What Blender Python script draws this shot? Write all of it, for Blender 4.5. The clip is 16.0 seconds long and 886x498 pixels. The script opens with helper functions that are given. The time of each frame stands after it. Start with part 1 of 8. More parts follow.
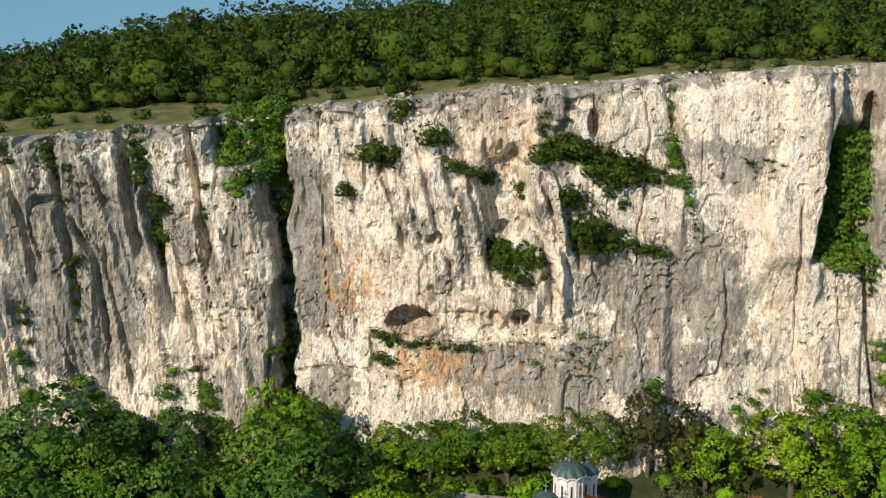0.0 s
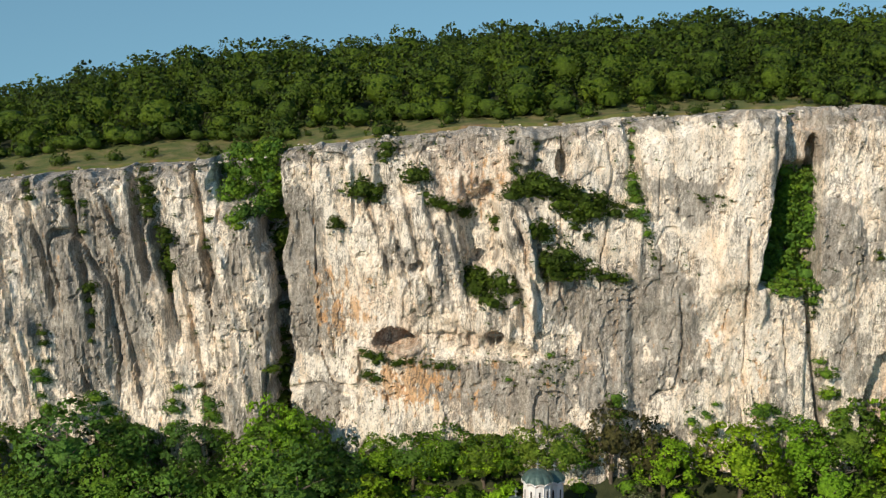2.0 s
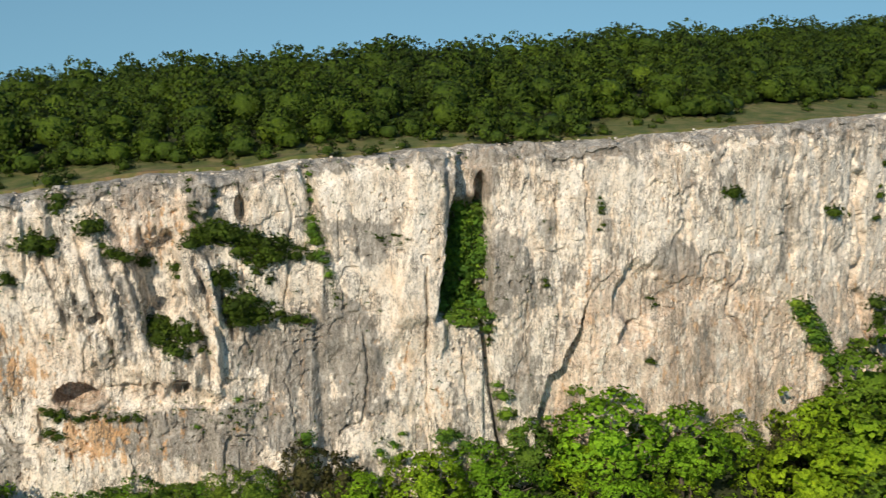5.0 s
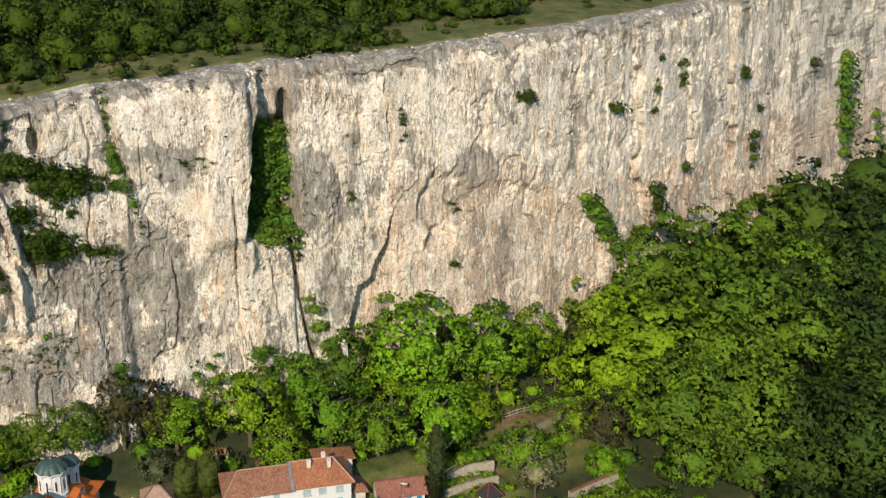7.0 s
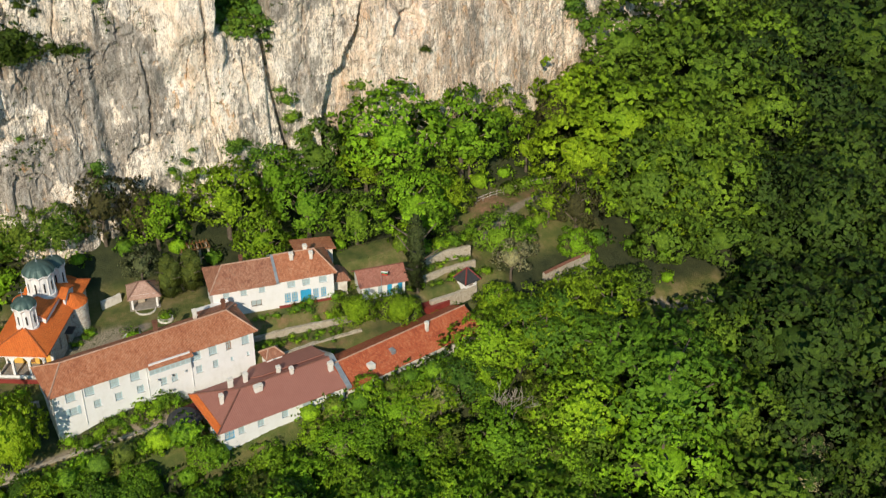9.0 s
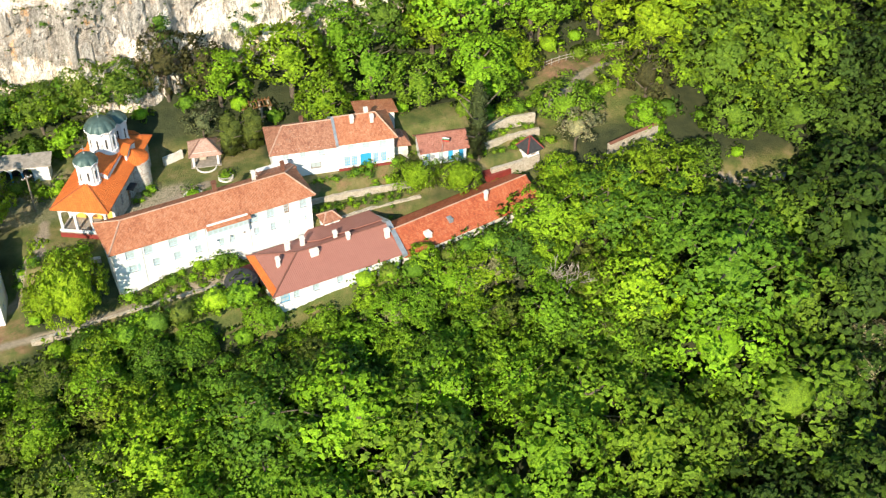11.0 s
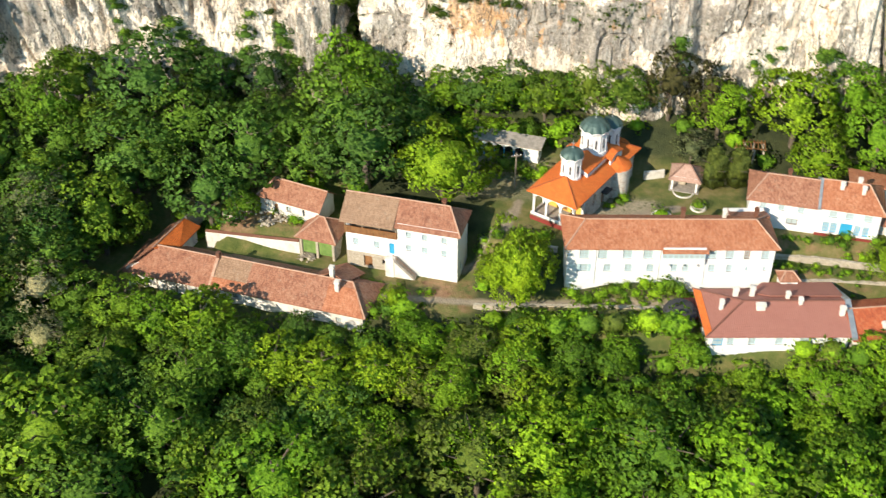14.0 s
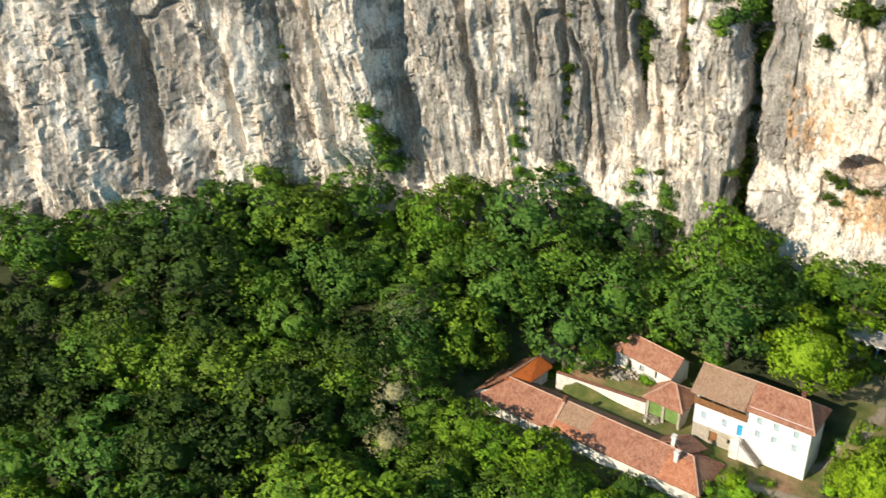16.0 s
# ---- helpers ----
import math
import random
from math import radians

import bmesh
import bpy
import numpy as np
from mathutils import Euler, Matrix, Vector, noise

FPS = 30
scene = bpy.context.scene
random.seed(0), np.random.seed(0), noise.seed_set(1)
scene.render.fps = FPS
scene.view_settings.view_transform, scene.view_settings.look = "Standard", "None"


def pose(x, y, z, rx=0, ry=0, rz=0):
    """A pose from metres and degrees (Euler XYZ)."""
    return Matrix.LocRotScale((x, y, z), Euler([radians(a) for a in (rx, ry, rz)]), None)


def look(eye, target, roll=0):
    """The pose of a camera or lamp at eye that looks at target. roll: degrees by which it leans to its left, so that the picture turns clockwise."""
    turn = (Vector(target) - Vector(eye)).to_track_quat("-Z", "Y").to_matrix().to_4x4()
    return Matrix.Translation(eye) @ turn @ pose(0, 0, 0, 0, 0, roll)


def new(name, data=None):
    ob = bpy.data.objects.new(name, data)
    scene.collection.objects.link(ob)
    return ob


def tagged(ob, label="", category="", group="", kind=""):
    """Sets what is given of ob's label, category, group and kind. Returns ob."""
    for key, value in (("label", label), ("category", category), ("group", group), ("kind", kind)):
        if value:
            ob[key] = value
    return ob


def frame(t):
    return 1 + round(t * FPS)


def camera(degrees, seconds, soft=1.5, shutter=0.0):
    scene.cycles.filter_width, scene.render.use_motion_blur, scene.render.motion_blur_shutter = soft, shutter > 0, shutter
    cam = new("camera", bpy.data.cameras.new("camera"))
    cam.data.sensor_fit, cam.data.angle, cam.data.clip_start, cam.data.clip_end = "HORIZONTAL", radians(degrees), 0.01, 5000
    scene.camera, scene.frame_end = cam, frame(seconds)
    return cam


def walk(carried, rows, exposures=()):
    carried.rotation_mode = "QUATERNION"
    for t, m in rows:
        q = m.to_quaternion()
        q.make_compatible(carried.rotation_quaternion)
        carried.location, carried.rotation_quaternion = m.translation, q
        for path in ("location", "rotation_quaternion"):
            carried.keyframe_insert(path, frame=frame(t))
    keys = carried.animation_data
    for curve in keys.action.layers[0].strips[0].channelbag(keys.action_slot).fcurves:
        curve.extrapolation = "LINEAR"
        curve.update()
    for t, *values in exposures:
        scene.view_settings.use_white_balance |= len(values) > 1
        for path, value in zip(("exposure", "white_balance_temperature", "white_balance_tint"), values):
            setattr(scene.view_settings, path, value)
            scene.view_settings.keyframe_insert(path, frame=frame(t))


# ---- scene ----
cam = camera(40.95, 16.0, soft=1.25, shutter=0.25)
ROWS = [
    (0.0, -0.00, -0.00, 71.00, 0.61, -11.87, 0.05),
    (0.5, 0.32, -4.96, 72.74, 0.71, -11.76, 0.02),
    (1.0, 0.76, -9.49, 74.42, 0.85, -11.64, 0.01),
    (1.5, 1.43, -13.10, 76.01, 1.01, -11.59, 0.01),
    (2.0, 2.35, -15.62, 77.58, 0.41, -11.57, 0.04),
    (2.5, 3.37, -16.92, 79.14, -1.50, -11.68, 0.13),
    (3.0, 4.33, -17.30, 80.58, -3.32, -11.76, 0.07),
    (3.5, 5.20, -17.21, 81.92, -4.49, -11.79, -0.01),
    (4.0, 5.98, -17.05, 83.19, -6.03, -11.82, 0.00),
    (4.5, 6.62, -17.00, 84.44, -9.35, -11.88, 0.15),
    (5.0, 6.99, -17.03, 85.75, -13.65, -11.94, 0.27),
    (7.5, -0.98, -13.12, 97.25, -26.88, -21.48, 0.36),
    (8.0, -1.72, -12.40, 98.67, -27.67, -24.32, 0.26),
    (8.5, -2.25, -11.62, 99.94, -28.02, -27.49, 0.14),
    (9.0, -2.57, -10.85, 101.09, -28.26, -30.74, 0.11),
    (11.5, 2.94, -8.01, 103.97, -20.36, -39.20, -0.58),
    (12.0, 3.76, -8.16, 103.93, -15.78, -39.21, -0.64),
    (12.5, 4.33, -8.46, 103.94, -11.10, -39.16, -0.62),
    (13.0, 4.45, -8.76, 103.98, -5.63, -39.12, -0.53),
    (13.5, 4.03, -8.83, 104.03, -0.19, -38.74, -0.21),
    (14.0, 3.17, -8.66, 104.23, 4.18, -37.42, 0.11),
    (14.5, 2.19, -8.42, 104.74, 8.66, -35.90, 0.35),
    (15.0, 1.40, -8.27, 105.54, 13.45, -34.40, 0.45),
    (15.5, 0.78, -8.46, 106.68, 18.67, -32.84, 0.42),
    (16.0, 0.28, -8.84, 107.94, 23.93, -31.08, 0.14),
]
EXPOSURES = [(0.0, -0.28), (5.0, -0.37), (7.3, -0.37), (9.2, -0.22), (11.3, 0.67), (13.0, 0.55), (14.5, 0.36), (16.0, 0.28)]
walk(cam, [(t, pose(x, y, z, 90 + pitch, 0, yaw) @ pose(0, 0, 0, 0, 0, roll)) for t, x, y, z, yaw, pitch, roll in ROWS], EXPOSURES)

# ---------------------------------------------------------------- light
SUN_EL, SUN_AZ = 30.0, 216.0  # degrees; azimuth clockwise from +y, the way to the sun
world = bpy.data.worlds.new("sky")
scene.world = world
world.use_nodes = True
wn = world.node_tree
sky = wn.nodes.new("ShaderNodeTexSky")
sky.sky_type = "NISHITA"
sky.sun_disc = False
sky.sun_elevation = radians(SUN_EL)
sky.sun_rotation = radians(SUN_AZ)
sky.air_density, sky.dust_density, sky.ozone_density = 1.4, 0.3, 2.5
bg = wn.nodes["Background"]
bg.inputs["Strength"].default_value = 0.13
# the land falls away behind the hill, so the clear upper sky is drawn down to its edge
sky_at = wn.nodes.new("ShaderNodeTexCoord")
lift = wn.nodes.new("ShaderNodeVectorMath")
lift.operation = "ADD"
lift.inputs[1].default_value = (0, 0, 0.40)
unit = wn.nodes.new("ShaderNodeVectorMath")
unit.operation = "NORMALIZE"
wn.links.new(sky_at.outputs["Generated"], lift.inputs[0])
wn.links.new(lift.outputs[0], unit.inputs[0])
wn.links.new(unit.outputs[0], sky.inputs[0])
clear = wn.nodes.new("ShaderNodeMix")
clear.data_type, clear.blend_type = "RGBA", "MULTIPLY"
clear.inputs[0].default_value = 1.0
clear.inputs[7].default_value = (0.98, 1.25, 1.17, 1)
wn.links.new(sky.outputs[0], clear.inputs[6])
wn.links.new(clear.outputs[2], bg.inputs["Color"])
sun_data = bpy.data.lights.new("sun", "SUN")
sun_data.energy, sun_data.angle, sun_data.color = 5.4, radians(0.5), (1.0, 0.855, 0.665)
sun = new("sun", sun_data)
to_sun = Vector((math.sin(radians(SUN_AZ)) * math.cos(radians(SUN_EL)), math.cos(radians(SUN_AZ)) * math.cos(radians(SUN_EL)), math.sin(radians(SUN_EL))))
sun.matrix_world = look(to_sun * 300, (0, 0, 0))

# ---------------------------------------------------------------- noise and small tools
rng = np.random.default_rng(7)
TABLE = rng.random((8, 256, 256)) * 2 - 1


def vnoise(x, y, s=0):
    """Smooth value noise in -1..1 on numpy arrays."""
    x, y = np.asarray(x, float) + 17.3 * s, np.asarray(y, float) + 9.1 * s
    xi, yi = np.floor(x).astype(int), np.floor(y).astype(int)
    fx, fy = x - xi, y - yi
    fx, fy = fx * fx * fx * (fx * (fx * 6 - 15) + 10), fy * fy * fy * (fy * (fy * 6 - 15) + 10)
    t = TABLE[s % 8]
    a, b = t[xi % 256, yi % 256], t[(xi + 1) % 256, yi % 256]
    c, d = t[xi % 256, (yi + 1) % 256], t[(xi + 1) % 256, (yi + 1) % 256]
    return (a * (1 - fx) + b * fx) * (1 - fy) + (c * (1 - fx) + d * fx) * fy


def fbm(x, y, s=0, octaves=4, gain=0.5):
    total, amp = 0.0, 1.0
    for o in range(octaves):
        total = total + amp * vnoise(x * 2**o, y * 2**o, s + o)
        amp *= gain
    return total


def ridged(x, y, s=0, octaves=3):
    total, amp = 0.0, 1.0
    for o in range(octaves):
        total = total + amp * (1 - 2 * np.abs(vnoise(x * 2**o, y * 2**o, s + o)))
        amp *= 0.5
    return total


def facets(x, y, s=0):
    """Irregular cells, each a tilted plane of its own: a height in about -1..1 and a random value for each cell."""
    xi, yi = np.floor(x).astype(int), np.floor(y).astype(int)
    best = np.full(x.shape, 1e9)
    height, pick = np.zeros(x.shape), np.zeros(x.shape)
    ta, tb, tc, td, te = (TABLE[(s + k) % 8] for k in range(5))
    for i in (-1, 0, 1):
        for j in (-1, 0, 1):
            u, v = (xi + i + 37 * s) % 256, (yi + j + 91 * s) % 256
            cx, cy = xi + i + 0.5 + 0.48 * ta[u, v], yi + j + 0.5 + 0.48 * tb[u, v]
            d = (x - cx) ** 2 + (y - cy) ** 2
            near = d < best
            best = np.where(near, d, best)
            height = np.where(near, 0.6 * tc[u, v] + 0.9 * td[u, v] * (x - cx) + 0.7 * te[u, v] * (y - cy), height)
            pick = np.where(near, tc[v, u], pick)
    return height, pick


def smooth(a, b, x):
    t = np.clip((np.asarray(x, float) - a) / (b - a), 0, 1)
    return t * t * (3 - 2 * t)


def band(x, a, b, soft):
    """1 between a and b, falling to 0 over soft outside."""
    return smooth(a - soft, a, x) * (1 - smooth(b, b + soft, x))


def quads_mesh(name, verts, quads, mats, floats=(), mat_index=None, shade_smooth=False, puff=None):
    me = bpy.data.meshes.new(name)
    verts, quads = np.asarray(verts, np.float32), np.asarray(quads, np.int32)
    me.vertices.add(len(verts))
    me.vertices.foreach_set("co", verts.ravel())
    me.loops.add(quads.size)
    me.loops.foreach_set("vertex_index", quads.ravel())
    me.polygons.add(len(quads))
    me.polygons.foreach_set("loop_start", np.arange(0, quads.size, 4, dtype=np.int32))
    for m in mats:
        me.materials.append(m)
    if mat_index is not None:
        me.polygons.foreach_set("material_index", np.asarray(mat_index, np.int32))
    me.update(calc_edges=True)
    me.polygons.foreach_set("use_smooth", np.full(len(quads), shade_smooth))
    for key, domain, values in floats:
        me.attributes.new(key, "FLOAT", domain).data.foreach_set("value", np.asarray(values, np.float32).ravel())
    if puff is not None:
        me.attributes.new("puff", "FLOAT_VECTOR", "POINT").data.foreach_set("vector", np.asarray(puff, np.float32).ravel())
    return me


# ---------------------------------------------------------------- materials
def material(name, base=(0.5, 0.5, 0.5), rough=0.85, metal=0.0):
    m = bpy.data.materials.new(name)
    m.use_nodes = True
    n = m.node_tree.nodes
    bs = n["Principled BSDF"]
    bs.inputs["Base Color"].default_value = (*base, 1)
    bs.inputs["Roughness"].default_value = rough
    bs.inputs["Metallic"].default_value = metal
    return m


class Net:
    """Short-hand for building node trees."""

    def __init__(self, m):
        self.t = m.node_tree
        self.bs = self.t.nodes["Principled BSDF"]

    def add(self, kind, **sets):
        n = self.t.nodes.new(kind)
        for key, value in sets.items():
            if key.startswith("i_"):
                n.inputs[key[2:].replace("_", " ")].default_value = value
            elif key == "operation":
                n.operation = value
            elif key == "data_type":
                n.data_type = value
            elif key == "blend_type":
                n.blend_type = value
            elif key == "attribute_name":
                n.attribute_name = value
        return n

    def link(self, a, b):
        self.t.links.new(a, b)

    def coords(self, scale=(1, 1, 1), kind="Object"):
        tc = self.add("ShaderNodeTexCoord")
        mp = self.add("ShaderNodeMapping")
        mp.inputs["Scale"].default_value = scale
        self.link(tc.outputs[kind], mp.inputs["Vector"])
        return mp.outputs[0]

    def noise(self, vec, scale, detail=4.0, rough=0.55):
        n = self.add("ShaderNodeTexNoise")
        n.inputs["Scale"].default_value, n.inputs["Detail"].default_value, n.inputs["Roughness"].default_value = scale, detail, rough
        self.link(vec, n.inputs["Vector"])
        return n.outputs["Fac"]

    def ramp(self, fac, stops):
        r = self.add("ShaderNodeValToRGB")
        el = r.color_ramp.elements
        while len(el) < len(stops):
            el.new(0.5)
        for e, (p, c) in zip(el, stops):
            e.position = p
            e.color = (*c, 1) if len(c) == 3 else c
        self.link(fac, r.inputs["Fac"])
        return r.outputs["Color"]

    def math(self, op, a, b=None):
        n = self.add("ShaderNodeMath", operation=op)
        for k, v in enumerate((a, b)):
            if v is None:
                continue
            if isinstance(v, (int, float)):
                n.inputs[k].default_value = v
            else:
                self.link(v, n.inputs[k])
        return n.outputs[0]

    def mix(self, fac, a, b, mode="MIX"):
        n = self.add("ShaderNodeMix", data_type="RGBA", blend_type=mode)
        for k, v in ((0, fac), (6, a), (7, b)):
            if isinstance(v, (int, float)):
                n.inputs[k].default_value = v
            elif isinstance(v, tuple):
                n.inputs[k].default_value = (*v, 1)
            else:
                self.link(v, n.inputs[k])
        return n.outputs[2]

    def attr(self, name):
        return self.add("ShaderNodeAttribute", attribute_name=name).outputs["Fac"]

    def bump(self, height, strength, distance):
        b = self.add("ShaderNodeBump")
        b.inputs["Strength"].default_value, b.inputs["Distance"].default_value = strength, distance
        self.link(height, b.inputs["Height"])
        self.link(b.outputs[0], self.bs.inputs["Normal"])

    def color(self, c):
        self.link(c, self.bs.inputs["Base Color"])


def step01(net, fac, lo, hi):
    n = net.add("ShaderNodeMapRange")
    n.inputs["From Min"].default_value, n.inputs["From Max"].default_value = lo, hi
    net.link(fac, n.inputs["Value"])
    return n.outputs[0]


def make_limestone():
    m = material("limestone", rough=0.95)
    n = Net(m)
    plain = n.coords()
    tall = n.coords((1, 1, 0.40))
    fine = n.math("SUBTRACT", n.noise(n.coords((1, 1, 0.5)), 3.0, 8, 0.85), 0.5)
    drops = n.math("SUBTRACT", n.noise(n.coords((1, 1, 0.16)), 1.2, 7, 0.78), 0.5)
    cream = n.ramp(n.math("ADD", n.noise(tall, 0.45, 8, 0.70), n.math("MULTIPLY", fine, 0.35)), [(0.34, (0.74, 0.60, 0.45)), (0.42, (0.88, 0.75, 0.61)), (0.51, (0.93, 0.84, 0.72)), (0.64, (0.95, 0.885, 0.80))])
    grey = n.ramp(n.math("ADD", n.noise(tall, 0.9, 9, 0.78), n.math("MULTIPLY", drops, 0.5)), [(0.30, (0.105, 0.096, 0.083)), (0.42, (0.235, 0.216, 0.190)), (0.55, (0.360, 0.335, 0.297)), (0.66, (0.64, 0.595, 0.535))])
    # a weathered grey skin with dripping, broken edges lies over the pale rock
    big = n.math("MULTIPLY", n.noise(n.coords((1, 1, 0.65)), 0.16, 4, 0.60), 0.70)
    mid = n.math("MULTIPLY", n.noise(n.coords((1, 1, 0.30)), 0.65, 6, 0.66), 0.42)
    skin = n.math("ADD", n.math("ADD", n.math("ADD", big, mid), n.math("ADD", n.math("MULTIPLY", drops, 0.34), n.math("MULTIPLY", fine, 0.34))), n.math("MULTIPLY", n.attr("grey"), 0.72))
    gfac = step01(n, skin, 0.545, 0.580)
    base = n.mix(n.math("MULTIPLY", gfac, 0.90), cream, grey)
    # warm stains run down the pale rock, lime wash down over the grey
    stain = step01(n, n.math("ADD", n.noise(n.coords((1, 1, 0.12)), 0.5, 6, 0.66), n.math("MULTIPLY", fine, 0.4)), 0.57, 0.66)
    base = n.mix(n.math("MULTIPLY", stain, 0.36), base, (0.68, 0.45, 0.27))
    pale = step01(n, n.math("ADD", n.noise(n.coords((1, 1, 0.15)), 0.85, 7, 0.75), n.math("MULTIPLY", fine, 0.45)), 0.605, 0.64)
    base = n.mix(n.math("MULTIPLY", pale, 0.66), base, (0.90, 0.83, 0.72))
    rust = n.ramp(n.noise(plain, 1.2, 7, 0.7), [(0.3, (0.50, 0.24, 0.08)), (0.7, (0.82, 0.48, 0.20))])
    rmass = n.math("ADD", n.math("ADD", n.math("MULTIPLY", n.noise(n.coords((1, 1, 0.6)), 0.62, 6, 0.62), 0.6), n.math("MULTIPLY", n.noise(n.coords((1, 1, 0.10)), 1.0, 6, 0.64), 0.4)), n.math("MULTIPLY", fine, 0.26))
    rfac = step01(n, n.math("ADD", rmass, n.attr("rust")), 0.585, 0.62)
    base = n.mix(n.math("MULTIPLY", rfac, 0.78), base, rust)
    base = n.mix(n.math("MULTIPLY", n.attr("tan"), step01(n, n.math("ADD", n.noise(tall, 0.7, 8, 0.72), n.math("MULTIPLY", fine, 0.5)), 0.42, 0.52)), base, (0.64, 0.455, 0.32))
    # dark drips, upright cracks, pits and flecks
    where = step01(n, n.noise(plain, 0.25, 4, 0.6), 0.43, 0.55)
    drip = step01(n, n.math("ADD", n.noise(n.coords((1, 1, 0.10)), 2.0, 8, 0.75), n.math("MULTIPLY", fine, 0.45)), 0.595, 0.63)
    base = n.mix(n.math("MULTIPLY", drip, 0.5), base, (0.17, 0.148, 0.12))
    for size, flat, width in ((0.55, 0.12, 0.014), (1.15, 0.20, 0.022), (0.8, 0.6, 0.010)):
        line = n.math("ABSOLUTE", n.math("SUBTRACT", n.noise(n.coords((1, 1, flat)), size, 7, 0.64), 0.5))
        thin = n.math("SUBTRACT", 1.0, step01(n, line, width * 0.4, width))
        base = n.mix(n.math("MULTIPLY", n.math("MULTIPLY", thin, where), 0.75), base, (0.115, 0.098, 0.078))
    fleck = n.noise(n.coords((1, 1, 0.75)), 3.0, 4, 0.8)
    base = n.mix(n.math("MULTIPLY", step01(n, fleck, 0.60, 0.645), 0.42), base, (0.92, 0.87, 0.79))
    base = n.mix(n.math("MULTIPLY", step01(n, fleck, 0.435, 0.40), 0.70), base, (0.15, 0.132, 0.105))
    grit = n.ramp(n.noise(n.coords((1, 1, 0.6)), 6.0, 3, 0.85), [(0.36, (0.60, 0.585, 0.56)), (0.47, (1.0, 1.0, 1.0)), (0.62, (1.10, 1.10, 1.10))])
    base = n.mix(0.8, base, grit, "MULTIPLY")
    spots = step01(n, n.noise(n.coords((1, 1, 0.8)), 1.3, 6, 0.74), 0.635, 0.665)
    base = n.mix(n.math("MULTIPLY", spots, 0.75), base, (0.075, 0.078, 0.045))
    moss = n.math("MULTIPLY", step01(n, n.math("ADD", n.noise(plain, 0.8, 9, 0.78), n.attr("moss")), 0.60, 0.70), 0.88)
    base = n.mix(moss, base, n.ramp(n.noise(plain, 2.5, 4), [(0.35, (0.045, 0.075, 0.012)), (0.65, (0.13, 0.15, 0.03))]))
    n.color(base)
    h = n.math("ADD", n.math("MULTIPLY", n.noise(tall, 1.9, 10, 0.80), 1.0), n.math("MULTIPLY", n.noise(n.coords((1, 1, 0.14)), 1.9, 8, 0.76), 0.6))
    n.bump(h, 0.8, 0.25)
    return m


def make_leaf(name, stops, glow=0.20):
    m = material(name, rough=0.6)
    n = Net(m)
    stops = [(p, (r * 1.08, g * 1.04, b + 0.006)) for p, (r, g, b) in stops]
    info = n.add("ShaderNodeObjectInfo")
    geo = n.add("ShaderNodeNewGeometry")
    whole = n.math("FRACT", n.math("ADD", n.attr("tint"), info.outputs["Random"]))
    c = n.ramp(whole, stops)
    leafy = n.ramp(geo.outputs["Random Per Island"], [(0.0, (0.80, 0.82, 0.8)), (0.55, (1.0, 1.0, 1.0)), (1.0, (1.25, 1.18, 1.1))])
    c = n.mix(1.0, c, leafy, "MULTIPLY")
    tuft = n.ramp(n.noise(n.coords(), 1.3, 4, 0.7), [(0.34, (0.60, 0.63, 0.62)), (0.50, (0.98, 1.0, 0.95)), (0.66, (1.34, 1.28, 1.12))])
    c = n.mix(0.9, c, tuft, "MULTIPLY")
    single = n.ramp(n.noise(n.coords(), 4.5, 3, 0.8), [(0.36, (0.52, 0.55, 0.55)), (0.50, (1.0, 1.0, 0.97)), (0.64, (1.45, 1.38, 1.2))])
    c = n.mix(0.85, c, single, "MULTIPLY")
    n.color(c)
    # leaves take the light as the rounded bough that they cover
    bough = n.add("ShaderNodeAttribute", attribute_name="puff")
    turn = n.add("ShaderNodeVectorTransform")
    turn.vector_type, turn.convert_from, turn.convert_to = "NORMAL", "OBJECT", "WORLD"
    n.link(bough.outputs["Vector"], turn.inputs[0])
    rough_leaf = n.add("ShaderNodeBump")
    rough_leaf.inputs["Strength"].default_value, rough_leaf.inputs["Distance"].default_value = 0.7, 0.35
    n.link(n.noise(n.coords(), 3.6, 4, 0.75), rough_leaf.inputs["Height"])
    n.link(turn.outputs[0], rough_leaf.inputs["Normal"])
    n.link(rough_leaf.outputs[0], n.bs.inputs["Normal"])
    n.bs.inputs["Specular IOR Level"].default_value = 0.25
    tr = n.add("ShaderNodeBsdfTranslucent")
    n.link(n.mix(1.0, c, (1.15, 1.2, 0.5), "MULTIPLY"), tr.inputs["Color"])
    mixer = n.add("ShaderNodeMixShader")
    mixer.inputs[0].default_value = glow
    n.link(n.bs.outputs[0], mixer.inputs[1])
    n.link(tr.outputs[0], mixer.inputs[2])
    out = n.t.nodes["Material Output"]
    n.link(mixer.outputs[0], out.inputs["Surface"])
    return m


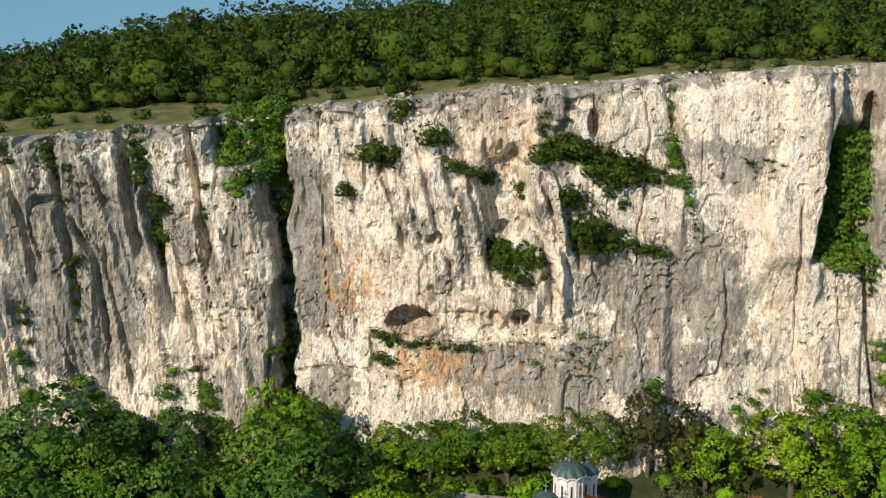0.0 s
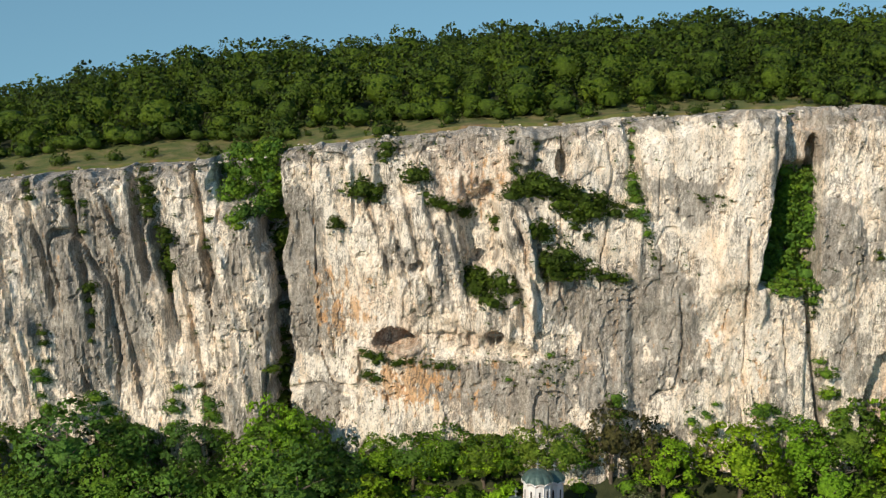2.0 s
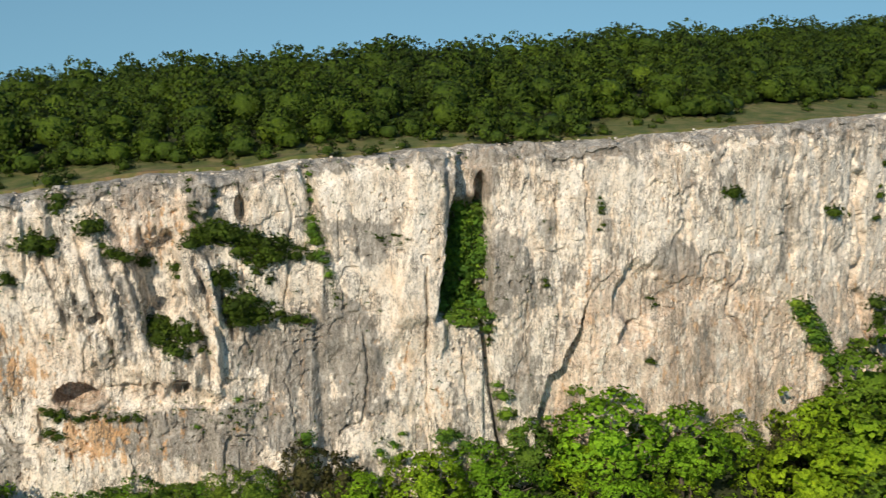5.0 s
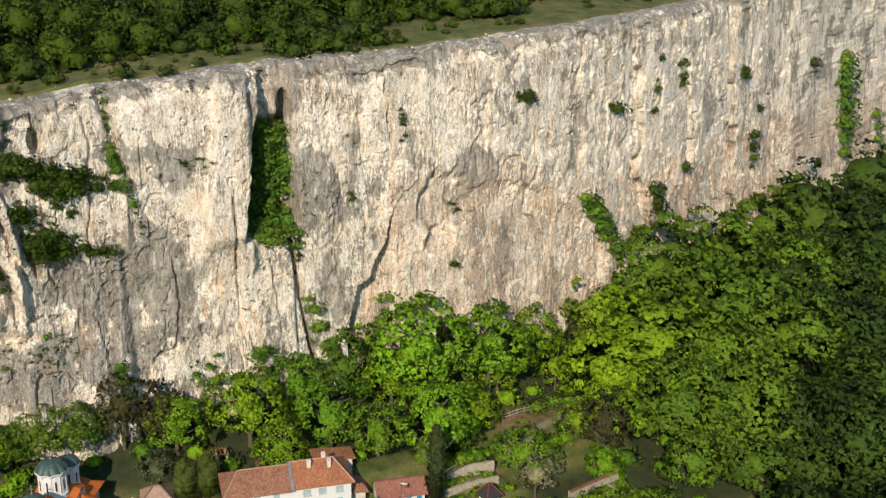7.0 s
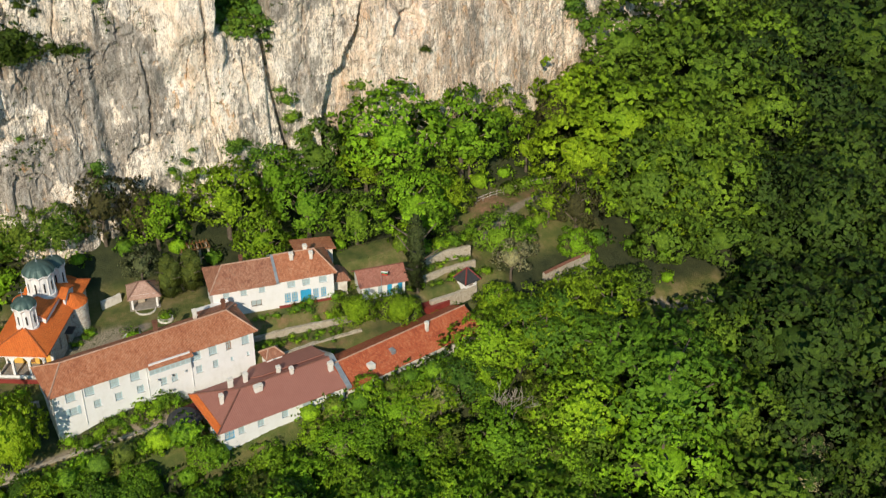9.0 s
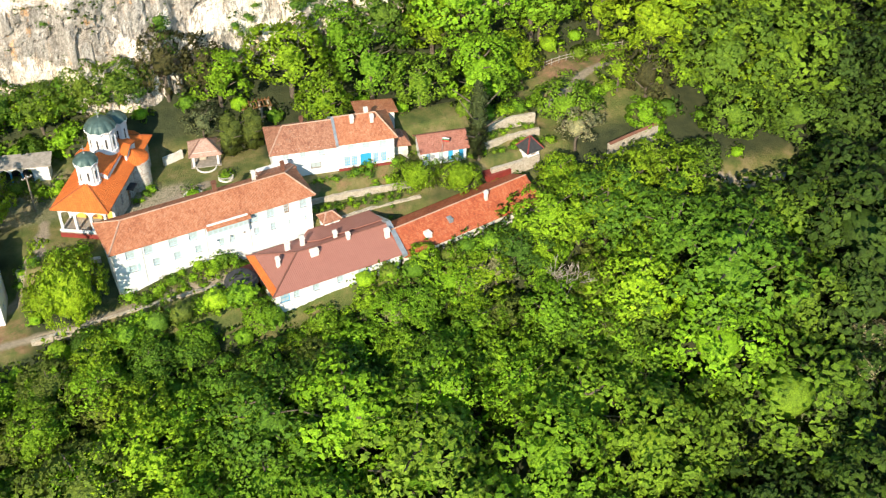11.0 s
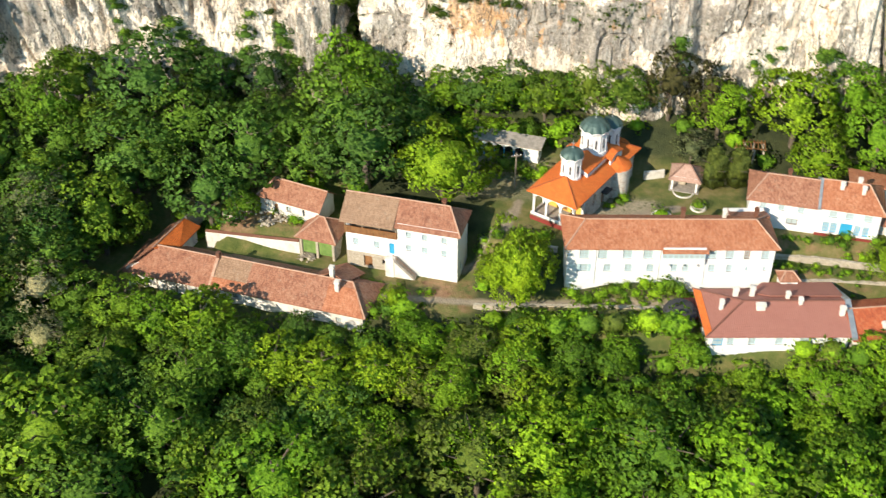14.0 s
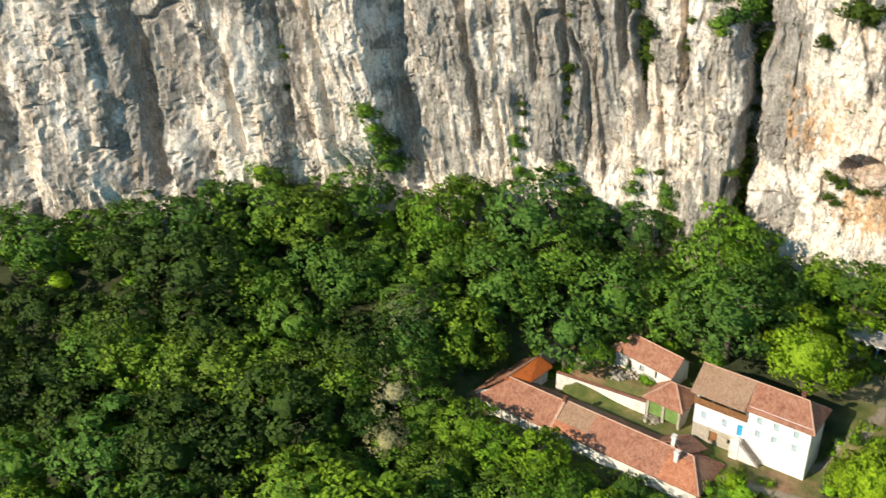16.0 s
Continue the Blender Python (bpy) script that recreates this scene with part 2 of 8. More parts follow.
def make_ground():
    m = material("ground_cover", rough=0.95)
    n = Net(m)
    p = n.coords()
    grass = n.ramp(n.noise(p, 0.30, 8, 0.66), [(0.32, (0.052, 0.082, 0.014)), (0.46, (0.100, 0.122, 0.026)), (0.57, (0.165, 0.152, 0.050)), (0.70, (0.26, 0.205, 0.10))])
    soil = n.ramp(n.noise(p, 0.8, 8, 0.7), [(0.3, (0.16, 0.080, 0.040)), (0.7, (0.36, 0.215, 0.125))])
    bare = step01(n, n.math("ADD", n.noise(p, 0.25, 7, 0.7), n.attr("bare")), 0.62, 0.80)
    c = n.mix(bare, grass, soil)
    # shade under the trees, painted into the ground colour outside the open places
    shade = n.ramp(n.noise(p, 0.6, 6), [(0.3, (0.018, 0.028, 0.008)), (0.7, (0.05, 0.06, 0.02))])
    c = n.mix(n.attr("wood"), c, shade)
    br = n.add("ShaderNodeTexVoronoi")
    br.feature = "DISTANCE_TO_EDGE"
    br.inputs["Scale"].default_value = 2.3
    n.link(p, br.inputs["Vector"])
    stone = n.ramp(n.noise(p, 1.2, 6, 0.7), [(0.3, (0.26, 0.22, 0.15)), (0.7, (0.46, 0.40, 0.30))])
    stone = n.mix(step01(n, br.outputs["Distance"], 0.03, 0.07), (0.10, 0.105, 0.045), stone)
    c = n.mix(n.attr("paved"), c, stone)
    gravel = n.ramp(n.noise(p, 2.0, 8, 0.7), [(0.3, (0.20, 0.165, 0.12)), (0.7, (0.38, 0.32, 0.24))])
    c = n.mix(step01(n, n.math("ADD", n.attr("path"), n.math("MULTIPLY", n.noise(p, 0.7, 5), 0.4)), 0.5, 0.85), c, gravel)
    n.color(c)
    n.bump(n.noise(p, 2.5, 8, 0.7), 0.8, 0.25)
    return m


def make_tiles(name, stops, row=0.34, col=0.20, lichen=0.5, vary=1.0, relief=0.6):
    """Barrel tiles in rows, laid out in metres on the roof's own UV."""
    m = material(name, rough=0.85)
    n = Net(m)
    uv = n.coords((1, 1, 1), "UV")
    obj = n.coords()
    b = n.add("ShaderNodeTexBrick")
    b.offset = 0.5
    b.inputs["Scale"].default_value = 1.0
    b.inputs["Brick Width"].default_value, b.inputs["Row Height"].default_value = col, row
    b.inputs["Mortar Size"].default_value = 0.010
    b.inputs["Color1"].default_value, b.inputs["Color2"].default_value = (0, 0, 0, 1), (1, 1, 1, 1)
    b.inputs["Mortar"].default_value = (0.1, 0.1, 0.1, 1)
    n.link(uv, b.inputs["Vector"])
    mixed = n.math("ADD", n.math("ADD", n.math("MULTIPLY", b.outputs["Color"], 0.30 * vary), n.math("MULTIPLY", n.noise(obj, 0.55, 7, 0.7), 0.75 * vary)), 0.52 * (1 - vary))
    c = n.ramp(mixed, stops)
    c = n.mix(n.math("MULTIPLY", step01(n, n.noise(obj, 1.3, 7, 0.72), 0.56, 0.70), lichen), c, (0.33, 0.29, 0.22))
    c = n.mix(n.math("MULTIPLY", b.outputs["Fac"], 0.6), c, (0.09, 0.04, 0.025))
    n.color(c)
    w = n.add("ShaderNodeTexWave")
    w.wave_profile = "SIN"
    w.inputs["Scale"].default_value = 0.314 / col
    n.link(uv, w.inputs["Vector"])
    n.bump(n.math("ADD", w.outputs["Fac"], n.math("MULTIPLY", n.noise(obj, 3.0, 4), 0.8)), relief, 0.06)
    return m


def make_plaster(name, white, dirt, amount):
    m = material(name, rough=0.9)
    n = Net(m)
    p = n.coords()
    low = n.coords((1, 1, 0.25))
    stain = step01(n, n.math("ADD", n.math("MULTIPLY", n.noise(p, 0.5, 7, 0.7), 0.7), n.math("MULTIPLY", n.noise(low, 1.5, 6, 0.7), 0.35)), 0.50, 0.72)
    c = n.mix(n.math("MULTIPLY", stain, amount), white, dirt)
    n.color(c)
    n.bump(n.noise(p, 6.0, 5), 0.4, 0.03)
    return m


def make_rubble(name, stops, scale=1.6, joint=(0.30, 0.26, 0.20)):
    m = material(name, rough=0.95)
    n = Net(m)
    p = n.coords((1, 1, 1.7))
    v = n.add("ShaderNodeTexVoronoi")
    v.feature = "DISTANCE_TO_EDGE"
    v.inputs["Scale"].default_value = scale
    n.link(p, v.inputs["Vector"])
    c = n.ramp(n.noise(p, 1.4, 7, 0.75), stops)
    n.color(n.mix(step01(n, v.outputs["Distance"], 0.02, 0.06), joint, c))
    n.bump(n.math("ADD", v.outputs["Distance"], n.noise(p, 4.0, 5)), 0.8, 0.08)
    return m


def make_worn(name, a, b, scale=0.8, rough=0.7, metal=0.0, bump=0.02):
    m = material(name, rough=rough, metal=metal)
    n = Net(m)
    p = n.coords()
    n.color(n.ramp(n.noise(p, scale, 7, 0.7), [(0.3, a), (0.7, b)]))
    n.bump(n.noise(p, scale * 6, 5), 0.5, bump)
    return m


LIMESTONE = make_limestone()
GROUND = make_ground()
GREENS = [(0.0, (0.068, 0.160, 0.012)), (0.2, (0.140, 0.300, 0.010)), (0.42, (0.215, 0.430, 0.010)), (0.55, (0.125, 0.165, 0.024)), (0.6, (0.105, 0.230, 0.012)), (0.75, (0.175, 0.350, 0.010)), (0.9, (0.270, 0.470, 0.012)), (1.0, (0.075, 0.175, 0.015))]
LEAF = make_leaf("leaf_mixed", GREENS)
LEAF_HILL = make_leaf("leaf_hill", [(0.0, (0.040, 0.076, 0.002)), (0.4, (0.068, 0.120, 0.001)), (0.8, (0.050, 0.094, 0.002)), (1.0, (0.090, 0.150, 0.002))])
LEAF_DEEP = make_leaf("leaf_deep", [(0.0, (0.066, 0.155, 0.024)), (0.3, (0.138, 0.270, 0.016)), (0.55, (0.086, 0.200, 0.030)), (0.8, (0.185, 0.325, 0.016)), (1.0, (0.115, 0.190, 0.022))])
# darkened leaf tone: the shade on the low slopes is put into its colour
LEAF_SHADED = make_leaf("leaf_shaded", [(0.0, (0.034, 0.072, 0.006)), (0.3, (0.060, 0.120, 0.006)), (0.6, (0.042, 0.088, 0.008)), (1.0, (0.075, 0.140, 0.007))], 0.12)
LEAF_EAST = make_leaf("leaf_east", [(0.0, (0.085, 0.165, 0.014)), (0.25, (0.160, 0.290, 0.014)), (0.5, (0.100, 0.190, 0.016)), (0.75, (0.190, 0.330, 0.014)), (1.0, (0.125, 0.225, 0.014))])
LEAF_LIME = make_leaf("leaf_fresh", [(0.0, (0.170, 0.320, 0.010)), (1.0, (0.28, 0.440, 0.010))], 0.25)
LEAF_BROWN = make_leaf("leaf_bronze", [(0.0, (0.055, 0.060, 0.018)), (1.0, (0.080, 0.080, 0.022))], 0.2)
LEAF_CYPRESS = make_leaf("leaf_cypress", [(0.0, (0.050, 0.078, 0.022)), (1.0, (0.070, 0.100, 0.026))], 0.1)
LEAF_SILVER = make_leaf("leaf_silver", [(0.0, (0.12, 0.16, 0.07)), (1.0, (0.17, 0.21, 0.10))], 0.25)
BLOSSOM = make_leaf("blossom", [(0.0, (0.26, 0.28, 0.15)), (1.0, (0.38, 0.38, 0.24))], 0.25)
BARK = make_worn("bark", (0.06, 0.045, 0.03), (0.17, 0.14, 0.11), 2.0, 0.95, 0, 0.05)
BARK_PALE = make_worn("pale_bark", (0.22, 0.19, 0.15), (0.40, 0.36, 0.30), 2.0, 0.95, 0, 0.05)
TILE_OLD = make_tiles("old_clay_tile", [(0.25, (0.175, 0.068, 0.042)), (0.5, (0.325, 0.140, 0.082)), (0.8, (0.44, 0.24, 0.155))], lichen=0.4, relief=0.4)
TILE_WARM = make_tiles("warm_clay_tile", [(0.25, (0.27, 0.088, 0.042)), (0.5, (0.42, 0.158, 0.076)), (0.8, (0.52, 0.255, 0.145))], lichen=0.28, relief=0.4)
TILE_GREY = make_tiles("faded_clay_tile", [(0.25, (0.212, 0.122, 0.072)), (0.5, (0.323, 0.204, 0.128)), (0.8, (0.408, 0.269, 0.176))], lichen=0.6)
TILE_RED = make_tiles("dull_red_tile", [(0.25, (0.230, 0.087, 0.062)), (0.5, (0.361, 0.146, 0.104)), (0.8, (0.426, 0.205, 0.154))], lichen=0.2)
ROOF_ORANGE = make_tiles("new_orange_tile", [(0.2, (0.54, 0.110, 0.016)), (0.5, (0.67, 0.155, 0.024)), (0.8, (0.74, 0.20, 0.036))], 0.36, 0.24, 0.0)
TILE_BARN = make_tiles("red_clay_tile", [(0.25, (0.27, 0.052, 0.020)), (0.5, (0.44, 0.100, 0.036)), (0.8, (0.52, 0.185, 0.085))], lichen=0.2, relief=0.4)
ROOF_PALE = make_tiles("pale_rose_tile", [(0.25, (0.36, 0.22, 0.17)), (0.5, (0.45, 0.29, 0.23)), (0.8, (0.52, 0.36, 0.29))], lichen=0.2, relief=0.3)
ROOF_PINK = make_tiles("brown_pink_tile", [(0.25, (0.261, 0.104, 0.078)), (0.5, (0.331, 0.139, 0.107)), (0.8, (0.375, 0.176, 0.139))], 0.36, 0.28, 0.06, 0.40, 0.25)
RIDGE = make_worn("mortar_ridge", (0.36, 0.19, 0.12), (0.55, 0.38, 0.29), 2.0, 0.9)
WHITE = make_plaster("whitewash", (0.76, 0.765, 0.765), (0.52, 0.50, 0.45), 0.35)
WHITE_OLD = make_plaster("old_whitewash", (0.72, 0.70, 0.65), (0.36, 0.30, 0.23), 0.8)
COPPER = make_worn("green_copper", (0.045, 0.085, 0.080), (0.10, 0.165, 0.150), 1.2, 0.55, 0.35)
BLUE = make_worn("blue_paint", (0.02, 0.26, 0.50), (0.05, 0.40, 0.66), 2.0, 0.5)
PALE_BLUE = make_worn("pale_blue_paint", (0.34, 0.50, 0.55), (0.50, 0.62, 0.66), 2.0, 0.6)
WOOD = make_worn("brown_wood", (0.13, 0.055, 0.02), (0.32, 0.155, 0.06), 1.5, 0.75)
WOOD_GREY = make_worn("grey_wood", (0.16, 0.13, 0.10), (0.30, 0.26, 0.21), 1.5, 0.9)
WOOD_PALE = make_worn("bleached_wood", (0.45, 0.42, 0.37), (0.62, 0.58, 0.52), 1.5, 0.9)
GREEN_WOOD = make_worn("green_boards", (0.10, 0.20, 0.04), (0.24, 0.36, 0.10), 1.5, 0.8)
RUBBLE = make_rubble("rubble_wall", [(0.3, (0.30, 0.26, 0.20)), (0.7, (0.60, 0.54, 0.44))])
CHURCH_STONE = make_rubble("banded_stone", [(0.3, (0.46, 0.43, 0.38)), (0.7, (0.74, 0.71, 0.65))], 1.2, (0.34, 0.24, 0.18))
GREY_METAL = make_worn("grey_sheet", (0.22, 0.25, 0.28), (0.38, 0.42, 0.45), 1.0, 0.5, 0.4)
DARK_ROOF = make_worn("dark_bitumen", (0.018, 0.019, 0.022), (0.05, 0.052, 0.056), 1.5, 0.8)
SLATE = make_worn("stone_slab_roof", (0.20, 0.18, 0.155), (0.40, 0.37, 0.33), 1.5, 0.9)
MAROON = make_worn("maroon_paint", (0.16, 0.022, 0.018), (0.26, 0.045, 0.035), 1.5, 0.6)
OCHRE = make_worn("ochre_paint", (0.62, 0.36, 0.06), (0.78, 0.50, 0.12), 1.5, 0.7)
DARK = make_worn("dark_interior", (0.02, 0.018, 0.016), (0.05, 0.045, 0.04), 1.0, 0.95)
GLASS = material("window_glass", (0.40, 0.48, 0.50), 0.15)
GLASS.node_tree.nodes["Principled BSDF"].inputs["Specular IOR Level"].default_value = 0.8

# ---------------------------------------------------------------- the lie of the land
CLIFF_X = (-700, -300, -160, -130, -100, -80, -60, -40, -8, 25, 45, 60, 85, 100, 125, 150, 190, 240, 320, 500, 900)
CLIFF_Y = (-150, 40, 112, 130, 144, 154, 159, 163, 161, 161, 163, 164, 163, 165, 173, 184, 203, 222, 250, 300, 380)
RIM_X = (-700, -160, -100, -66, -47, -32, -26, -22, -8, 5, 18, 30, 45, 60, 80, 100, 140, 200, 900)
RIM_Z = (48, 49.5, 50.5, 52, 53, 54, 54.6, 56.2, 57.6, 59, 59.6, 60.8, 61.4, 62, 62.6, 63.6, 64, 64.5, 66)


def soft_interp(x, xs, ys, width=4.0):
    x = np.asarray(x, float)
    return sum(np.interp(x + k * width, xs, ys) for k in (-1, -0.5, 0, 0.5, 1)) / 5


def cliff_y(x):
    return soft_interp(x, CLIFF_X, CLIFF_Y)


def rim_z(x):
    return soft_interp(x, RIM_X, RIM_Z, 1.2)


SLOPE_Y = (-600, -220, -70, 0, 60, 95, 111, 119, 127, 134, 150, 157, 166)
SLOPE_Z = (60, 5, -38, -41, -31, -19.5, -10, -6, -3, -0.5, 1.5, 5.5, 10)
# level places: x0, x1, y0, y1, height, softness
LEVELS = [
    (-46, -3, 120, 132, -5.4, 2.5), (-60, -42.5, 118, 138, -6.4, 2.5), (0, 37, 129.5, 149, 0.0, 1.2), (-6, 9, 148, 154, 1.4, 2), (-40, -22, 134, 143, -2.2, 2),
    (37, 58, 132.2, 142, 0.4, 1.0), (59, 84, 129, 136, -0.9, 1.0), (70.5, 81, 133.2, 135.0, 0.5, 0.4), (72, 81, 135.6, 139, 2.0, 0.4), (40, 58, 127.6, 131.4, -2.4, 0.8), (28, 76, 114.4, 125.5, -5.6, 1.0),
    (6, 28, 116, 122.8, -5.0, 1.5), (59, 70, 138, 143, 2.6, 1.5),
]


def ground_z(x, y):
    x, y = np.asarray(x, float), np.asarray(y, float)
    shift = (161 - cliff_y(x)) * np.clip((y - 85) / 60, 0, 1)
    z = np.interp(y + shift, SLOPE_Y, SLOPE_Z)
    z = z + 0.8 * fbm(x / 18, y / 18, 2, 3)
    for x0, x1, y0, y1, h, s in LEVELS:
        f = band(x, x0, x1, s) * band(y, y0, y1, s)
        z = z * (1 - f) + h * f
    # the farm range stands on the edge of its yard, with lower ground before it
    line = 125.5 - (x + 53.6) * 0.2265
    f = band(x, -58, -15, 2) * (1 - smooth(line - 0.6, line + 1.2, y))
    return z * (1 - f) + np.minimum(z, -8.6) * f


def plateau_z(x, v):
    """Height of the land above the cliff, v metres behind its face."""
    x, v = np.asarray(x, float), np.asarray(v, float)
    hill = np.interp(v, (0, 12, 30, 75, 105, 160, 300, 800, 2600), (0, 0.4, 3.0, 11.0, 11.0, 2.0, -30, -110, -420))
    side = np.interp(x, (-250, -130, -100, -80, -58, -34, 14, 80, 140, 300), (0.0, 0.0, 0.05, 0.30, 0.68, 0.70, 0.48, 0.46, 0.60, 0.70))
    return rim_z(x) + np.where(hill > 0, hill * side, hill) + 0.35 * fbm(x / 9, v / 9, 3, 3) * np.clip(v / 6, 0, 1)


PATHS = [
    [(-24, 122.5), (4, 121.8), (28, 123.0)],
    [(10, 139), (17, 136), (28, 140)],
    [(84, 138), (91, 141.5), (96, 144.5), (102, 146)],
    [(100, 122), (112, 117), (124, 117)],
    [(-4, 129), (2, 133), (4, 140)],
]


def near_lines(x, y, lines, half, soft):
    best = np.full(np.shape(x), 1e9)
    for line in lines:
        for (ax, ay), (bx, by) in zip(line, line[1:]):
            dx, dy = bx - ax, by - ay
            t = np.clip(((x - ax) * dx + (y - ay) * dy) / (dx * dx + dy * dy), 0, 1)
            best = np.minimum(best, np.hypot(x - ax - t * dx, y - ay - t * dy))
    return 1 - smooth(half, half + soft, best)


def build_ground():
    xs = np.concatenate([np.linspace(-2200, -190, 16), np.arange(-180, 260, 1.25), np.linspace(275, 2400, 16)])
    vs = np.concatenate([np.linspace(-1500, -160, 14), np.arange(-150, -62, 3.0), np.arange(-62, 8.4, 1.0), [9.2, 9.25], np.arange(10, 40, 1.25), np.arange(42, 150, 4), np.linspace(170, 2600, 14)])
    X, V = np.meshgrid(xs, vs, indexing="ij")
    Y = cliff_y(X) + V
    Z = np.where(V < 9.22, ground_z(X, Y), plateau_z(X, V))
    n, k = X.shape
    idx = np.arange(n * k).reshape(n, k)
    q = np.stack([idx[:-1, :-1], idx[1:, :-1], idx[1:, 1:], idx[:-1, 1:]], -1).reshape(-1, 4)
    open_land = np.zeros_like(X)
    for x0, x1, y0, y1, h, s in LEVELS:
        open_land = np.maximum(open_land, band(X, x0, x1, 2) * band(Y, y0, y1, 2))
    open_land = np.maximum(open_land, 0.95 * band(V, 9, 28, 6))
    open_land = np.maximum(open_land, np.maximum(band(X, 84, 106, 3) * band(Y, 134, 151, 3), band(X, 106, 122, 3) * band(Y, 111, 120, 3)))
    bare = np.where(V > 9, 0.24 * band(V, 9, 11.5, 3) - 0.15 + 0.10 * fbm(X / 12, V / 6, 5, 2), -0.02)
    bare = np.where((V < 9) & (X < -2), bare + 0.08, bare)
    bare = bare + 0.20 * band(X, -42, -27, 1.5) * band(Y, 133.5, 139, 1) + 0.22 * band(X, 88, 107, 2) * band(Y, 145, 150, 1.5) + 0.14 * band(X, 28, 60, 2) * band(Y, 126, 133, 1) + 0.10 * band(X, -12, 10, 3) * band(Y, 117, 126, 2)
    paved = band(X, 13, 24, 1.5) * band(Y, 130, 141, 1.5)
    paved = np.maximum(paved, 0.4 * band(X, -6, 8, 1.5) * band(Y, 141, 150, 1.5))
    path = 0.8 * near_lines(X, Y, PATHS, 0.4, 1.0)
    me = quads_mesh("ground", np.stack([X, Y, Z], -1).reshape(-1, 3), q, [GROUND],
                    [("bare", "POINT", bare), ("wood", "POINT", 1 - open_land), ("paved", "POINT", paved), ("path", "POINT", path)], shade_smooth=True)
    return tagged(new("ground", me), "grassy valley floor, garden terraces and grassy plateau", "ground", kind="structure")


build_ground()


# ---------------------------------------------------------------- the cliff
def blob(x, z, cx, cz, rx, rz, hard=0.25, warp=None):
    """1 inside an ellipse, 0 outside."""
    d = np.sqrt(((x - cx) / rx) ** 2 + ((z - cz) / rz) ** 2)
    if warp is not None:
        d = d + warp
    return 1 - smooth(1 - hard, 1 + hard, d)


# weathered fields on the face: centre x, z, half width, half height, greyer (+) or whiter (-)
FIELDS_MIDDLE = [
    (-13.5, 41, 4.6, 7, -0.26), (-8.5, 31, 5.4, 7, -0.32), (-20, 39, 4.2, 11, 0.30), (-17, 53.5, 6, 3.4, -0.14), (-3, 43, 6, 7, -0.08), (14.5, 39, 2.4, 8, -0.08),
    (25.5, 56.5, 5.6, 4, -0.40), (25.5, 44.5, 6.5, 4.6, -0.45), (39, 57, 8.5, 4.2, -0.24), (38, 49, 8, 3.0, 0.17), (44.5, 41.5, 3.6, 6.2, -0.36),
    (45, 26, 3.4, 8.5, -0.32), (28, 32, 10.5, 7.0, 0.24), (14, 19.5, 14, 4.4, 0.30), (-7, 13, 5, 6, -0.10), (3, 28, 6, 3.4, -0.34), (13.6, 32, 2.2, 9, -0.34), (17, 27.5, 5, 2.6, -0.20),
]
FIELDS_EAST = [
    (63.5, 53.5, 4.5, 5, -0.24), (61.5, 41, 4.8, 6, 0.22), (55, 29, 4.5, 6, -0.12), (64, 24, 3.6, 9, 0.10), (92, 42, 4.5, 4, 0.26), (92, 27, 6, 6, 0.18), (79, 30, 6, 10, -0.36), (84, 52, 14, 6, -0.20),
    (107, 46, 5, 9, -0.30), (120, 30, 9, 9, -0.30), (140, 44, 14, 14, -0.24), (36.5, 31, 3, 7, 0.10),
]
FIELDS_WEST = [
    (-52, 34, 11, 13, 0.16), (-40, 24, 6, 9, -0.12), (-30, 36, 3.4, 9, 0.02), (-62, 20, 7, 9, -0.18), (-48, 16, 9, 6, -0.10), (-87, 30, 6, 16, -0.30), (-70, 30, 6, 14, 0.14), (-64, 36, 3, 12, -0.10),
    (-104, 28, 8, 16, -0.16), (-117, 34, 6, 12, 0.22), (-130, 26, 7, 16, -0.08), (-96, 36, 3.5, 12, 0.14), (-38, 47, 4, 5, -0.10),
]


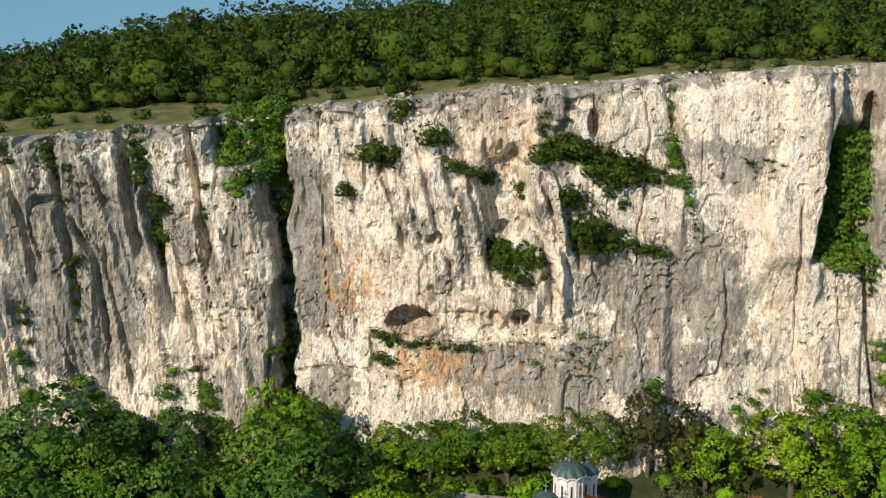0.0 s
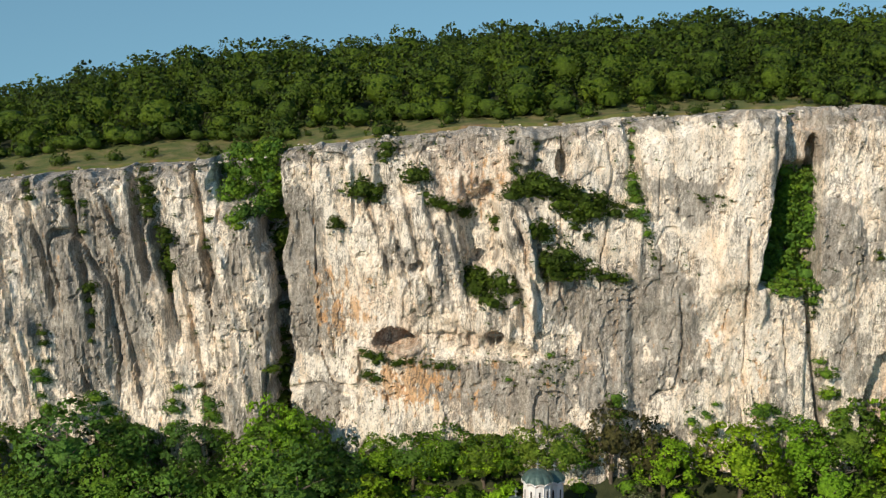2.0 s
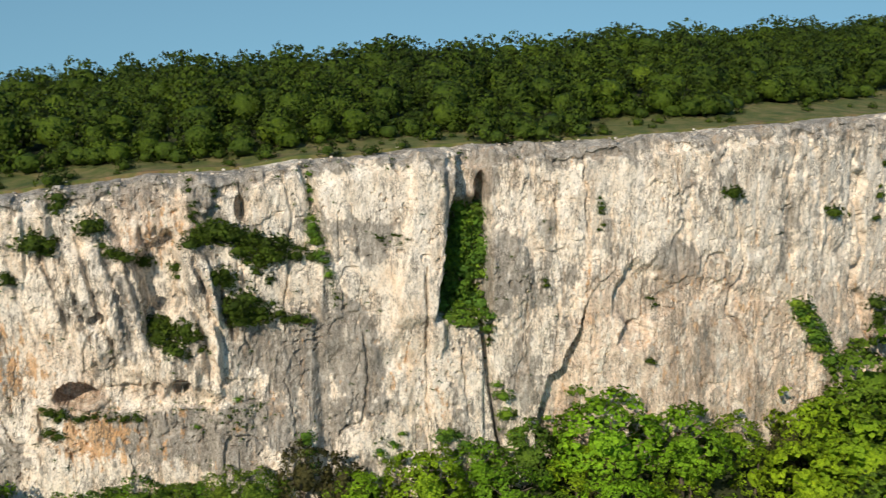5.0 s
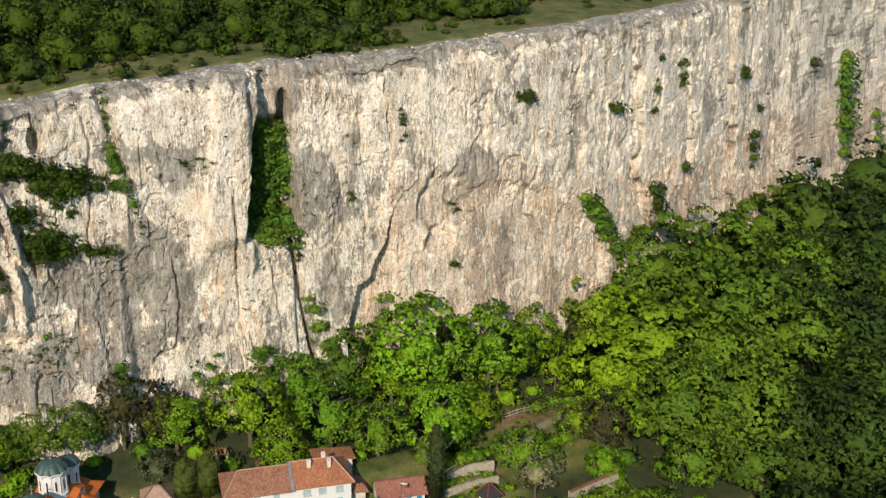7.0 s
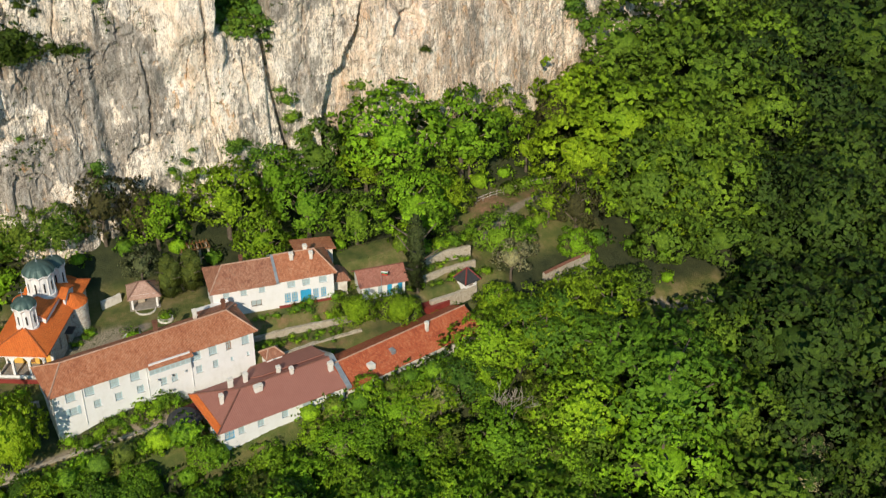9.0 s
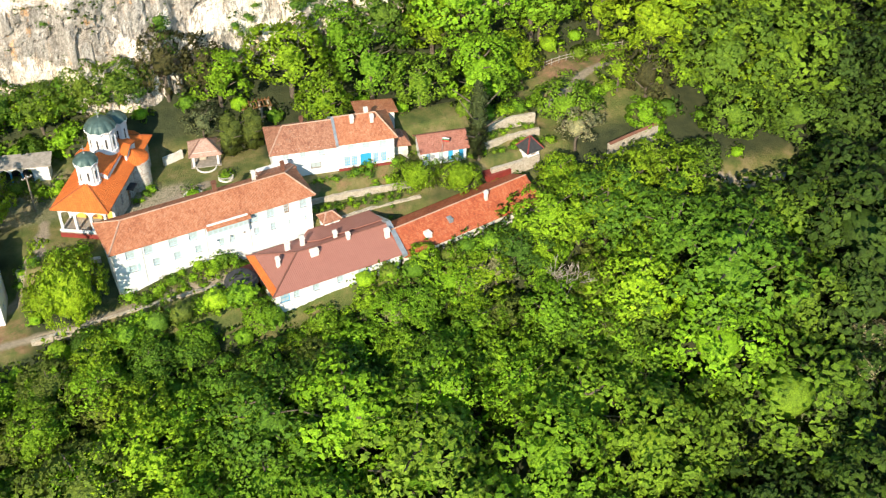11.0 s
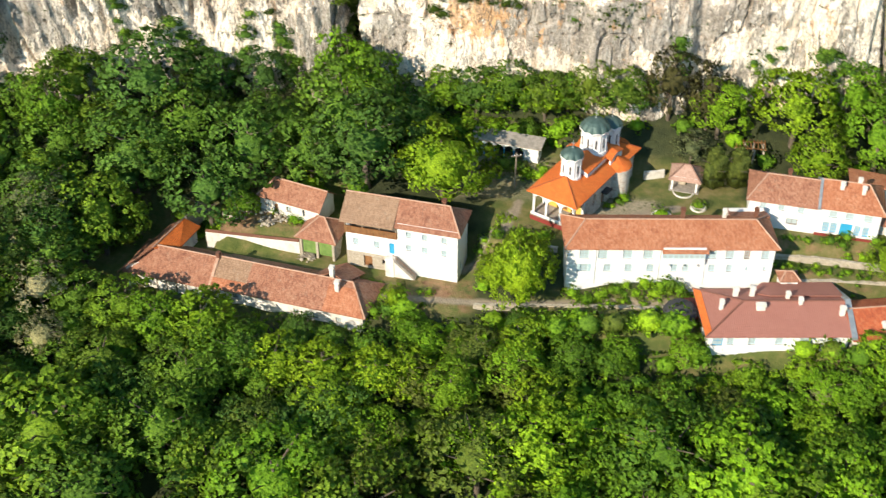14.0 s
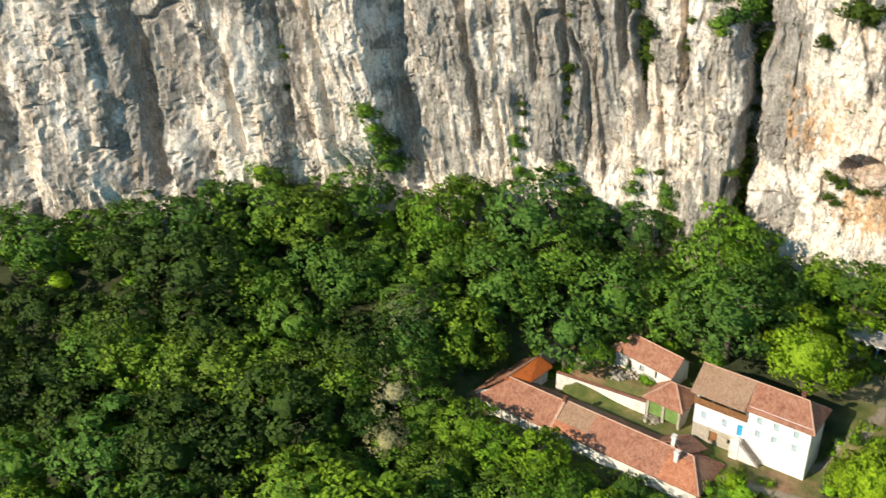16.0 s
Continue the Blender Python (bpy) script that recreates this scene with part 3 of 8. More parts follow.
def cliff_relief(X, Z, top):
    """How far the face stands forward (metres, towards the valley) at each place, with grey, rust, tan and moss."""
    west = 1 - smooth(-27, -22, X)
    east = smooth(58, 68, X)
    wx = X + 1.6 * fbm(X / 14, Z / 22, 0, 3) + 0.05 * (Z - 30)
    w1 = 0.22 * fbm(X / 2.2, Z / 3.0, 4, 3)
    w2 = 0.12 * fbm(X / 1.1, Z / 1.4, 5, 3)
    # broad buttresses and bays, then flutes, then broken slabs and blocks of rock
    r = 1.3 * fbm(wx / 13, Z / 40, 1, 2) * (0.6 + 0.4 * west)
    mask = smooth(-0.5, 0.5, vnoise(X / 9, Z / 11, 6))
    wob = X + 0.5 * fbm(X / 3.5, Z / 6, 2, 4) + (0.05 + 0.15 * west) * (Z - 30)
    woz = Z + 1.4 * fbm(X / 3.0, Z / 4, 5, 4)
    flute = ridged((wx + 0.6 * fbm(X / 3, Z / 8, 3, 3)) / 5.0, Z / 20, 3, 4)
    r += flute * (0.10 + 0.46 * west + 0.08 * east) * (0.35 + 0.65 * mask)
    f1, pick1 = facets(wob / 3.1, woz / 8.5, 0)
    f2, pick2 = facets(wob / 1.25, woz / 3.4, 1)
    f3, pick3 = facets((X + 0.3 * vnoise(X / 0.8, Z / 1.2, 3)) / 0.62, (Z + 0.4 * vnoise(X, Z, 2)) / 1.05, 2)
    rough = smooth(-0.25, 0.45, fbm(X / 9, Z / 8, 3, 4) + 0.15 * smooth(0.3, 0.7, pick1) + 0.25 * band(X, -10, 16, 3) * band(Z, 33, 50, 4) + 0.3 * band(X, -2, 30, 3) * (1 - smooth(23, 26, Z)) - 0.3 * band(X, 30, 48, 3))
    r += (0.40 * f1 + 0.20 * f2 * (1 - 0.4 * west)) * (0.12 + 0.88 * rough) + 0.06 * f3 * (0.20 + 0.80 * rough)
    ribs = ridged((wob + 0.3 * fbm(X / 2.0, Z / 7, 4, 3)) / 2.4, Z / 30, 5, 4)
    r += ribs * (0.02 + 0.36 * west + 0.10 * rough)
    r += 0.10 * fbm(X / 1.9, Z / 3.2, 2, 5, 0.68)
    knobs = ridged(X / 1.05 + 0.4 * vnoise(X / 2, Z / 2, 1), Z / 2.1, 7, 3)
    r += 0.07 * knobs * (0.15 + 0.85 * rough)
    edges = ridged((wob + 0.15 * fbm(X, Z / 4, 1, 2)) / 0.95, Z / 8, 6, 2)
    r += 0.13 * edges * (0.10 + 0.4 * rough + 0.6 * west)
    crack = smooth(0.94, 0.985, 1 - np.abs(vnoise(wob / 5.5, Z / 22, 6))) * smooth(-0.2, 0.3, vnoise(X / 8, Z / 9, 5))
    r -= crack * (0.8 + 0.8 * west)
    split = smooth(0.90, 0.97, 1 - np.abs(vnoise((wob + 0.5 * fbm(X / 2, Z / 3, 6, 3)) / 2.6, Z / 9, 4))) * smooth(0.0, 0.35, vnoise(X / 5, Z / 6, 7))
    r -= 0.45 * split
    pits = smooth(0.66, 0.76, vnoise(X / 0.9, Z / 0.8, 1)) * smooth(0.2, 0.6, vnoise(X / 12, Z / 7, 2))
    r -= 0.55 * pits
    r -= 0.5 * smooth(0.70, 0.80, vnoise(X / 0.55, Z / 0.6, 4)) * smooth(-0.1, 0.4, vnoise(X / 7, Z / 5, 0))
    # batter: the foot stands forward a little
    r += np.interp(Z, (0, 12, 24, 60), (2.2, 1.5, 0.6, 0.0))
    H = Z - top

    # west: the great chimney and its tower, dark clefts between ribs
    bend = X + 0.05 * (Z - 36) + 0.9 * fbm(X / 3, Z / 5, 2, 4)
    r -= 5.4 * band(bend, -25.3, -23.4, 0.8) * (1 - smooth(50, 58, Z)) 
    r -= 6.0 * band(bend + 0.10 * (Z - 46), -31.5, -23.6, 2.2) * smooth(44.5, 49.5, Z + 0.4 * (X + 28))
    r += 2.4 * band(bend + 0.05 * (Z - 30), -33.0, -26.2, 1.6) * (1 - smooth(43, 49, Z))
    for cx, depth, lo, hi, wide in ((-58.5, 1.4, 34, 60, 0.5), (-53.2, 1.6, 30, 60, 0.5), (-43.8, 3.0, 38, 60, 0.8), (-41.2, 2.6, 28, 42, 0.8), (-34.4, 2.8, 34, 60, 0.6),
                                    (-38.5, 1.0, 14, 34, 0.3), (-48.5, 1.0, 18, 36, 0.3), (-68.5, 2.0, 22, 60, 0.7), (-79.5, 3.6, 14, 60, 1.1), (-97, 1.6, 24, 60, 0.6), (-118, 3.4, 14, 60, 1.3), (-64, 1.0, 20, 44, 0.4), (-90, 1.2, 16, 50, 0.5), (-105, 1.4, 20, 60, 0.5)):
        b = X + 0.14 * (Z - 34) + 0.55 * fbm(X / 4, Z / 7, 3, 4)
        r -= depth * band(b, cx - wide / 2, cx + wide / 2, wide) * band(Z, lo, hi, 4)
    lean = X + 0.10 * (Z - 30) + 0.7 * fbm(X / 3, Z / 6, 4, 4)
    r += 3.8 * band(lean, -91.0, -81.2, 2.5) * (1 - smooth(-82.4, -80.8, lean)) * smooth(14, 22, Z)
    r += 1.6 * band(lean, -107.0, -99.0, 2.0) + 2.2 * band(lean, -134.0, -124.0, 2.0) * smooth(8, 16, Z)
    # middle: bays, ribs and ledges
    r -= 1.5 * band(X, -8.5, 10, 1.0) * smooth(48.5, 50.5, Z + w1)                      # plain wall under the rim
    r += 1.6 * blob(X, Z, -3.2, 41, 4.2, 8.5, 0.35, w1) + 1.0 * blob(X, Z, 1.3, 40, 3.0, 7.0, 0.3, w1)
    r -= 4.2 * blob(X, Z, 6.6, 43, 3.0, 8.0, 0.30, w1)                                     # dark hollow
    r += 1.6 * blob(X, Z, 6.8, 31.5, 5.2, 4.0, 0.35, w1)
    slant = X + 0.27 * (Z - 42) + 0.35 * fbm(X / 1.6, Z / 3, 3, 3)
    for cx, deep, lo, hi in ((-8.6, 1.3, 37, 51), (-5.6, 1.5, 36, 50), (-2.8, 2.0, 35, 49), (0.4, 1.5, 36, 49), (3.2, 1.8, 35, 48), (-13.6, 0.8, 36, 47), (-17.5, 0.7, 34, 46)):
        r -= 0.65 * deep * band(slant, cx - 0.15, cx + 0.15, 0.45) * band(Z, lo, hi, 3)
    r += 1.8 * band(X, 11.2, 14.6, 1.0) * band(Z, 28, 46, 3)
    r -= 1.6 * band(slant, 10.4, 10.9, 0.5) * band(Z, 29, 47, 2) + 1.3 * band(slant, 13.0, 13.3, 0.4) * band(Z, 36, 47, 2) + 1.5 * band(slant, 15.2, 15.7, 0.5) * band(Z, 36, 47, 2)
    r += 1.3 * blob(X, Z, 13.2, 57.2, 1.7, 3.2, 0.25, w2)                                  # leaning block at the rim
    slope1 = Z - (50.6 - 0.16 * (X - 10))
    r += 1.7 * band(X, 10.5, 30, 2) * (1 - smooth(-0.7, 0.4, slope1 + w1)) * smooth(-14, -4, slope1)
    slope2 = Z - (40.8 - 0.22 * (X - 16))
    r += 1.6 * band(X, 14.5, 29, 2) * (1 - smooth(-0.7, 0.5, slope2 + w1))
    slope3 = Z - (24.8 - 0.02 * (X - 5) + 0.5 * vnoise(X / 4, 0 * X, 1))
    r += 1.1 * band(X, -12, 24, 3) * (1 - smooth(-0.6, 0.5, slope3 + w1))                       # walkway ledge
    r -= 0.35 * band(X, -2, 20, 2) * band(slope3, 0.4, 3.0, 1.2)
    r -= 1.1 * band(X + 0.25 * (Z - 55), 29.6, 30.4, 0.5) * smooth(44, 50, Z)
    r += 1.4 * band(X + w1, 31, 50, 1.2) * smooth(28, 34, Z)
    r += 1.5 * blob(X, Z, 39, 20, 6, 12, 0.5, w1)
    # caves
    arch = np.where(Z > 26.6, 1.0, 1.9)
    r -= 5.0 * blob(X, 26.6 + (Z - 26.6) * arch, -6.4, 26.5, 3.3, 2.5, 0.07, 0.4 * w2)
    r += 1.5 * blob(X, Z, -4.6, 25.7, 2.2, 1.0, 0.6)
    r -= 3.8 * blob(X, Z, 9.2, 27.8, 1.25, 1.45, 0.08, 0.3 * w2)
    r -= 1.3 * blob(X, Z, 5.6, 27.8, 0.9, 1.3, 0.2, w2) + 1.0 * blob(X, Z, 1.6, 27.2, 1.5, 1.5, 0.3, w2)
    r -= 2.6 * blob(X, Z, 6.5, 39.9, 1.1, 0.9, 0.15, w2) + 1.8 * blob(X, Z, -2.7, 38.7, 1.2, 0.9, 0.2, w2)
    r -= 4.0 * blob(X + 0.12 * (Z - 54), Z, 18.9, 54.2, 0.85, 2.0, 0.15, w2)
    # the green bay with its pointed cave
    bay = band(X - 0.16 * (Z - 45) * (X < 54) + w1, 51.0, 58.2, 0.6) * smooth(35, 37, Z + w1)
    r -= 4.6 * bay * (1 - 0.66 * smooth(52.5, 55.0, Z))
    r -= 4.6 * blob(X + 0.1 * (Z - 56), 55.4 + (Z - 55.4) * np.where(Z > 55.4, 1.0, 0.8), 57.4, 55.4, 1.05, 3.0, 0.14, w2)
    r += 1.8 * band(X - 0.16 * (Z - 45) + w1, 44, 49.9, 0.8) * smooth(34, 37, Z)
    r += 1.0 * band(X, 48.5, 57, 0.8) * (1 - smooth(34.5, 36, Z))
    r -= 2.2 * band(X + 0.16 * (Z - 26), 58.0, 58.5, 0.35) * (1 - smooth(36, 40, Z))
    r -= 0.8 * band(X + 0.05 * (Z - 26) + 0.5 * w1, 47.8, 48.1, 0.35) * (1 - smooth(40, 46, Z))
    r += 1.2 * blob(X, Z, 61.5, 41, 4.0, 8, 0.35, w1)
    # east: the undercut wall below its arched lip
    lip = np.interp(X, (66, 66.6, 68.3, 68.8, 71.3, 72.0, 74, 75.5, 80, 86, 94, 120), (0, 16, 22.5, 24.3, 25.5, 28.5, 32, 38, 42, 36, 40, 32)) + 1.2 * w1
    r -= (0.35 + 2.6 * (1 - smooth(73.5, 76.0, X))) * smooth(65.2, 66.4, X) * (1 - smooth(105, 125, X)) * (1 - smooth(-0.25, 0.25, Z - lip + w2))
    r -= 1.8 * blob(X, Z, 85, 37, 5.0, 5.0, 0.3, w1) + 1.5 * blob(X, Z, 84, 30, 3.0, 2.2, 0.2, w2)
    for cx, depth, lo, hi, wide in ((76, 0.8, 50, 62, 0.3), (93, 0.7, 44, 58, 0.3), (104, 1.0, 26, 44, 0.4), (117, 1.0, 40, 62, 0.4), (134, 2.0, 20, 64, 0.8), (151, 1.6, 10, 64, 0.7), (170, 3, 10, 64, 1.2)):
        b = X + 0.10 * (Z - 40) + 2.2 * fbm(X / 6, Z / 9, 3, 3)
        r -= depth * band(b, cx - wide / 2, cx + wide / 2, wide) * band(Z, lo, hi, 4)
    # a broken, rounded rim
    r -= 1.3 * smooth(-1.2, 0.1, H + 0.7 * fbm(X / 2.5, Z / 3, 5, 3)) + 0.8 * smooth(-2.6, -1.9, H + 1.2 * vnoise(X / 2.5, Z / 2, 1))
    r += 0.5 * band(H + 0.4 * vnoise(X / 3, Z, 4), -0.9, -0.2, 0.2) * smooth(-0.1, 0.2, vnoise(X / 4, Z / 3, 2))
    r = np.maximum(r, -7.6)

    grey = -0.07 + 0.10 * rough + 0.06 * pick1 + 0.05 * pick2 + 0.04 * pick3 + 0.07 * west - 0.03 * east
    for cx, cz, rx, rz, d in FIELDS_MIDDLE + FIELDS_EAST + FIELDS_WEST:
        grey = grey + d * blob(X, Z, cx, cz, rx, rz, 0.45, 1.3 * w1)
    grey = grey + 0.20 * smooth(-2.6, -0.6, H + 0.8 * w1)
    rust = -0.045 + 0.13 * blob(X, Z, -14.5, 33, 5.0, 7, 0.7) + 0.15 * blob(X, Z, -4.0, 21.0, 6, 3.6, 0.7) + 0.04 * blob(X, Z, 5, 22, 24, 14, 0.6) + 0.03 * blob(X, Z, 8, 28, 7, 4, 0.5) + 0.02 * west
    rust = rust + 0.06 * band(X, 40, 50, 3) * (1 - smooth(28, 36, Z)) + 0.10 * blob(X, Z, 7, 52, 6, 5, 0.5) + 0.045 * smooth(68, 72, X) * (1 - smooth(36, 50, Z)) + 0.015 * east
    tan = 0.75 * blob(X, Z, -6, 26.6, 4.2, 2.6, 0.3) + 0.5 * blob(X, Z, 5, 27.6, 5, 1.8, 0.4) + 0.58 * smooth(66, 70, X) * (1 - smooth(-2, 6, Z - lip)) + 0.55 * blob(X, Z, 4.5, 52.5, 6, 5, 0.5) + 0.6 * blob(X, Z, 55.5, 56.5, 3.2, 4.5, 0.4) + 0.35 * blob(X, Z, -8, 30.5, 5, 5, 0.5)
    moss = -0.27 + 0.03 * west + 0.08 * smooth(-2.5, -0.5, H) + 0.34 * band(X, 10, 31, 2) * band(slope1, -0.5, 1.2, 1.0) + 0.30 * band(X, 14, 30, 2) * band(slope2, -0.5, 1.2, 1.0) + 0.22 * band(X, -11, 20, 2) * band(slope3, -1.5, 0.6, 0.8)
    moss = moss + 0.30 * bay * (1 - smooth(51, 54, Z)) + 0.22 * band(bend, -31, -23.6, 1) * smooth(42, 46, Z)
    return r, grey, rust, tan, moss


def build_cliff():
    xs = np.concatenate([np.arange(-420, -150, 3.0), np.arange(-150, -100, 0.55), np.arange(-100, 112, 0.24), np.arange(112, 200, 0.5), np.arange(200, 480, 3.0)])
    us = np.linspace(0, 1, 216)
    X, U = np.meshgrid(xs, us, indexing="ij")
    top = rim_z(X) + 0.45 * fbm(X / 3.2, 0 * X, 1, 3) + 0.5 * smooth(0.0, 0.15, vnoise(X / 1.7, 0 * X, 5)) - 0.5 * smooth(0.2, 0.3, vnoise(X / 2.7, 0 * X + 4, 6))
    foot = ground_z(X, cliff_y(X)) - 6.0
    Z = foot + (top - foot) * U
    r, grey, rust, tan, moss = cliff_relief(X, Z, top)
    Y = cliff_y(X) - r
    Z = Z + 0.10 * vnoise(X / 0.9, Z / 0.8, 3)
    # the lip runs back into the plateau
    back = np.array([0.15, 0.35, 0.6, 0.8, 1.0])
    lipY = Y[:, -1:] + (cliff_y(X[:, -1:]) + 11.0 - Y[:, -1:]) * back
    lipX = np.repeat(X[:, -1:], 5, 1)
    lipZ = top[:, -1:] * (1 - back) + (plateau_z(X[:, -1:], 11.0 + 0 * X[:, -1:]) - 0.45) * back + 0.30 * fbm(lipX / 1.6, lipY / 1.2, 4, 3) * (1 - back)
    X, Y, Z = np.hstack([X, lipX]), np.hstack([Y, lipY]), np.hstack([Z, lipZ])
    grey, rust, tan, moss = (np.hstack([a, np.repeat(a[:, -1:], 5, 1)]) for a in (grey, rust, tan, moss))
    n, k = X.shape
    idx = np.arange(n * k).reshape(n, k)
    q = np.stack([idx[:-1, :-1], idx[1:, :-1], idx[1:, 1:], idx[:-1, 1:]], -1).reshape(-1, 4)
    me = quads_mesh("cliff", np.stack([X, Y, Z], -1).reshape(-1, 3), q, [LIMESTONE],
                    [("grey", "POINT", grey), ("rust", "POINT", rust), ("tan", "POINT", tan), ("moss", "POINT", moss)], shade_smooth=False)
    return tagged(new("cliff", me), "pale weathered limestone cliff with caves and ledges", "cliff", kind="structure")


build_cliff()


# ---------------------------------------------------------------- trees
def leaf_quads(points, normals, size, gen):
    """One small four-cornered leaf spray at each point, facing about its normal."""
    n = len(points)
    nrm = normals + gen.normal(0, 0.50, (n, 3))
    nrm /= np.linalg.norm(nrm, axis=1, keepdims=True)
    ref = gen.normal(0, 1, (n, 3))
    a = np.cross(nrm, ref)
    a /= np.linalg.norm(a, axis=1, keepdims=True)
    b = np.cross(nrm, a)
    s = (size * gen.uniform(0.55, 1.25, (n, 1)))
    w = gen.uniform(0.5, 0.9, (n, 1))
    tip = gen.uniform(0.15, 0.5, (n, 1)) * s * nrm
    v = np.stack([points - a * s * 0.5 - tip * 0.3, points + b * s * w * 0.5, points + a * s * 0.5 - tip * 0.3, points - b * s * w * 0.5 + tip * 0.2], 1)
    soft = 0.78 * normals + 0.22 * nrm
    soft /= np.linalg.norm(soft, axis=1, keepdims=True)
    return v.reshape(-1, 3), np.arange(4 * n).reshape(-1, 4), np.repeat(soft, 4, 0)


def ball_quads(c, r, gen, cuts=2):
    """A lumpy closed hull of 6 or 24 quads."""
    g = np.linspace(-1, 1, cuts + 1)
    verts, quads, seen = [], [], {}
    for axis in range(3):
        for sign in (-1, 1):
            for i in range(cuts):
                for j in range(cuts):
                    q = []
                    for di, dj in ((0, 0), (1, 0), (1, 1), (0, 1)):
                        p = [0, 0, 0]
                        p[axis], p[(axis + 1) % 3], p[(axis + 2) % 3] = sign, g[i + di], g[j + dj]
                        key = tuple(p)
                        if key not in seen:
                            seen[key] = len(verts)
                            u = np.array(p, float)
                            verts.append(c + r * u / np.linalg.norm(u) * gen.uniform(0.80, 1.10))
                        q.append(seen[key])
                    quads.append(q if sign > 0 else q[::-1])
    return np.array(verts), np.array(quads)


def crown_arrays(seed, leaves, leaf, height=12.0, radius=4.0, low=0.22, blobs=15, shape="round", cuts=1, hull=0.78):
    """A crown of many leaf sprays on tufts that cover a domed or narrow body. Returns verts, quads and light normals; the trunk's foot is at 0."""
    gen = np.random.default_rng(seed)
    centres, radii, ways = [], [], []
    if shape == "round":
        mid = height * (low + (0.96 - low) * 0.42)
        k = np.arange(blobs) + 0.5
        uz = 1.0 - 1.55 * k / blobs
        ang = k * 2.39996 + gen.uniform(-0.35, 0.35, blobs)
        flat = np.sqrt(np.maximum(0.0, 1 - uz**2))
        ways = np.stack([flat * np.cos(ang), flat * np.sin(ang), uz], 1)
        lobe = 1 + 0.13 * np.sin(3 * ang + seed) + 0.10 * np.sin(2 * ang - 1.7 * seed + 3 * uz)
        far = lobe * gen.uniform(0.66, 0.98, blobs)
        tall = np.where(uz > 0, 0.95 * height - mid, mid - low * height)
        centres = np.stack([ways[:, 0] * radius * far, ways[:, 1] * radius * far, mid + uz * tall * far], 1)
        radii = radius * math.sqrt(2.6 / blobs) * gen.uniform(0.65, 1.25, blobs)
        core = [(np.array([0.0, 0.0, mid]), np.array([hull * radius, hull * radius, hull * 0.9 * (0.95 * height - mid)]), 3)]
    else:
        for k in range(blobs):
            h = low + (0.90 - low) * (k + 0.5) / blobs
            wide = radius * min(1.0, 3.5 * (1.02 - h)) * min(1, 0.5 + h * 2)
            a, rr = k * 2.399 + gen.uniform(-0.5, 0.5), wide * gen.uniform(0.1, 0.5)
            centres.append((rr * math.cos(a), rr * math.sin(a), h * height))
            ways.append((math.cos(a), math.sin(a), 0.4))
            radii.append(0.62 * wide + 0.15)
        centres, radii, ways = np.array(centres), np.array(radii), np.array(ways)
        core = [(c, np.full(3, hull * r), cuts) for c, r in zip(centres, radii)]
    share = radii**2 / (radii**2).sum()
    pts, nrm = [], []
    for c, r, s, way in zip(centres, radii, share, ways):
        n = max(5, int(leaves * s * 1.6))
        u = gen.normal(0, 1, (n, 3))
        u /= np.linalg.norm(u, axis=1, keepdims=True)
        side = u @ way
        u = np.where((side < 0.0)[:, None], u - 2 * side[:, None] * way / (way @ way), u)
        p = c + u * r * np.array([1.1, 1.1, 0.85]) * (0.45 + 0.65 * gen.random((n, 1)) ** 0.6)
        inside = (np.linalg.norm(p[:, None] - centres[None], axis=2) < 0.45 * radii[None]).sum(1) > 1
        pts.append(p[~inside])
        nrm.append(u[~inside])
    pts, nrm = np.concatenate(pts), np.concatenate(nrm)
    if len(pts) > leaves:
        keep = gen.choice(len(pts), leaves, replace=False)
        pts, nrm = pts[keep], nrm[keep]
    verts, quads, puff = leaf_quads(pts, nrm, leaf, gen)
    allv, allq, alln, base = [verts], [quads], [puff], len(verts)
    for c, r, cut in core:
        v, q = ball_quads(np.zeros(3), 1.0, gen, cut)
        allv.append(c + v * r)
        allq.append(q + base)
        alln.append(v / np.linalg.norm(v, axis=1, keepdims=True))
        base += len(v)
    # the light wraps round the whole crown as well as round each tuft
    verts, soft = np.concatenate(allv), np.concatenate(alln)
    out = verts - np.array([0, 0, 0.42 * height])
    out /= np.linalg.norm(out, axis=1, keepdims=True) + 1e-6
    soft = 0.42 * soft + 0.74 * out
    soft /= np.linalg.norm(soft, axis=1, keepdims=True) + 1e-6
    return verts, np.concatenate(allq), soft


def tube(p, q, r0, r1, sides=6):
    p, q = np.array(p, float), np.array(q, float)
    d = (q - p) / np.linalg.norm(q - p)
    a = np.cross(d, (0.3, 0.9, 0.1))
    a /= np.linalg.norm(a)
    b = np.cross(d, a)
    ang = np.arange(sides) * 2 * math.pi / sides
    ring = np.cos(ang)[:, None] * a + np.sin(ang)[:, None] * b
    v = np.concatenate([p + r0 * ring, q + r1 * ring])
    k = np.arange(sides)
    return v, np.stack([k, (k + 1) % sides, sides + (k + 1) % sides, sides + k], 1)


